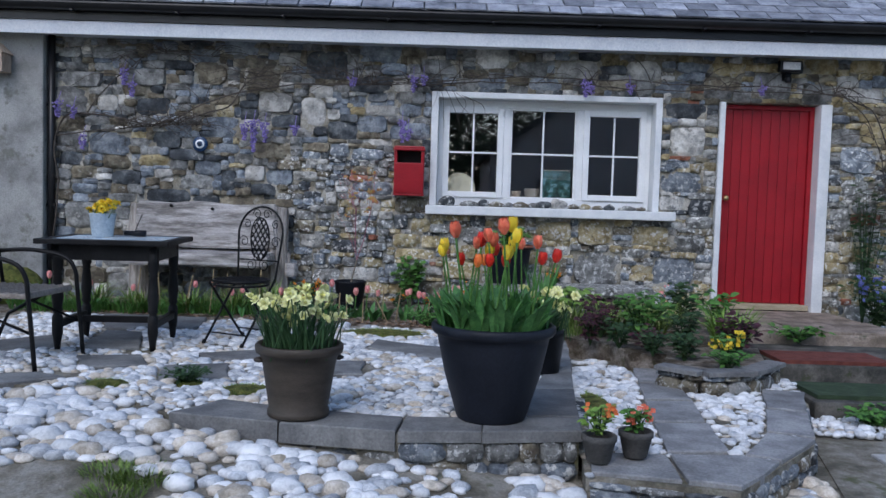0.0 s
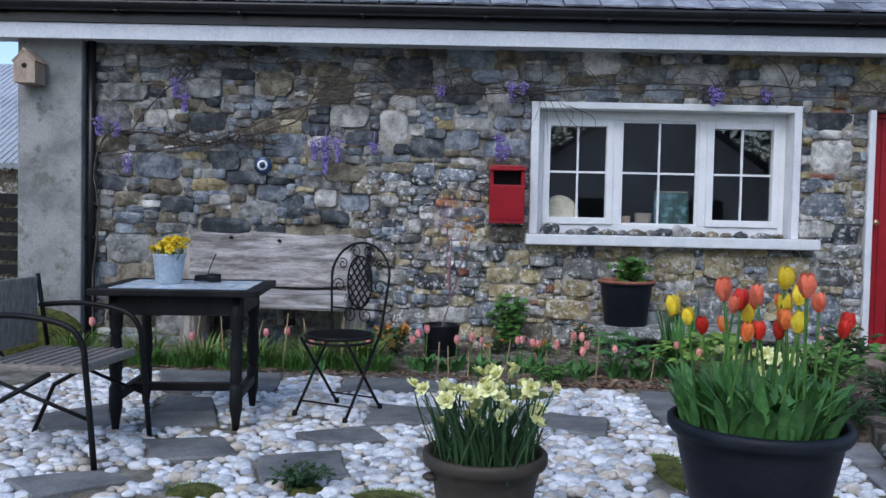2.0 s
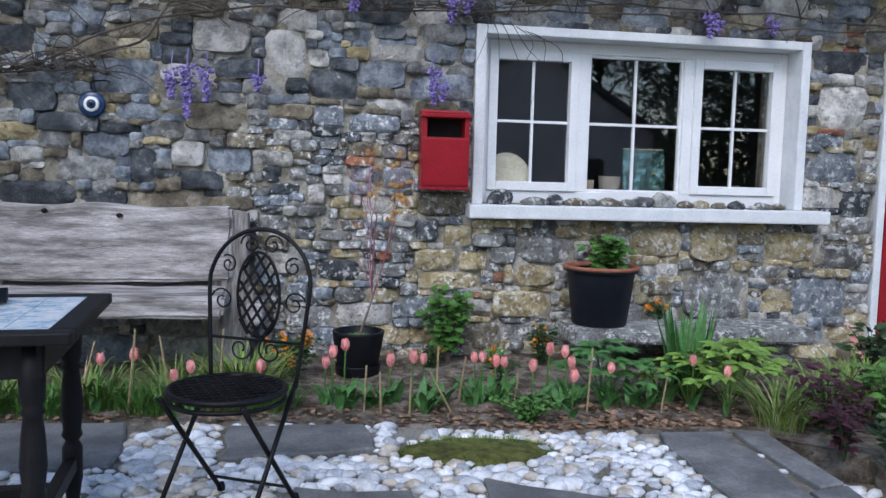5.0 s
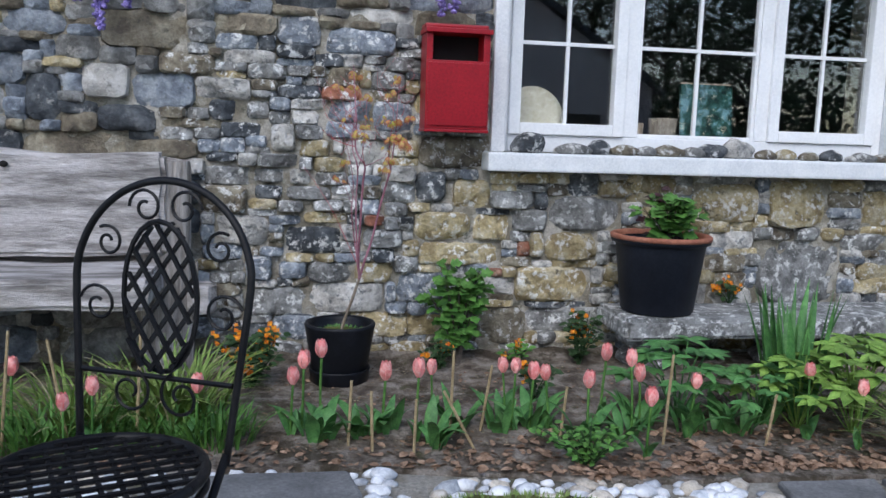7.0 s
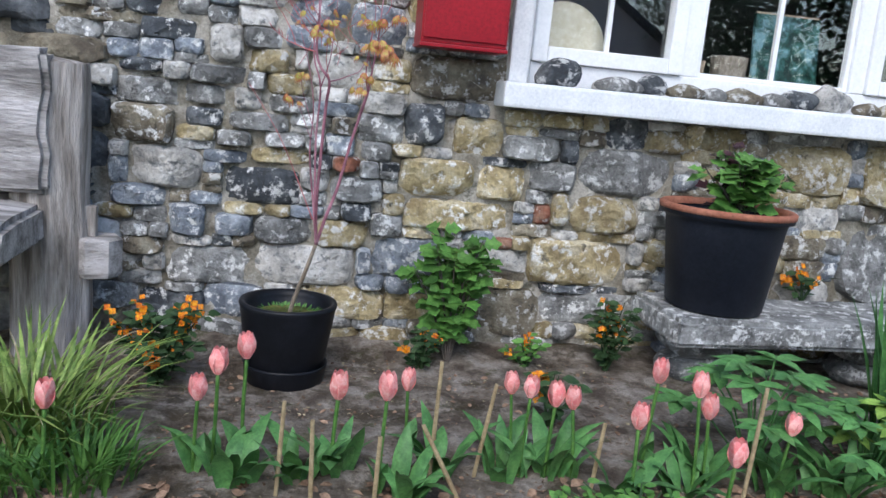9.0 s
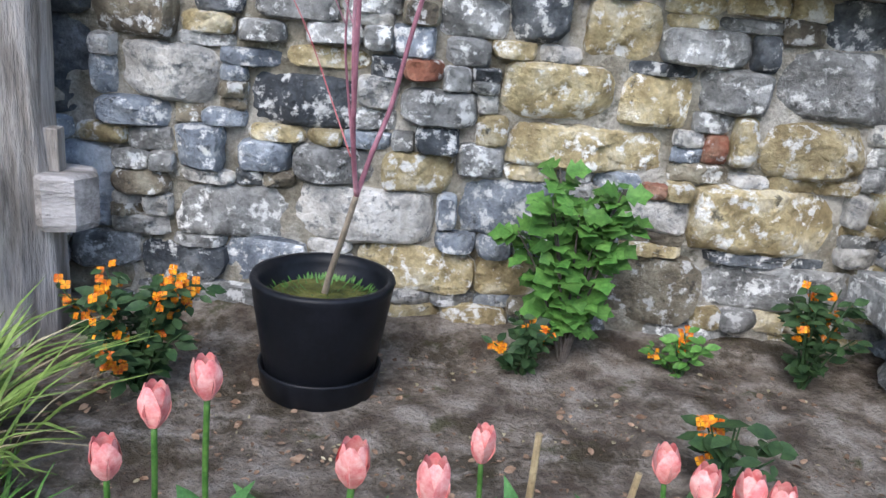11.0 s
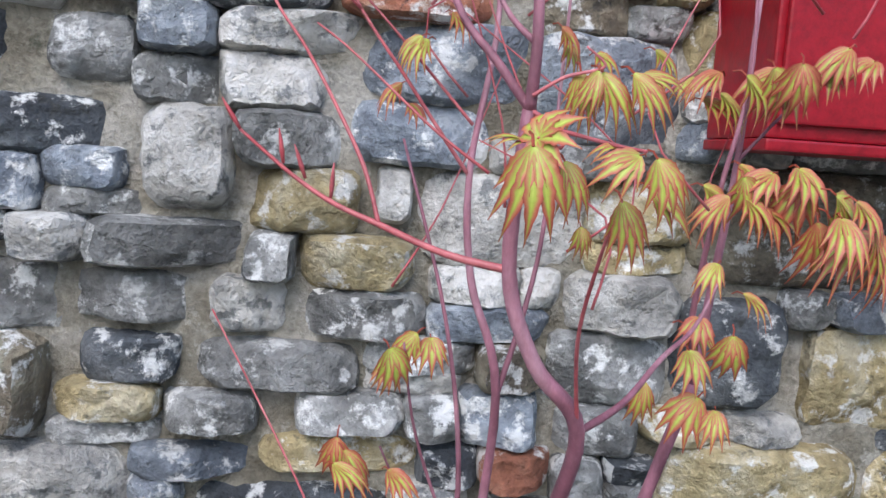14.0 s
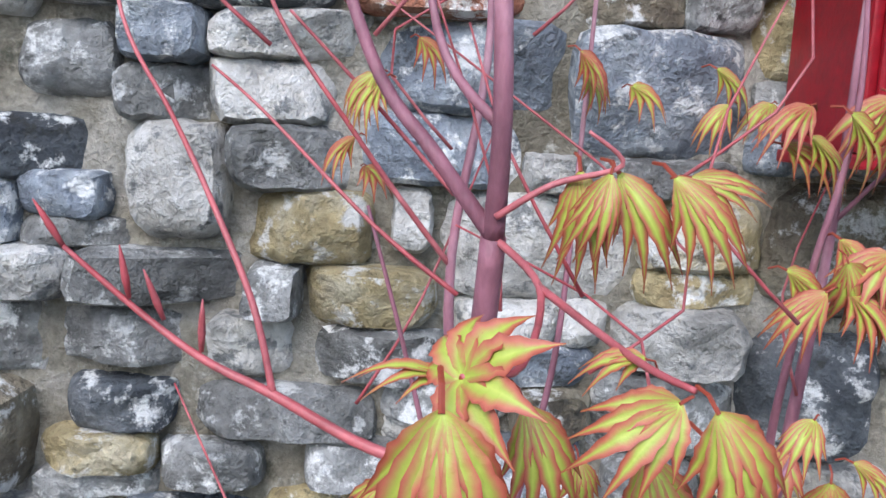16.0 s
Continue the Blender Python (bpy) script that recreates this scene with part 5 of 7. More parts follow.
paper.location = (0.84, 8.64, 1.045)
tagged(paper, "crumpled white paper on the inner sill", "paper")

# slates, in courses
srg = random.Random(3)
sl_w, sl_h = 0.30, 0.19
tpl = [bpy.data.meshes.new("slate") for _ in range(4)]
for me in tpl:
    bm = bmesh.new()
    box(bm, (-sl_w / 2 + 0.008, 0, 0), (sl_w / 2 - 0.008, sl_h * 1.5, 0.014), 0.0)
    for v in bm.verts:
        v.co.x += srg.uniform(-0.003, 0.003)
        v.co.y += srg.uniform(-0.006, 0.006)
    bm.to_mesh(me)
    bm.free()
    me.materials.append(slate)
for r in range(8):
    for k in range(33):
        x = -4.9 + k * sl_w + (0.15 if r % 2 else 0)
        ob = new("slate", tpl[srg.randrange(4)])
        ob.parent = roof
        ob.matrix_local = slope @ Matrix.Translation((x, r * sl_h - 0.03, 0.012)) @ Matrix.Rotation(radians(-2.2 + srg.uniform(-0.4, 0.4)), 4, "X") @ Matrix.Rotation(srg.uniform(-0.008, 0.008), 4, "Z")
bm = bmesh.new()
for r in range(8, 20):
    for k in range(33):
        x = -4.9 + k * sl_w + (0.15 if r % 2 else 0)
        box(bm, (x - 0.147, r * sl_h - 0.03, 0.004), (x + 0.147, r * sl_h + sl_h, 0.014))
bmesh.ops.transform(bm, matrix=slope, verts=bm.verts)
tagged(part("slates", bm, slate_far, roof), kind="stuff")

# ---- plants ----
prng = random.Random(77)


def leaf_mat(name, a, b, rough=0.55, scale=25):
    return material(name, (a, b), scale, rough, 0.2, 120, vary=0.25, island=True, spec=0.3)


tulip_green = leaf_mat("tulip_leaf", (0.055, 0.155, 0.045), (0.11, 0.26, 0.075), 0.5)
daff_green = leaf_mat("daffodil_leaf", (0.03, 0.075, 0.03), (0.06, 0.125, 0.05))
grass_green = leaf_mat("long_grass", (0.09, 0.16, 0.03), (0.23, 0.31, 0.08))
fresh_green = leaf_mat("fresh_leaf", (0.05, 0.14, 0.025), (0.11, 0.24, 0.05))
lime_green = leaf_mat("lime_leaf", (0.13, 0.24, 0.04), (0.24, 0.38, 0.08))
dark_green = leaf_mat("dark_leaf", (0.018, 0.045, 0.016), (0.045, 0.085, 0.03))
purple_leaf = leaf_mat("purple_leaf", (0.035, 0.012, 0.018), (0.075, 0.025, 0.035))
straw = leaf_mat("dry_straw", (0.30, 0.25, 0.14), (0.45, 0.39, 0.25), 0.8)
dead_leaf = leaf_mat("dead_leaf", (0.13, 0.075, 0.045), (0.36, 0.24, 0.16), 0.85)
petal_red = leaf_mat("petal_red", (0.52, 0.015, 0.012), (0.68, 0.04, 0.02), 0.4, 40)
petal_orange = leaf_mat("petal_orange", (0.72, 0.13, 0.03), (0.80, 0.25, 0.06), 0.4, 40)
petal_coral = leaf_mat("petal_coral", (0.80, 0.13, 0.07), (0.86, 0.24, 0.13), 0.4, 40)
petal_yellow = leaf_mat("petal_yellow", (0.82, 0.55, 0.02), (0.85, 0.66, 0.05), 0.4, 40)
petal_pink = leaf_mat("petal_pink", (0.74, 0.20, 0.20), (0.86, 0.44, 0.40), 0.45, 40)
petal_cream = leaf_mat("petal_cream", (0.80, 0.80, 0.32), (0.88, 0.88, 0.52), 0.5, 40)
petal_wall = leaf_mat("petal_wallflower", (0.58, 0.10, 0.002), (0.82, 0.34, 0.004), 0.5, 60)
petal_violet = leaf_mat("petal_wisteria", (0.14, 0.10, 0.34), (0.30, 0.24, 0.52), 0.55, 60)
petal_blue = leaf_mat("petal_bluebell", (0.10, 0.12, 0.40), (0.20, 0.22, 0.55), 0.5, 60)
cane = leaf_mat("bamboo_cane", (0.30, 0.22, 0.12), (0.42, 0.33, 0.19), 0.6)
bark = material("wisteria_bark", ((0.05, 0.042, 0.036), (0.12, 0.10, 0.085)), 12, 0.9, 0.6, 80)


def tulip_template(name, label, petal, height, leaf_h, group, openness=1.0, leaves=3):
    t = thing(name, label, "tulip", (0, 0, -50), 0, group)
    tip = Vector((prng.uniform(-0.02, 0.02), prng.uniform(-0.02, 0.02), height))
    part("stem", tube(bmesh.new(), spline([(0, 0, -0.02), (tip.x * 0.3, tip.y * 0.3, height * 0.5), tip], 4), [0.005] * 9, 6), fresh_green, t, smooth=True)
    for k in range(leaves):
        bm = bmesh.new()
        blade(bm, (0, 0, -0.01), k * 2.2 + prng.random(), leaf_h * prng.uniform(0.75, 1.05), 0.045 * prng.uniform(0.8, 1.2), prng.uniform(0.15, 0.5), 0.5, 6)
        part("leaf", bm, tulip_green, t)
    bm = bmesh.new()
    for ring, n, rr in ((0, 3, 0.022), (1, 3, 0.024)):
        for k in range(n):
            a = 2 * math.pi * (k + 0.5 * ring) / n
            prev = None
            for i in range(6):
                s = i / 5
                r = rr * (math.sin(math.pi * (0.12 + 0.62 * s)) * openness + 0.05)
                w = 0.028 * math.sin(math.pi * (0.10 + 0.86 * s)) + 0.001
                c = tip + Vector((math.cos(a) * r, math.sin(a) * r, 0.068 * s))
                sd = Vector((-math.sin(a), math.cos(a), 0))
                inn = Vector((math.cos(a), math.sin(a), 0)) * (-0.35 * w)
                row = [bm.verts.new(c - sd * w * 0.75 + inn), bm.verts.new(c), bm.verts.new(c + sd * w * 0.75 + inn)]
                if prev:
                    for q in range(2):
                        bm.faces.new((prev[q], prev[q + 1], row[q + 1], row[q])).smooth = True
                prev = row
    part("flower", bm, petal, t)
    return t


def discard(ob):
    for o in (*ob.children_recursive, ob):
        bpy.data.objects.remove(o)


def plant_out(templates, spots):
    for k, (x, y, z, s, tilt) in enumerate(spots):
        ob = copy_thing(templates[k % len(templates)], pose(x, y, z, tilt * math.cos(k), tilt * math.sin(k), k * 67) @ Matrix.Scale(s, 4))
        ob.scale = (s, s, s)
    for t in templates:
        discard(t)


grp = "tulips in the large pot"
tp = [tulip_template("tulip", "%s tulip in the large dark pot" % c, m, h, 0.22, grp) for c, m, h in (("red", petal_red, 0.36), ("yellow", petal_yellow, 0.37), ("coral-orange", petal_coral, 0.47), ("yellow", petal_yellow, 0.44), ("red", petal_red, 0.40), ("orange", petal_orange, 0.36), ("coral-red", petal_coral, 0.43))]
spots = []
for k in range(24):
    a, r = k * 2.4, 0.24 * math.sqrt((k + 0.5) / 24)
    spots.append((0.26 + r * math.cos(a), 4.02 + r * math.sin(a), 0.43, prng.uniform(0.86, 1.15), 4 + 26 * r))
plant_out(tp, spots)


def strap_clump(name, label, at, n, spread, h, w, m, droop=(0.1, 0.6), cat="plant", extra=None):
    t = thing(name, label, cat, at)
    bm = bmesh.new()
    for k in range(n):
        a, r = prng.uniform(0, 6.283), spread * math.sqrt(prng.random())
        blade(bm, (r * math.cos(a), r * math.sin(a), -0.01), a + prng.uniform(-1, 1), h * prng.uniform(0.6, 1.15), w * prng.uniform(0.7, 1.3), prng.uniform(*droop), 0.4, 5)
    tagged(part("leaves", bm, m, t), kind="stuff")
    if extra:
        em, en = extra
        bm = bmesh.new()
        for k in range(en):
            a, r = prng.uniform(0, 6.283), spread * math.sqrt(prng.random())
            blade(bm, (r * math.cos(a), r * math.sin(a), -0.01), a, h * prng.uniform(0.7, 1.1), w * 0.6, prng.uniform(0.5, 1.0), 0.3, 6)
        tagged(part("dry_leaves", bm, em, t), kind="stuff")
    return t


strap_clump("tulip_leaves", "dense blue-green tulip leaves filling the pot", (0.26, 4.02, 0.43), 230, 0.26, 0.245, 0.045, tulip_green, (0.05, 0.5))


def daffodil_template(petal, trumpet, h, group, label, size=0.027):
    t = thing("daffodil", label, "daffodil", (0, 0, -50), 0, group)
    tip = Vector((0.015, 0, h))
    part("stem", tube(bmesh.new(), spline([(0, 0, -0.02), (0.002, 0, h * 0.6), tip], 4), 0.0032, 5), daff_green, t, smooth=True)
    bm = bmesh.new()
    out = Vector((0.75, 0, 0.66)).normalized()
    u = Vector((0, 1, 0))
    v = out.cross(u)
    for ring in range(4):
        for k in range(6):
            a = 2 * math.pi * (k + ring * 0.5) / 6 + prng.uniform(-0.15, 0.15)
            cup = 0.15 + 0.42 * ring
            d = ((u * math.cos(a) + v * math.sin(a)) * math.cos(cup) + out * math.sin(cup)).normalized()
            s = out.cross(u * math.cos(a) + v * math.sin(a))
            nn = s.cross(d)
            L = size * (1.0 - 0.17 * ring) * prng.uniform(0.9, 1.1)
            b0 = bm.verts.new(tip + out * 0.003 * ring)
            c0 = bm.verts.new(tip + d * L * 0.58 - nn * L * 0.10)
            e0 = bm.verts.new(tip + d * L - nn * L * 0.02 * ring)
            for sg in (-1, 1):
                m0, m1 = bm.verts.new(tip + d * L * 0.5 + s * sg * L * 0.40 + nn * L * 0.06), bm.verts.new(tip + d * L * 0.9 + s * sg * L * 0.20)
                for q in ((b0, c0, m0), (c0, e0, m1, m0)):
                    bm.faces.new(q if sg > 0 else q[::-1]).smooth = True
    part("petals", bm, petal, t)
    bm = bmesh.new()
    tube(bm, [tip + out * 0.004, tip + out * 0.012, tip + out * 0.02], [0.006, 0.008, 0.011], 9, False)
    part("trumpet", bm, trumpet, t)
    return t


dt = [daffodil_template(petal_cream, petal_cream, h, "daffodils in the brown pot", "pale cream double daffodil in the brown pot", 0.034) for h in (0.26, 0.30, 0.18, 0.31, 0.24)]
spots = []
for k in range(46):
    a, r = k * 2.4, 0.20 * math.sqrt((k + 0.5) / 46)
    spots.append((-0.68 + r * math.cos(a), 3.96 + r * math.sin(a), 0.32, prng.uniform(0.8, 1.12), 5 + 95 * r))
plant_out(dt, spots)
strap_clump("daffodil_leaves", "upright dark green daffodil leaves in the brown pot", (-0.68, 3.96, 0.32), 190, 0.17, 0.26, 0.012, daff_green, (0.05, 0.5))
dt = [daffodil_template(petal_yellow, petal_yellow, h, "small daffodils in the bucket", "small bright yellow daffodil in the zinc bucket", 0.03) for h in (0.09, 0.12, 0.07)]
plant_out(dt, [(-2.40 + 0.08 * math.sqrt((k + 0.5) / 20) * math.cos(k * 2.4), 5.80 + 0.08 * math.sqrt((k + 0.5) / 20) * math.sin(k * 2.4), 0.87, prng.uniform(0.9, 1.2), 8 + 300 * 0.08 * math.sqrt((k + 0.5) / 20)) for k in range(20)])
strap_clump("daffodil_leaves", "thin green leaves in the zinc bucket", (-2.40, 5.80, 0.87), 50, 0.07, 0.09, 0.006, grass_green, (0.2, 0.8))
dt = [daffodil_template(petal_cream, petal_cream, h, "daffodils in the black pot", "pale cream daffodil in the black pot", 0.04) for h in (0.20, 0.26)]
plant_out(dt, [(0.67 + prng.uniform(-0.14, 0.14), 5.18 + prng.uniform(-0.12, 0.10), 0.25, prng.uniform(0.85, 1.1), 12) for k in range(18)])
strap_clump("daffodil_leaves", "arching daffodil leaves in the black pot", (0.66, 5.18, 0.24), 90, 0.11, 0.25, 0.012, daff_green, (0.2, 0.7))


def leaf_shape(bm, c, d, n, L, W, mat=0, lobed=False):
    """A small folded leaf: d its length, n its face."""
    s = d.cross(n).normalized()
    n = s.cross(d).normalized()
    if lobed:
        pts = ((0, 0.08), (0.22, 0.5), (0.35, 0.28), (0.6, 0.48), (0.72, 0.26), (1.0, 0.0))
    else:
        pts = ((0, 0.04), (0.3, 0.42), (0.62, 0.40), (1.0, 0.0))
    mid = [bm.verts.new(c + d * L * t - n * 0.10 * L * t * t) for t, w in pts]
    for sg in (-1, 1):
        side = [bm.verts.new(c + d * L * t + s * sg * W * w * 1.1 + n * W * w * 0.25 - n * 0.1 * L * t * t) for t, w in pts[:-1]] + [mid[-1]]
        for k in range(len(pts) - 1):
            vs = (mid[k], mid[k + 1], side[k + 1], side[k]) if k < len(pts) - 2 else (mid[k], mid[k + 1], side[k])
            f = bm.faces.new(vs if sg > 0 else vs[::-1])
            f.material_index, f.smooth = mat, True


def flower4(bm, c, n, r, mat=0, petals=4):
    n = n.normalized()
    u = n.orthogonal().normalized()
    v = n.cross(u)
    hub = bm.verts.new(c)
    for k in range(petals):
        a = 2 * math.pi * k / petals
        d = u * math.cos(a) + v * math.sin(a)
        s = n.cross(d)
        q = [hub, bm.verts.new(c + d * r * 0.6 - s * r * 0.5 + n * r * 0.1), bm.verts.new(c + d * r), bm.verts.new(c + d * r * 0.6 + s * r * 0.5 + n * r * 0.1)]
        f = bm.faces.new(q)
        f.material_index = mat


def bush(name, label, at, rad, n, leaf, m, stems=7, lobed=False, flowers=None, cat="shrub", top_only=False, shape=0.5):
    """rad: half sizes; leaves crowd along stems that fan from the foot."""
    t = thing(name, label, cat, at)
    bml = bmesh.new()
    fl = []
    for k in range(stems):
        a = 6.283 * k / stems + prng.uniform(-0.4, 0.4)
        q = prng.uniform(0.25, 1.0)
        end = Vector((rad[0] * q * math.cos(a), rad[1] * q * math.sin(a), rad[2] * 2 * math.sqrt(max(0.1, 1 - shape * q * q)) * prng.uniform(0.75, 1.05)))
        pts = spline([(0, 0, -0.01), end * 0.5 + Vector((0, 0, end.z * 0.12)), end], 4)
        part("stem", tube(bmesh.new(), pts, taper(0.0045, 0.0015, len(pts)), 5), dark_green if not lobed else bark, t)
        for j in range(max(1, n // stems)):
            s = prng.uniform(0.22, 1.0)
            i = min(len(pts) - 2, int(s * (len(pts) - 1)))
            c = pts[i].lerp(pts[i + 1], s * (len(pts) - 1) - i)
            b = prng.uniform(0, 6.283)
            d = Vector((math.cos(b), math.sin(b), prng.uniform(-0.35, 0.5))).normalized()
            nn = Vector((prng.uniform(-0.4, 0.4), -0.5 + prng.uniform(-0.4, 0.4), 1))
            L = leaf * prng.uniform(0.6, 1.25)
            leaf_shape(bml, c + d * leaf * 0.25, d, nn, L, L * (0.95 if lobed else 0.55), 0, lobed)
        fl.append(end)
    tagged(part("leaves", bml, m, t), kind="stuff")
    if flowers:
        fm, fn, fr = flowers
        for k in range(fn):
            base = prng.choice(fl)
            for _ in range(5):
                bm = bmesh.new()
                c = base * prng.uniform(0.55, 1.06) + Vector((prng.uniform(-1, 1), prng.uniform(-1, 1), prng.uniform(-0.3, 1))) * fr * 1.5
                flower4(bm, c, Vector((prng.uniform(-0.6, 0.6), -0.8, prng.uniform(0.1, 0.9))), fr * prng.uniform(0.8, 1.2))
                part("flower", bm, fm, t)
    return t


# the bed by the wall
bush("currant_bush", "bright green flowering-currant seedling against the stone wall", (-0.31, 8.18, 0.0), (0.18, 0.12, 0.26), 330, 0.056, fresh_green, 14, True, None)
bush("wallflower", "orange wallflower beside the bench post", (-1.27, 7.90, 0.0), (0.19, 0.15, 0.13), 380, 0.042, dark_green, 18, False, (petal_wall, 22, 0.0115), "flower", shape=0.35)
bush("wallflower", "orange wallflower at the foot of the wall", (-0.42, 8.10, 0.0), (0.08, 0.08, 0.09), 100, 0.036, dark_green, 6, False, (petal_wall, 3, 0.011), "flower")
bush("wallflower", "small orange wallflower at the foot of the wall", (-0.02, 8.16, 0.0), (0.08, 0.06, 0.06), 70, 0.036, fresh_green, 5, False, (petal_wall, 3, 0.011), "flower")
bush("wallflower", "orange wallflower beside the stone bench", (0.28, 8.14, 0.0), (0.12, 0.1, 0.14), 180, 0.042, dark_green, 10, False, (petal_wall, 7, 0.0115), "flower")
bush("wallflower", "orange wallflower behind the stone bench", (1.15, 8.30, 0.28), (0.12, 0.05, 0.06), 40, 0.05, dark_green, 6, False, (petal_wall, 5, 0.013), "flower")
bush("wallflower", "orange wallflower among the tulips", (-0.1, 7.62, 0.0), (0.1, 0.08, 0.10), 50, 0.05, dark_green, 6, False, (petal_wall, 3, 0.013), "flower")
bush("potted_plant", "ferny green plant in the blue pot", (0.68, 8.06, 0.62), (0.17, 0.13, 0.11), 170, 0.07, fresh_green, 12, True, None, "plant")
bush("potted_plant", "dark red leafed plant in the blue pot", (0.66, 8.13, 0.62), (0.12, 0.09, 0.13), 60, 0.055, purple_leaf, 8, True, None, "plant")
for x, y, lab, m, s in ((0.42, 7.36, "dark green lupin rosette in the bed", tulip_green, 1.0), (0.70, 7.25, "dark green broad-leaved plant in the bed", tulip_green, 0.75), (1.05, 7.15, "light green palmate lupin in the bed", lime_green, 1.1), (1.25, 7.4, "light green palmate lupin in the bed", lime_green, 1.0), (0.86, 7.22, "light green palmate lupin in the bed", lime_green, 0.9)):
    t = thing("lupin", lab, "plant", (x, y, 0.0), prng.uniform(0, 90))
    bm = bmesh.new()
    for k in range(15):
        a, h, r = k * 2.4, 0.10 + 0.22 * (1 - k / 22), 0.05 + 0.012 * k
        c = Vector((r * math.cos(a), r * math.sin(a), h * s))
        tube(bm, [(0, 0, -0.01), c * 0.6 + Vector((0, 0, 0.03)), c], 0.003, 4)
        for j in range(7):
            b = a + (j - 3) * 0.62
            d = Vector((math.cos(b), math.sin(b), prng.uniform(-0.25, 0.15))).normalized()
            leaf_shape(bm, c, d, Vector((0, -0.2, 1)), 0.105 * s * (1 - 0.06 * abs(j - 3)), 0.046 * s)
    tagged(part("leaves", bm, m, t), kind="stuff")
strap_clump("iris", "tall sword-shaped iris leaves in the bed", (0.92, 7.36, 0.0), 30, 0.09, 0.52, 0.034, tulip_green, (0.0, 0.15))
for x, y, n, h in ((-1.55, 7.5, 110, 0.34), (-1.50, 7.45, 90, 0.33), (-1.85, 7.4, 90, 0.28), (-2.3, 7.4, 100, 0.26), (-2.7, 7.45, 100, 0.26), (-3.2, 7.5, 90, 0.3), (-3.7, 7.5, 90, 0.3), (1.5, 7.0, 120, 0.32), (1.75, 6.9, 110, 0.30), (1.32, 6.9, 80, 0.24), (1.9, 7.3, 90, 0.32)):
    strap_clump("grass_clump", "clump of arching green and straw-coloured grass in the bed", (x, y, 0.0), n, 0.15, h, 0.012, grass_green, (0.2, 0.9), extra=(straw, n // 7))
for k in range(22):
    x, y = -3.7 + 0.115 * k + prng.uniform(-0.04, 0.04), 7.27 + prng.uniform(-0.07, 0.1)
    strap_clump("grass_clump", "short bright green grass at the front of the bed", (x, y, 0.0), 70, 0.10, 0.17, 0.010, fresh_green, (0.2, 0.7))
for x in [-1.0 + 0.135 * k for k in range(14)]:
    strap_clump("tulip_leaves", "broad blue-green tulip leaves in the bed", (x + prng.uniform(-0.05, 0.05), 7.24 + prng.uniform(-0.08, 0.12), 0.0), 11, 0.05, 0.18, 0.04, tulip_green, (0.2, 0.8))
pk = [tulip_template("tulip", "pale pink tulip standing in the flower bed", petal_pink, h, 0.14, "pink tulips in the bed", 0.9, 2) for h in (0.22, 0.24, 0.27, 0.20)]
heads = [(-1.10, 7.30), (-1.06, 7.36), (-0.99, 7.40), (-0.77, 7.30), (-0.57, 7.40), (-0.29, 7.35), (-0.28, 7.30), (-0.21, 7.30), (-0.14, 7.28), (0.10, 7.38), (0.16, 7.2), (0.21, 7.24), (0.36, 7.15), (-0.66, 7.2), (0.82, 7.1), (-1.42, 7.22), (-1.75, 7.2), (0.95, 6.98), (-2.2, 7.25), (-2.75, 7.3), (-3.1, 7.3), (-2.05, 7.35), (-3.5, 7.35), (0.12, 6.98), (-0.05, 7.12), (-1.8, 7.05)]
plant_out(pk, [(x, y, 0.004, prng.uniform(0.84, 1.05), 3) for x, y in heads])
for x, y, h, tl in ((-1.62, 7.25, 0.42, 3), (-1.85, 7.3, 0.38, -9), (-2.05, 7.25, 0.42, 5), (-2.3, 7.3, 0.36, 14), (-2.5, 7.3, 0.4, -4), (-2.75, 7.35, 0.4, 8), (-0.90, 7.2, 0.24, 2), (-0.82, 7.14, 0.22, -2), (-0.52, 7.28, 0.32, 1), (-0.40, 7.3, 0.26, 8), (-0.12, 7.2, 0.2, 5), (0.24, 7.1, 0.34, 3), (0.62, 7.05, 0.2, 8), (-0.68, 7.1, 0.2, 1), (-0.46, 7.12, 0.25, -28)):
    st = thing("plant_stake", "thin bamboo stake pushed into the bed", "stake", (x, y, 0.0), 0, "bamboo stakes in the bed")
    bm = tube(bmesh.new(), [(0, 0, -0.03), (0, 0, h * 0.33), (0, 0, h * 0.34), (0, 0, h)], [0.0055, 0.0055, 0.006, 0.005], 7)
    bmesh.ops.transform(bm, matrix=Matrix.Rotation(radians(tl), 4, "Y"), verts=bm.verts)
    part("cane", bm, cane, st)

# dead leaves and stalks on the soil, moss cushions among the pebbles
bm = bmesh.new()
for k in range(5200):
    x, y = prng.uniform(-3.6, 2.0), 6.84 + 1.4 * prng.random() ** 3.4
    if not inside(BED, x, y):
        continue
    a = prng.uniform(0, 6.283)
    d = Vector((math.cos(a), math.sin(a), prng.uniform(-0.2, 0.3))).normalized()
    L = prng.uniform(0.016, 0.05) * (1.0 if y < 7.25 else 0.55)
    leaf_shape(bm, Vector((x, y, 0.012)), d, Vector((prng.uniform(-0.7, 0.7), prng.uniform(-0.7, 0.7), 1)), L, L * 0.6)
for k in range(4200):
    x, y = prng.uniform(-1.8, 1.2), prng.uniform(7.15, 8.3)
    a = prng.uniform(0, 6.283)
    d = Vector((math.cos(a), math.sin(a), prng.uniform(-0.2, 0.3))).normalized()
    L = prng.uniform(0.004, 0.017)
    leaf_shape(bm, Vector((x, y, 0.008)), d, Vector((prng.uniform(-0.7, 0.7), prng.uniform(-0.7, 0.7), 1)), L, L * prng.uniform(0.2, 0.7), prng.choice((0, 0, 1)))
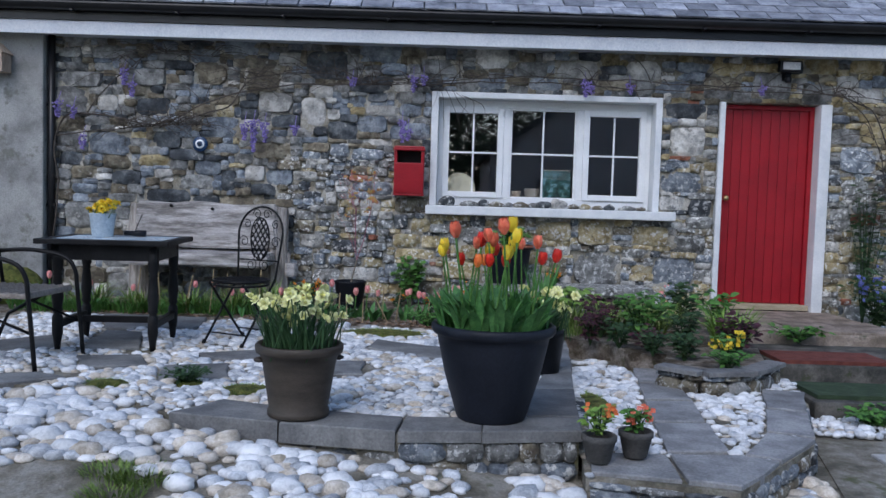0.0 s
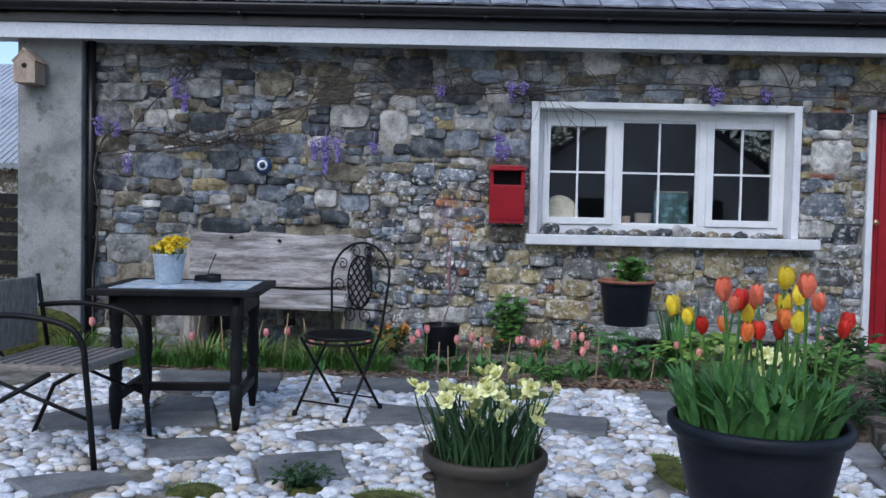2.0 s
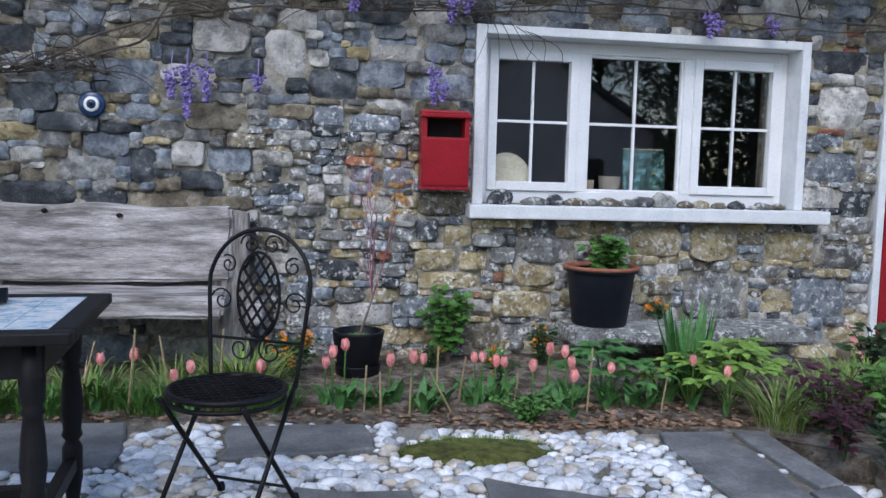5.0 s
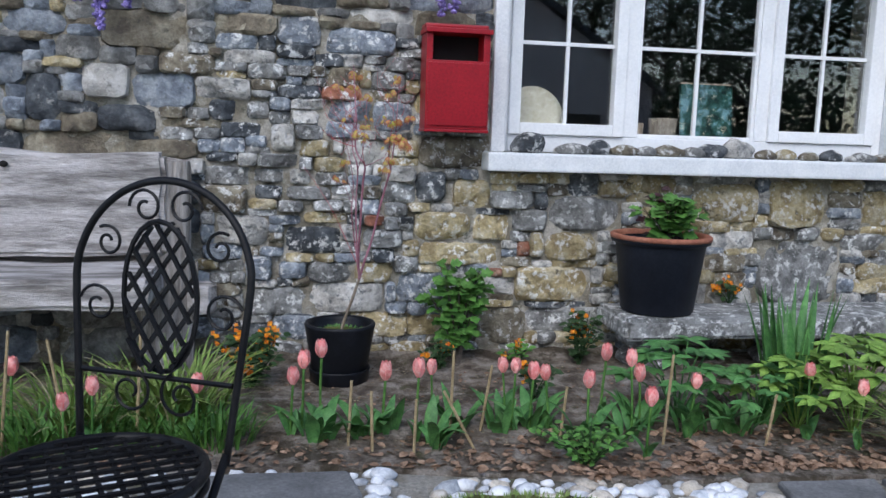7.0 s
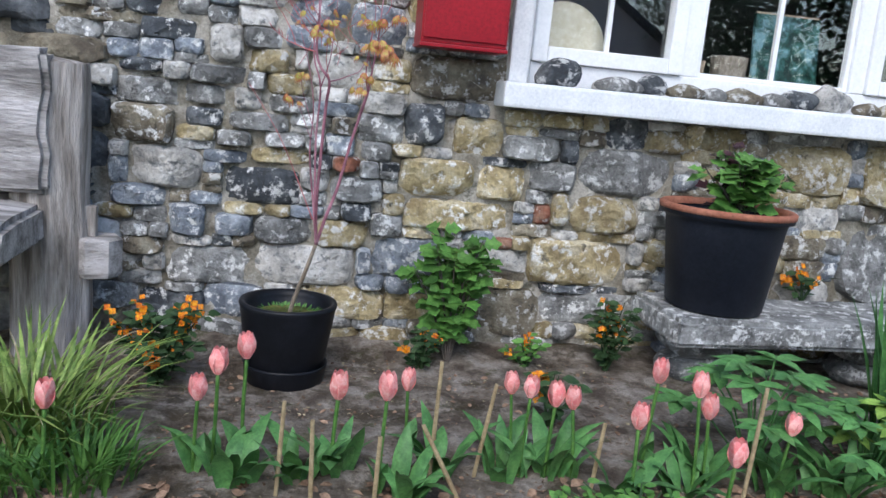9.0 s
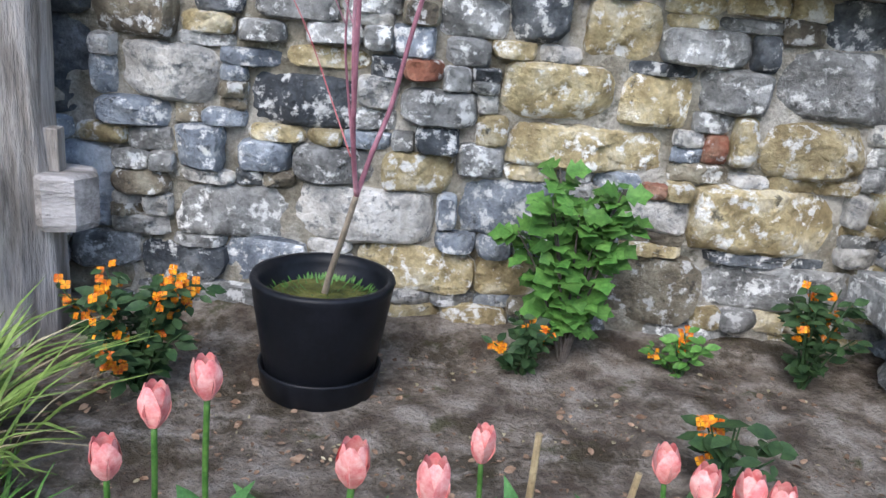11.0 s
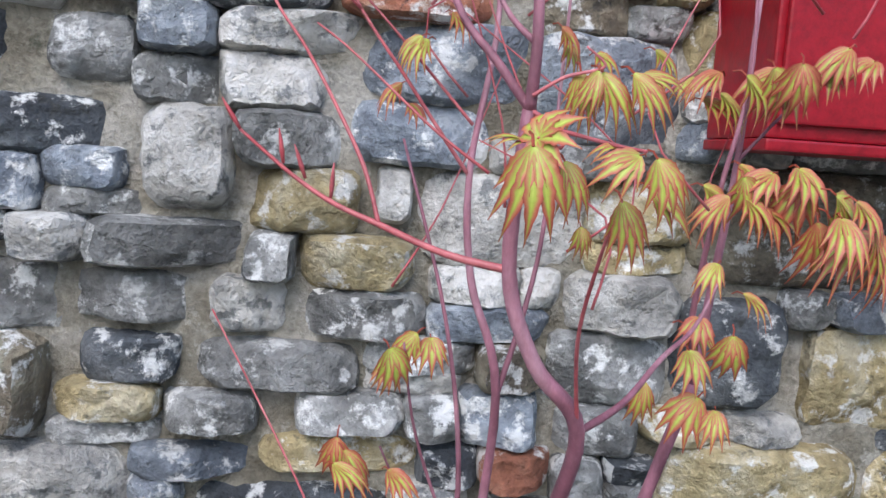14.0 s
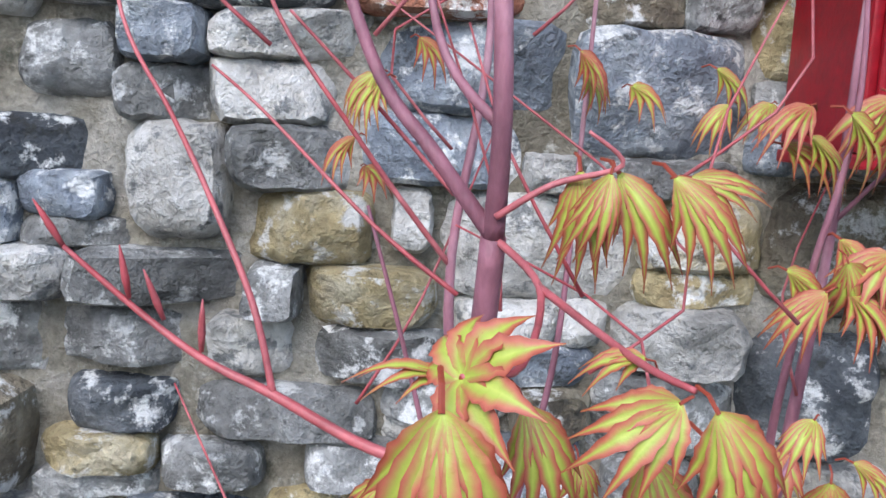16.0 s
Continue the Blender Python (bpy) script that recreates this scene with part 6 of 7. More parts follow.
tagged(link("leaf_litter", bm, [dead_leaf, straw]), "scattered brown dead leaves on the soil", "leaf litter", kind="stuff")


def moss_cushion(x, y, rx, ry, z, label, m, m2, h=0.03):
    t = thing("moss", label, "moss", (x, y, z))
    bm = bmesh.new()
    for k in range(int(900 * rx * ry * 12) + 60):
        a, r = prng.uniform(0, 6.283), math.sqrt(prng.random())
        px_, py_ = rx * r * math.cos(a), ry * r * math.sin(a)
        hh = h * (1 - 0.7 * r * r) * prng.uniform(0.6, 1.2)
        blade(bm, (px_, py_, -0.01), a, hh + 0.015, 0.006, 0.4, 0.3, 2)
    tagged(part("moss_growth", bm, m, t), kind="stuff")
    bm = bmesh.new()
    ellipsoid(bm, (0, 0, -0.01), (rx, ry, h), 14, 7, jitter=0.1, rng=prng)
    part("cushion", bm, m2, t)


moss_cushion(-0.89, 7.97, 0.115, 0.115, 0.232, "bright green moss topping the earth in the black pot", fresh_green, moss_mat, 0.016)
for x, y, rx, ry in MOSS:
    moss_cushion(x, y, rx, ry, -0.005 if x < 0.8 else -0.128, "cushion of yellow-green moss among the pebbles", grass_green, moss_mat, 0.035)
bush("heather", "dark low heather cushion among the pebbles", (-1.42, 4.60, 0.0), (0.16, 0.11, 0.05), 260, 0.03, dark_green, 26, cat="plant", shape=0.3)
bush("heather", "green low thyme cushion at the bed edge", (-0.10, 6.95, 0.0), (0.2, 0.12, 0.07), 240, 0.03, fresh_green, 26, cat="plant", shape=0.3)
for x, y in ((-1.22, 3.40), (-1.36, 3.42), (-1.3, 3.25), (-2.1, 3.5)):
    strap_clump("grass_clump", "short green lawn grass beside the pebbles", (x, y, ground_z(x, y)), 240, 0.13, 0.06, 0.006, grass_green, (0.2, 0.8))

# beds beside the steps
for x, y, r, n, lf, m, lab, f in (
        (1.30, 6.65, (0.2, 0.18, 0.17), 160, 0.06, purple_leaf, "dark purple-leaved shrub beside the terrace", None),
        (1.60, 6.55, (0.28, 0.2, 0.2), 220, 0.075, fresh_green, "fresh green perennial in the raised bed", None),
        (1.72, 5.75, (0.16, 0.14, 0.10), 130, 0.05, dark_green, "dark green cushion plant in the raised bed", None),
        (2.02, 5.72, (0.15, 0.13, 0.11), 120, 0.05, fresh_green, "small yellow flowered plant in the raised bed", (petal_yellow, 9, 0.016)),
        (2.22, 6.1, (0.18, 0.16, 0.15), 140, 0.07, purple_leaf, "dark heuchera in the raised bed", None),
        (1.85, 6.2, (0.2, 0.16, 0.16), 160, 0.06, dark_green, "dark green perennial in the raised bed", None),
        (2.35, 6.9, (0.2, 0.2, 0.2), 150, 0.08, fresh_green, "fresh green leaves beside the steps", None),
        (2.2, 7.5, (0.25, 0.25, 0.2), 170, 0.08, dark_green, "dark green perennial under the window", (petal_pink, 3, 0.014)),
        (1.55, 6.1, (0.12, 0.1, 0.1), 100, 0.05, purple_leaf, "dark purple cushion plant in the raised bed", None),
        (1.16, 6.33, (0.16, 0.12, 0.14), 150, 0.05, purple_leaf, "dark purple foliage spilling over the bed edge", None),
        (1.36, 6.22, (0.16, 0.12, 0.12), 150, 0.05, dark_green, "dark green foliage spilling over the bed edge", None),
        (1.55, 5.95, (0.14, 0.10, 0.10), 130, 0.045, dark_green, "dark green cushion beside the path slabs", None),
        (1.95, 5.5, (0.16, 0.1, 0.07), 130, 0.045, fresh_green, "low green cushion behind the stone edging", None),
        (2.95, 6.75, (0.3, 0.12, 0.07), 120, 0.07, fresh_green, "green leaves growing over the step edge", None),
        (2.75, 5.15, (0.35, 0.12, 0.07), 160, 0.06, fresh_green, "low green plants at the foot of the steps", None),
        (0.745, 3.74, (0.09, 0.08, 0.08), 110, 0.04, lime_green, "small orange polyanthus in a clay pot", (petal_orange, 4, 0.015)),
        (0.935, 3.83, (0.08, 0.07, 0.07), 90, 0.04, fresh_green, "small orange-red polyanthus in a clay pot", (petal_coral, 4, 0.015))):
    z = 0.0 if y > 5.3 else (0.005 if y < 4 else -0.28)
    bush("flowering_plant" if f else "leafy_plant", lab, (x, y, z), r, n, lf, m, 14, False, f, "plant", shape=0.4)
strap_clump("grass_clump", "green and cream striped grass in the raised bed", (2.28, 6.45, 0.0), 150, 0.13, 0.34, 0.014, lime_green, (0.2, 0.8), extra=(straw, 20))
strap_clump("grass_clump", "arching straw-coloured grass beside the terrace", (1.12, 6.75, 0.0), 90, 0.12, 0.36, 0.01, grass_green, (0.4, 1.0), extra=(straw, 26))

# climber and shrubs beyond the door
for x, y, z, r, n, m, lab, f in ((4.12, 7.75, -0.05, (0.32, 0.3, 0.3), 420, dark_green, "dark green shrub with blue flowers beyond the door", (petal_blue, 14, 0.02)), (4.35, 7.2, -0.28, (0.42, 0.4, 0.45), 420, fresh_green, "mid green shrub beyond the door", None), (4.05, 6.75, -0.28, (0.28, 0.3, 0.26), 300, fresh_green, "low green shrub beside the steps", None), (4.2, 8.18, -0.05, (0.25, 0.12, 0.8), 260, dark_green, "leafy climber against the stone wall", None)):
    bush("shrub", lab, (x, y, z), r, n, 0.07, m, 22, False, f, shape=0.45)

# ---- wisteria on the wall ----
wis = thing("wisteria", "bare twisting wisteria stems with purple flower tassels", "climber", (-3.9, 8.28, 0.0))
O = Vector((-3.9, 8.28, 0))


def vine(pts, r, rng, n=7, wob=0.03):
    P = spline([Vector(p) - O for p in pts], n)
    for i, p in enumerate(P):
        P[i] = p + noise.noise_vector(p * 4 + Vector((rng, 0, 0))) * wob
        P[i].y = min(P[i].y, 0.03)
    part("stem", tube(bmesh.new(), P, taper(r, r * 0.4, len(P)), 6), bark, wis, smooth=True)
    return P


main = [
    [(-3.93, 8.28, 0), (-3.9, 8.28, 0.9), (-3.88, 8.28, 1.7), (-3.6, 8.28, 1.85), (-2.9, 8.28, 1.75), (-2.3, 8.28, 2.0), (-1.5, 8.28, 2.18), (-0.4, 8.27, 2.22), (0.6, 8.27, 2.27), (1.6, 8.27, 2.25), (2.6, 8.27, 2.24), (3.6, 8.27, 2.25), (4.3, 8.27, 2.2)],
    [(4.5, 8.2, 0), (4.45, 8.25, 1.0), (4.3, 8.27, 2.0), (3.6, 8.27, 2.27), (2.4, 8.27, 2.30), (1.0, 8.27, 2.33), (-0.2, 8.27, 2.25), (-1.2, 8.28, 2.2)],
    [(-2.6, 8.28, 1.80), (-2.2, 8.28, 1.95), (-1.9, 8.28, 2.25), (-1.2, 8.28, 2.3), (-0.6, 8.28, 2.2)],
    [(-3.6, 8.28, 1.85), (-3.3, 8.28, 2.2), (-2.9, 8.28, 2.45), (-2.2, 8.28, 2.42)],
    [(-3.88, 8.28, 1.6), (-3.3, 8.28, 1.7), (-2.7, 8.28, 1.75), (-2.3, 8.28, 1.72)],
    [(3.9, 8.25, 2.25), (4.2, 8.2, 1.9), (4.35, 8.1, 1.2), (4.5, 8.0, 0.7)],
]
paths = [vine(p, 0.010 - 0.0008 * k, k * 3.1) for k, p in enumerate(main)]
for k in range(320):
    P = prng.choice(paths)
    i = prng.randrange(8, len(P) - 2)
    b = P[i] + O
    a = prng.uniform(-0.6, 3.7)
    L = prng.uniform(0.15, 0.55)
    e = b + Vector((math.cos(a) * L, prng.uniform(-0.10, 0.0), math.sin(a) * L * 0.6 - 0.05))
    if e.z > 2.55 or (-0.1 < e.x < 2.1 and e.z < 2.1) or (2.75 < e.x < 3.8 and e.z < 2.2):
        continue
    vine([b, b.lerp(e, 0.5) + Vector((0, -0.03, 0.05)), e], prng.uniform(0.003, 0.006), k, 4, 0.04)
for k in range(7):
    b = Vector((-0.12 + 0.05 * k, 8.26, 2.23 - 0.02 * k))
    vine([b, b + Vector((0.03 * k, -0.05, -0.12)), b + Vector((-0.06 + 0.11 * (k % 4), -0.07, -0.32 - 0.08 * (k % 3)))], 0.003, 50 + k, 4, 0.03)
for x, z, L in ((-1.91, 1.82, 0.32), (-1.80, 1.80, 0.2), (-2.0, 1.80, 0.18), (-3.85, 1.95, 0.16), (-3.70, 1.90, 0.12), (-3.60, 1.62, 0.14), (-3.20, 2.28, 0.16), (-3.12, 2.15, 0.15), (-0.44, 1.86, 0.22), (-0.38, 1.78, 0.12), (-0.34, 2.30, 0.16), (1.36, 2.30, 0.16), (1.42, 2.26, 0.1), (-0.94, 2.26, 0.10), (-0.24, 2.30, 0.1), (-1.5, 1.78, 0.1), (1.8, 2.28, 0.1), (3.1, 2.3, 0.1)):
    bm = bmesh.new()
    for k in range(int(L * 330)):
        s = prng.random()
        r = 0.055 * (1 - 0.75 * s) * math.sqrt(prng.random())
        a = prng.uniform(0, 6.283)
        ellipsoid(bm, (x + 3.9 + r * math.cos(a), -0.07 + r * math.sin(a), z - L * s), (0.012, 0.009, 0.010), 5, 3)
    tube(bm, [(x + 3.9, -0.07, z - L), (x + 3.9, -0.06, z), (x + 3.9, -0.0, z + 0.1)], 0.003, 4)
    part("flower_tassel", bm, petal_violet, wis, "hanging purple flower tassel")

# ---- the young maple ----
maple_bark = material("pink_maple_bark", ((0.20, 0.075, 0.10), (0.34, 0.14, 0.18), (0.46, 0.25, 0.29)), 18, 0.5, 0.25, 90, stretch=(1, 1, 0.4))
maple_twig = material("red_maple_twig", ((0.38, 0.06, 0.07), (0.50, 0.15, 0.16)), 18, 0.4, 0.1, 90)
maple_foot = material("grey_maple_trunk", ((0.24, 0.19, 0.14), (0.36, 0.30, 0.23)), 12, 0.8, 0.4, 90, stretch=(1, 1, 0.4))
maple_leaf = bpy.data.materials.new("maple_leaf_green_edged_red")
maple_leaf.use_nodes = True
nt = maple_leaf.node_tree
uvn = nt.nodes.new("ShaderNodeUVMap")
uvn.uv_map = "rib"
sep = nt.nodes.new("ShaderNodeSeparateXYZ")
nz = nt.nodes.new("ShaderNodeTexNoise")
nz.inputs["Scale"].default_value, nz.inputs["Detail"].default_value = 420, 4
ad = nt.nodes.new("ShaderNodeMath")
ad.operation = "MULTIPLY_ADD"
ad.inputs[1].default_value = 0.30
rampn = nt.nodes.new("ShaderNodeValToRGB")
els = rampn.color_ramp.elements
els[0].position, els[0].color = 0.10, (0.50, 0.56, 0.10, 1)
els[1].position, els[1].color = 1.0, (0.30, 0.05, 0.025, 1)
for p_, c_ in ((0.36, (0.36, 0.43, 0.06, 1)), (0.58, (0.42, 0.22, 0.07, 1)), (0.76, (0.46, 0.12, 0.07, 1))):
    e_ = els.new(p_)
    e_.color = c_
geo_ = nt.nodes.new("ShaderNodeNewGeometry")
nt.links.new(geo_.outputs["Position"], nz.inputs["Vector"])
nt.links.new(uvn.outputs[0], sep.inputs[0])
nt.links.new(nz.outputs[0], ad.inputs[0])
nt.links.new(sep.outputs[0], ad.inputs[2])
sb = nt.nodes.new("ShaderNodeMath")
sb.operation = "SUBTRACT"
sb.inputs[1].default_value = 0.15
nt.links.new(ad.outputs[0], sb.inputs[0])
nt.links.new(sb.outputs[0], rampn.inputs[0])
pb = nt.nodes["Principled BSDF"]
nt.links.new(rampn.outputs[0], pb.inputs["Base Color"])
pb.inputs["Roughness"].default_value = 0.5
bpn = nt.nodes.new("ShaderNodeBump")
bpn.inputs["Strength"].default_value, bpn.inputs["Distance"].default_value = 0.35, 0.001
nt.links.new(nz.outputs[0], bpn.inputs["Height"])
nt.links.new(bpn.outputs[0], pb.inputs["Normal"])

MB = Vector((-0.89, 7.97, 0.22))
maple = thing("maple_tree", "young red-stemmed Japanese maple with unfolding leaves", "tree", tuple(MB))


def limb(name, pts, r0, r1, m=maple_bark, n=6, sides=9):
    P = [p - MB for p in spline(pts, n)]
    k = 0.82 if name == "twig" else 0.60
    part(name, tube(bmesh.new(), P, [r * k * (1 + 0.07 * noise.noise(p * 60)) for r, p in zip(taper(r0, r1, len(P)), P)], sides), m, maple, smooth=True)


F0 = (-0.820, 7.845, 0.485)
limb("trunk", [(-0.895, 7.975, 0.18), (-0.875, 7.94, 0.28), (-0.845, 7.885, 0.39), F0], 0.0125, 0.0095, maple_foot)
KNEE, BUDJ, UPF = (-0.818, 7.682, 0.970), (-0.857, 7.672, 1.045), (-0.857, 7.652, 1.113)
limb("branch", [F0, (-0.828, 7.80, 0.60), (-0.826, 7.75, 0.75), (-0.822, 7.71, 0.90), KNEE, (-0.842, 7.675, 1.003), BUDJ, UPF], 0.0085, 0.0052)
limb("branch", [UPF, (-0.857, 7.648, 1.15), (-0.862, 7.66, 1.24), (-0.868, 7.70, 1.36)], 0.0046, 0.0020)
limb("branch", [UPF, (-0.871, 7.655, 1.131), (-0.888, 7.665, 1.155), (-0.91, 7.69, 1.22), (-0.93, 7.72, 1.30)], 0.0036, 0.0015)
limb("branch", [(-0.857, 7.648, 1.138), (-0.872, 7.66, 1.16), (-0.88, 7.68, 1.22)], 0.0024, 0.0012)
limb("branch", [F0, (-0.832, 7.84, 0.62), (-0.84, 7.83, 0.80), (-0.837, 7.80, 0.95), (-0.857, 7.80, 1.02), (-0.862, 7.80, 1.085), (-0.85, 7.81, 1.18), (-0.86, 7.83, 1.30)], 0.0065, 0.0022)
limb("branch", [(-0.837, 7.80, 0.95), (-0.822, 7.81, 1.0), (-0.812, 7.82, 1.05), (-0.806, 7.83, 1.14), (-0.80, 7.84, 1.26)], 0.0034, 0.0014)
limb("branch", [F0, (-0.835, 7.845, 0.60), (-0.855, 7.85, 0.76), (-0.852, 7.83, 0.88), (-0.868, 7.82, 0.99), (-0.90, 7.84, 1.10)], 0.0055, 0.0014)
RF = (-0.697, 7.846, 0.950)
limb("branch", [F0, (-0.795, 7.855, 0.57), (-0.765, 7.87, 0.66), (-0.735, 7.86, 0.80), RF], 0.0088, 0.0072)
limb("branch", [RF, (-0.688, 7.85, 1.02), (-0.678, 7.855, 1.10), (-0.672, 7.86, 1.20), (-0.66, 7.87, 1.34)], 0.0058, 0.0018)
limb("branch", [RF, (-0.708, 7.83, 1.0), (-0.705, 7.815, 1.08), (-0.695, 7.81, 1.16), (-0.70, 7.82, 1.28)], 0.0042, 0.0014)
limb("branch", [(-0.678, 7.855, 1.10), (-0.65, 7.84, 1.14), (-0.62, 7.84, 1.165)], 0.0022, 0.001)
limb("branch", [KNEE, (-0.79, 7.705, 0.978), (-0.76, 7.74, 0.992), (-0.733, 7.765, 1.005), (-0.72, 7.77, 1.03)], 0.0034, 0.0016)
BF = (-0.914, 7.690, 1.060)
limb("twig", [BUDJ, (-0.885, 7.678, 1.050), BF, (-0.935, 7.695, 1.068), (-0.955, 7.70, 1.080), (-0.978, 7.703, 1.098)], 0.0024, 0.0009, maple_twig)
limb("twig", [BF, (-0.922, 7.698, 1.085), (-0.938, 7.71, 1.115), (-0.952, 7.72, 1.138), (-0.972, 7.735, 1.168), (-0.985, 7.75, 1.22)], 0.0014, 0.0007, maple_twig)
limb("twig", [(-0.862, 7.72, 1.085), (-0.89, 7.73, 1.105), (-0.93, 7.75, 1.14), (-0.95, 7.76, 1.155)], 0.0011, 0.0006, maple_twig)
limb("twig", [(-0.835, 7.845, 0.56), (-0.88, 7.88, 0.66), (-0.95, 7.95, 0.80), (-1.05, 8.04, 0.945)], 0.002, 0.0009, maple_twig)
limb("twig", [(-0.862, 7.80, 1.08), (-0.90, 7.79, 1.13), (-0.94, 7.80, 1.19), (-0.95, 7.81, 1.26)], 0.0016, 0.0007, maple_twig)
limb("twig", [(-0.862, 7.80, 1.11), (-0.90, 7.80, 1.15), (-0.93, 7.80, 1.18)], 0.0013, 0.0007, maple_twig)
limb("twig", [(-0.838, 7.81, 0.80), (-0.86, 7.80, 0.86), (-0.885, 7.785, 0.93), (-0.895, 7.78, 0.985)], 0.0018, 0.0008)
limb("twig", [(-0.855, 7.84, 0.80), (-0.88, 7.81, 0.86), (-0.905, 7.79, 0.92)], 0.0016, 0.0008)
# buds at the tip of the low twig
for c, d in (((-0.978, 7.703, 1.098), (-0.5, 0, 0.8)), ((-0.958, 7.70, 1.084), (-0.15, -0.05, 1.0)), ((-0.948, 7.70, 1.078), (-0.35, -0.1, 1.0)), ((-0.936, 7.696, 1.070), (0.05, -0.1, 1.0))):
    c, d = Vector(c), Vector(d).normalized()
    part("bud", tube(bmesh.new(), [c - MB, c + d * 0.006 - MB, c + d * 0.011 - MB, c + d * 0.016 - MB], [0.0007, 0.0012, 0.0009, 0.0002], 7), maple_twig, maple, smooth=True)


def palmate(at, d, n, L, lobes=7, spread=1.9, droop=0.5, seg=12, red=0.10):
    """A maple leaf: lobes fan from the stalk end at; d the middle lobe, n the upper face, L its length."""
    bm = bmesh.new()
    uv = bm.loops.layers.uv.new("rib")
    at, d, n = Vector(at) - MB, Vector(d).normalized(), Vector(n)
    s = d.cross(n).normalized()
    n = s.cross(d).normalized()
    for k in range(lobes):
        q = (k - (lobes - 1) / 2) / ((lobes - 1) / 2)
        a = q * spread / 2 * (1 + prng.uniform(-0.06, 0.06))
        ll = L * (1 - 0.50 * abs(q) ** 1.6) * prng.uniform(0.93, 1.05)
        dr = d * math.cos(a) + s * math.sin(a)
        sd = n.cross(dr)
        wmax = L * min(0.20, 0.335 * spread / (lobes - 1)) * (1 - 0.15 * abs(q))
        prev = None
        lift = prng.uniform(-0.03, 0.03) * L
        for i in range(seg + 1):
            t = i / seg
            w = wmax * (0.34 + 0.66 * math.sin(math.pi * t)) if t < 0.5 else wmax * (1.0 - (t - 0.5) / 0.5) ** 1.15
            w *= 1 + 0.09 * (-1) ** i * (t > 0.25)
            w = max(w, 0.00012)
            c = at + dr * ll * t - n * (droop * ll * t * t) + n * (lift * t) + n * (0.16 * ll * math.sin(math.pi * t)) + Vector((0, 0, -0.30 * abs(math.sin(a)) * ll * t * t))
            keel = -n * w * 0.26
            edge = min(1.0, 0.44 + red + 0.85 * t)
            row = [(bm.verts.new(c - sd * w), edge), (bm.verts.new(c - sd * w * 0.45 + keel * 0.5), 0.27 + red + 0.6 * t * t), (bm.verts.new(c + keel), 0.02 + red * 0.7 + 0.4 * t * t), (bm.verts.new(c + sd * w * 0.45 + keel * 0.5), 0.27 + red + 0.6 * t * t), (bm.verts.new(c + sd * w), edge)]
            if prev:
                for j in range(4):
                    f = bm.faces.new((prev[j][0], prev[j + 1][0], row[j + 1][0], row[j][0]))
                    f.smooth = True
                    for lp, val in zip(f.loops, (prev[j][1], prev[j + 1][1], row[j + 1][1], row[j][1])):
                        lp[uv].uv = (val, t)
            prev = row
    had = len(bm.faces)
    tube(bm, [at, at - d * L * 0.12 - n * L * 0.06, at - d * L * 0.16 - n * L * 0.2], [L * 0.018, L * 0.016, L * 0.016], 5)
    bm.faces.ensure_lookup_table()
    for f in bm.faces[had:]:
        for lp in f.loops:
            lp[uv].uv = (1.0, 0)
    part("leaf", bm, maple_leaf, maple)


DOWN, FACE = (0.0, -0.12, -1.0), (0.05, -1.0, 0.35)
# near leaves at eye height
palmate((-0.869, 7.576, 1.0975), (0.0, -0.05, -1), FACE, 0.0320, 7, 1.75, 0.12)
palmate((-0.866, 7.584, 1.1005), (0.75, -0.35, 0.45), (-0.15, -0.75, 0.7), 0.0175, 9, 4.6, 0.08)
palmate((-0.855, 7.592, 1.0935), (0.33, -0.05, -1), (0.2, -1, 0.3), 0.0225, 7, 1.4, 0.10)
palmate((-0.868, 7.590, 1.0985), (-1.0, -0.1, 0.05), (0, -0.4, 1), 0.0170, 5, 0.9, 0.15)
palmate((-0.832, 7.586, 1.0970), (-0.9, -0.1, -0.55), (-0.1, -1, 0.5), 0.0205, 7, 1.8, 0.10)
palmate((-0.8265, 7.584, 1.0962), (0.38, -0.05, -1), (0.1, -1, 0.35), 0.0235, 7, 1.7, 0.12)
palmate((-0.8335, 7.602, 1.0995), (-0.85, 0.0, -0.15), (0, -0.5, 0.9), 0.0145, 5, 1.1, 0.25)
palmate((-0.831, 7.604, 1.0810), (0.25, -0.05, -1), (0, -1, 0.3), 0.0270, 7, 1.4, 0.10)
palmate((-0.822, 7.602, 1.0860), (0.75, -0.05, -0.8), (0.1, -1, 0.3), 0.0240, 5, 0.8, 0.10)
palmate((-0.838, 7.630, 1.0690), (0.1, -0.05, -1), FACE, 0.0140, 7, 1.6, 0.15)
for x, d, L in ((-0.8385, (0.02, -0.1, -1), 0.028), (-0.8300, (0.55, -0.1, -0.95), 0.029), (-0.8190, (0.62, -0.1, -0.9), 0.030), (-0.8330, (-0.35, -0.1, -1), 0.022), (-0.815, (0.95, 0.0, -0.25), 0.020)):
    palmate((x, 7.645 + prng.uniform(-0.004, 0.004), 1.129), d, FACE, L, 7, 1.15, 0.14)
limb("twig", [UPF, (-0.848, 7.635, 1.105), (-0.855, 7.60, 1.098), (-0.866, 7.584, 1.1005)], 0.0012, 0.0007, maple_twig)
limb("twig", [(-0.848, 7.635, 1.105), (-0.836, 7.60, 1.100), (-0.829, 7.588, 1.0985)], 0.0011, 0.0007, maple_twig)
limb("twig", [(-0.857, 7.648, 1.118), (-0.845, 7.646, 1.126), (-0.830, 7.645, 1.131), (-0.838, 7.644, 1.138)], 0.0011, 0.0005, maple_twig)
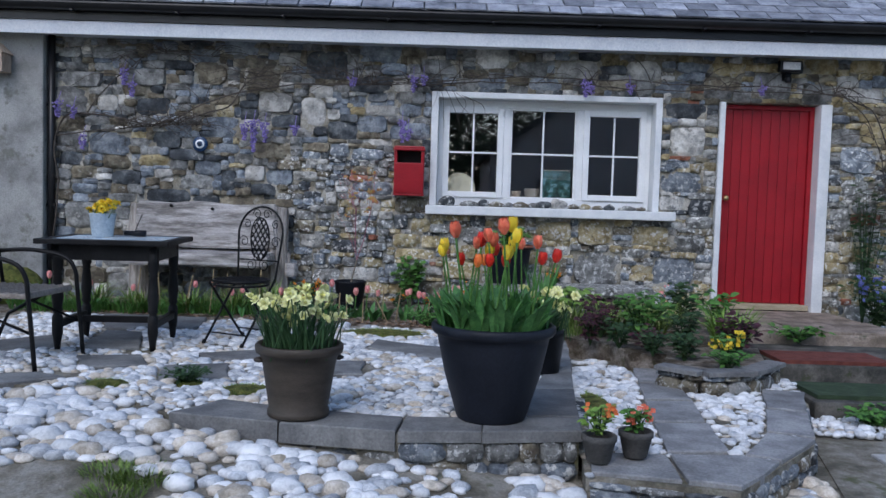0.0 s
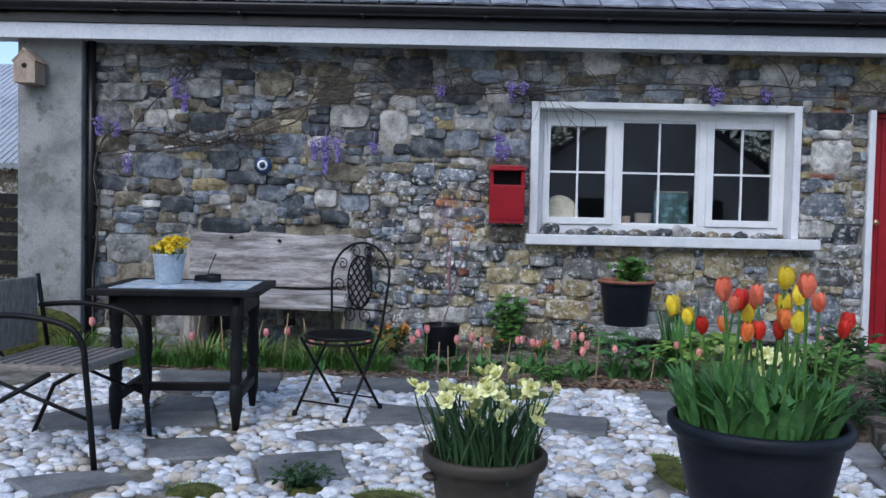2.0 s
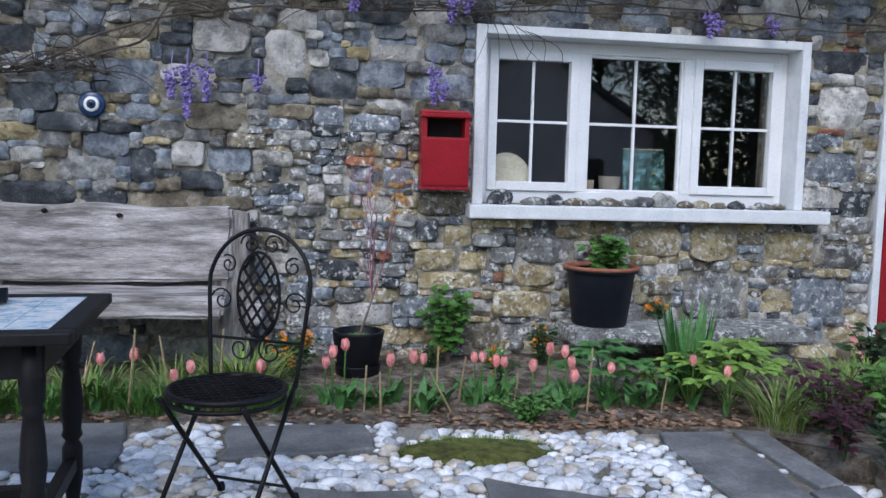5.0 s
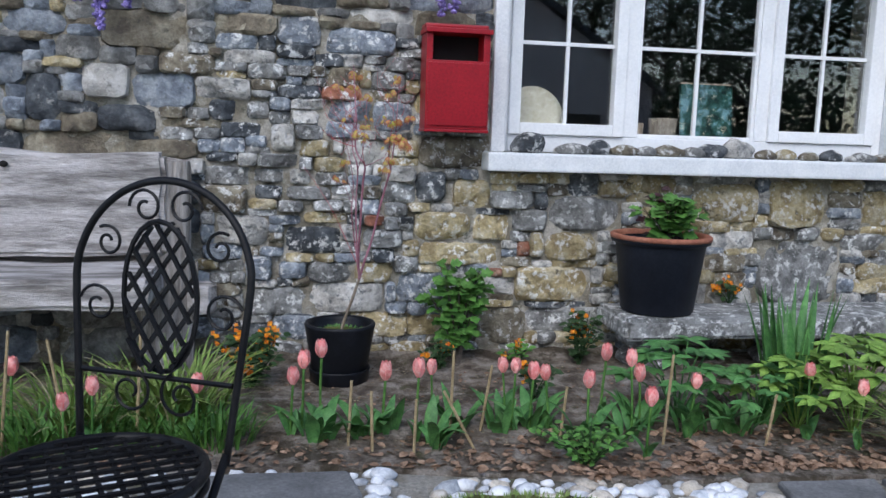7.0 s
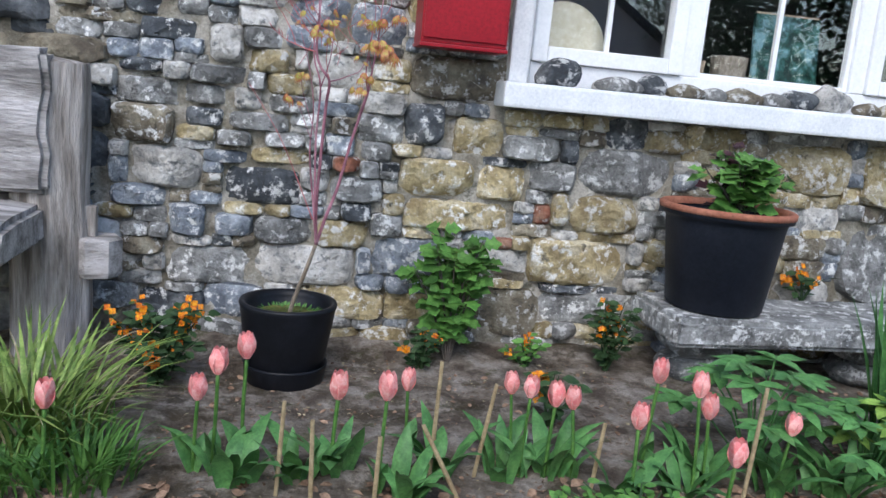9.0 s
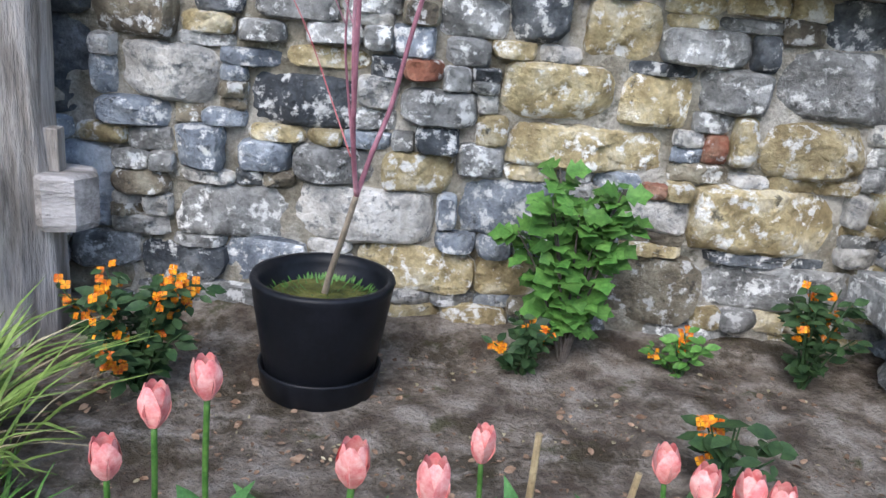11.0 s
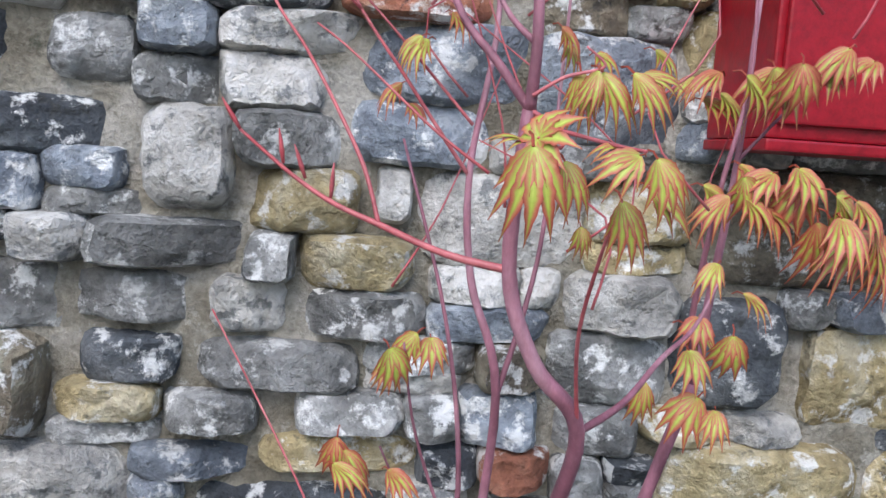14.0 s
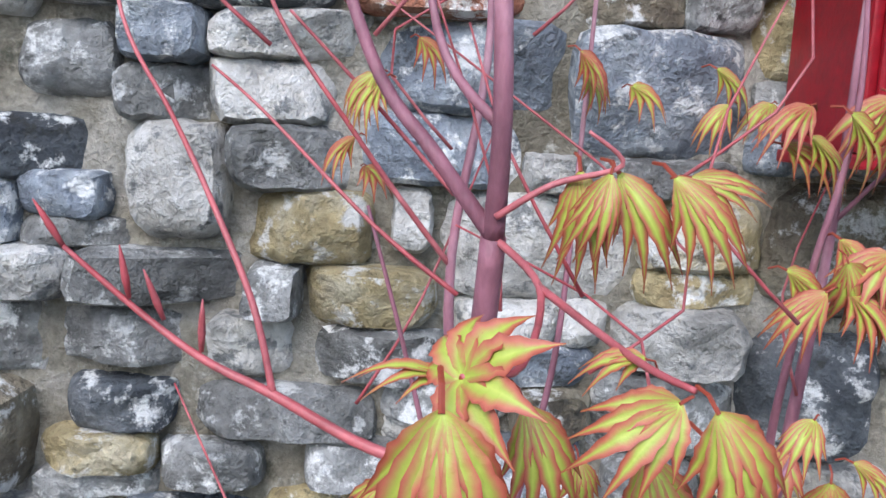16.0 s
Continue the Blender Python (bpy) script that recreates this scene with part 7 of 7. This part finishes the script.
limb("twig", [KNEE, (-0.83, 7.65, 1.02), (-0.832, 7.62, 1.06), (-0.831, 7.604, 1.081)], 0.0013, 0.0007, maple_twig)


def cluster(c, n, L, sp=0.02):
    for k in range(n):
        a = prng.uniform(0, 6.283)
        d = Vector((math.cos(a) * 0.6, math.sin(a) * 0.3 - 0.2, -prng.uniform(0.35, 1.0)))
        nn = Vector((math.cos(a) * 0.5, -0.8, 0.7))
        p = Vector(c) + Vector((prng.uniform(-sp, sp), prng.uniform(-sp, sp), prng.uniform(-sp, sp) * 0.6))
        palmate(p, d, nn, 1.4 * L * prng.uniform(0.75, 1.2), 7, prng.uniform(1.3, 2.2), 0.15, 7, prng.uniform(0.04, 0.30))


for c, n, L in (((-0.705, 7.81, 1.148), 4, 0.024), ((-0.672, 7.815, 1.150), 4, 0.026), ((-0.703, 7.80, 1.085), 6, 0.027), ((-0.685, 7.80, 1.088), 4, 0.026), ((-0.662, 7.765, 1.072), 8, 0.030), ((-0.736, 7.725, 1.040), 2, 0.018), ((-0.712, 7.80, 0.995), 4, 0.022), ((-0.727, 7.785, 0.955), 3, 0.022), ((-0.887, 7.78, 0.980), 4, 0.02), ((-0.912, 7.785, 0.915), 4, 0.022), ((-0.715, 7.88, 1.165), 3, 0.024), ((-0.80, 7.82, 1.165), 3, 0.018), ((-0.895, 7.78, 1.16), 3, 0.016), ((-0.62, 7.84, 1.165), 4, 0.024), ((-0.86, 7.72, 1.33), 7, 0.022), ((-0.93, 7.74, 1.28), 5, 0.02), ((-0.66, 7.87, 1.33), 6, 0.022), ((-0.70, 7.83, 1.27), 6, 0.022), ((-0.80, 7.84, 1.25), 5, 0.02), ((-0.86, 7.83, 1.28), 5, 0.02), ((-0.905, 7.80, 1.12), 2, 0.016)):
    cluster(c, n, L)
rng_t = random.Random(9)
for k in range(22):
    b = Vector((rng_t.uniform(-0.93, -0.66), rng_t.uniform(7.74, 7.86), rng_t.uniform(1.0, 1.3)))
    limb("twig", [b, b + Vector((rng_t.uniform(-0.05, 0.05), 0, 0.05)), b + Vector((rng_t.uniform(-0.1, 0.1), rng_t.uniform(-0.02, 0.04), rng_t.uniform(0.08, 0.16)))], 0.0011, 0.0005, maple_twig, 3, 5)

# ---- neighbours, behind and beside ----
render_pink = material("pale_pink_render", ((0.62, 0.52, 0.52), (0.74, 0.65, 0.64)), 2, 0.9, 0.2, 40)
roof_grey = material("dark_roof_slate", ((0.06, 0.06, 0.07), (0.10, 0.10, 0.11)), 3, 0.7, 0.3, 40)
house = thing("house", "pink rendered gabled house across the garden", "house", (5.5, -11, -0.3))
bm = bmesh.new()
sec = [(-4, 0), (4, 0), (4, 3.0), (0, 5.6), (-4, 3.0)]
fr = [bm.verts.new((x, 0, z)) for x, z in sec]
bk = [bm.verts.new((x, -8, z)) for x, z in sec]
bm.faces.new(fr)
bm.faces.new(bk[::-1])
for k in range(5):
    bm.faces.new((fr[k], bk[k], bk[(k + 1) % 5], fr[(k + 1) % 5]))
bmesh.ops.recalc_face_normals(bm, faces=bm.faces)
part("wall", bm, render_pink, house)
for s in (-1, 1):
    bm = boxes([((-0.1, -8.3, 0.0), (5.1, 0.3, 0.14))])
    m = Matrix.Translation((0, 0, 5.62)) @ (Matrix.Scale(-1, 4, (1, 0, 0)) if s < 0 else Matrix()) @ Matrix.Rotation(math.atan2(2.6, 4), 4, "Y")
    bmesh.ops.transform(bm, matrix=m, verts=bm.verts)
    bmesh.ops.recalc_face_normals(bm, faces=bm.faces)
    part("roof", bm, roof_grey, house)
for x in (-1.8, 1.8):
    part("window", boxes([((x - 0.6, -0.05, 1.0), (x + 0.6, 0.02, 2.2))], 0.01), black_inside, house)


def tree(at, h, label, seed):
    r = random.Random(seed)
    t = thing("tree", label, "tree", at)
    bmt, bmc = bmesh.new(), bmesh.new()
    tube(bmt, spline([(0, 0, -0.1), (0.1, 0, h * 0.3), (0, 0.1, h * 0.6), (0.1, 0, h * 0.9)], 4), taper(0.22, 0.04, 13), 8)
    for k in range(22):
        z = h * r.uniform(0.25, 0.9)
        a, L = r.uniform(0, 6.283), h * 0.32 * (1.15 - z / h)
        e = Vector((math.cos(a) * L, math.sin(a) * L, z + L * 0.5))
        tube(bmt, [(0, 0, z), e * 0.5 + Vector((0, 0, z * 0.5 + 0.1)), e], [0.06, 0.04, 0.015], 5)
        for j in range(150):
            c = Vector((0, 0, z)).lerp(e, r.uniform(0.35, 1.1)) + Vector((r.gauss(0, 0.4), r.gauss(0, 0.4), r.gauss(0, 0.35)))
            d = Vector((r.uniform(-1, 1), r.uniform(-1, 1), r.uniform(-0.6, 0.6))).normalized()
            leaf_shape(bmc, c, d, Vector((r.uniform(-1, 1), r.uniform(-1, 1), 1)), r.uniform(0.14, 0.26), 0.14)
    part("trunk", bmt, bark, t)
    tagged(part("crown", bmc, dark_green, t), kind="stuff")


for k, (x, y, h) in enumerate(((-0.2, -9.0, 7.0), (11.5, -8.5, 8.5), (14.5, -6.5, 8.5), (-3.5, -10, 8), (-9.5, -9, 7.5), (18, -9, 9), (3.0, -21.5, 10), (8.5, -21.5, 11), (5.6, -23, 11), (11.5, -22, 11), (14.5, -21, 10.5), (0.5, -22, 10), (17.5, -22, 11), (6.8, -24, 12))):
    tree((x, y, -0.3), h, "leafy dark green garden tree behind the lawn", k + 40)

# added hedge, out of view: hides bright horizon from the panes' reflections
hedge = thing("hedge", "tall dark hedge added out of view to darken the window reflections", "hedge", (0, -19.5, -0.3))
bm = bmesh.new()
hr = random.Random(8)
for k in range(16000):
    c = Vector((hr.uniform(-18, 22), hr.gauss(0, 0.45), hr.uniform(0, 3.8 + 0.5 * math.sin(k))))
    dd = Vector((hr.uniform(-1, 1), hr.uniform(-1, 1), hr.uniform(-0.6, 0.6))).normalized()
    leaf_shape(bm, c, dd, Vector((hr.uniform(-1, 1), 1, hr.uniform(-0.3, 1))), hr.uniform(0.2, 0.4), 0.2)
tagged(part("leaves", bm, dark_green, hedge), kind="stuff")

# outbuilding past the pier
metal = material("pale_corrugated_sheet", ((0.42, 0.45, 0.50), (0.52, 0.55, 0.60)), 2, 0.5, 0.1, 40, spots=((0.3, 0.25, 0.22), 3, 0.68))
shed = thing("outbuilding", "stone outbuilding with pale corrugated metal roof", "shed", (-7.2, 10.5, -0.1))
part("wall", boxes([((-2.5, 0, 0), (1.9, 2.5, 1.75))]), STONE["brown"], shed)
bm = bmesh.new()
for k in range(60):
    x = -2.7 + k * 0.08
    tube(bm, [(x, -0.25, 1.72), (x, 2.6, 3.3)], 0.045, 6)
part("roof", bm, metal, shed)
for k in range(7):
    part("slat", boxes([((0.2, -0.08, 0.35 + k * 0.16), (1.85, -0.05, 0.46 + k * 0.16))], 0.004), black_wood, shed)
for x in (0.25, 1.75):
    part("gate_post", boxes([((x - 0.05, -0.05, 0.0), (x + 0.05, -0.002, 1.5))], 0.004), black_wood, shed)
rock = bmesh.new()
ellipsoid(rock, (0, 0, 0.12), (0.36, 0.25, 0.24), 16, 10, 0, 0.15, prng)
o = link("rock", rock, moss_mat)
o.location = (-4.15, 7.75, 0.0)
tagged(o, "moss-covered boulder at the foot of the pier", "rock")
wall_e = tagged(link("wall_garden", boxes([((5.6, 8.9, -0.4), (12, 9.4, 1.9))]), STONE["dark"]), "dark stone garden wall past the cottage", "wall", kind="structure")
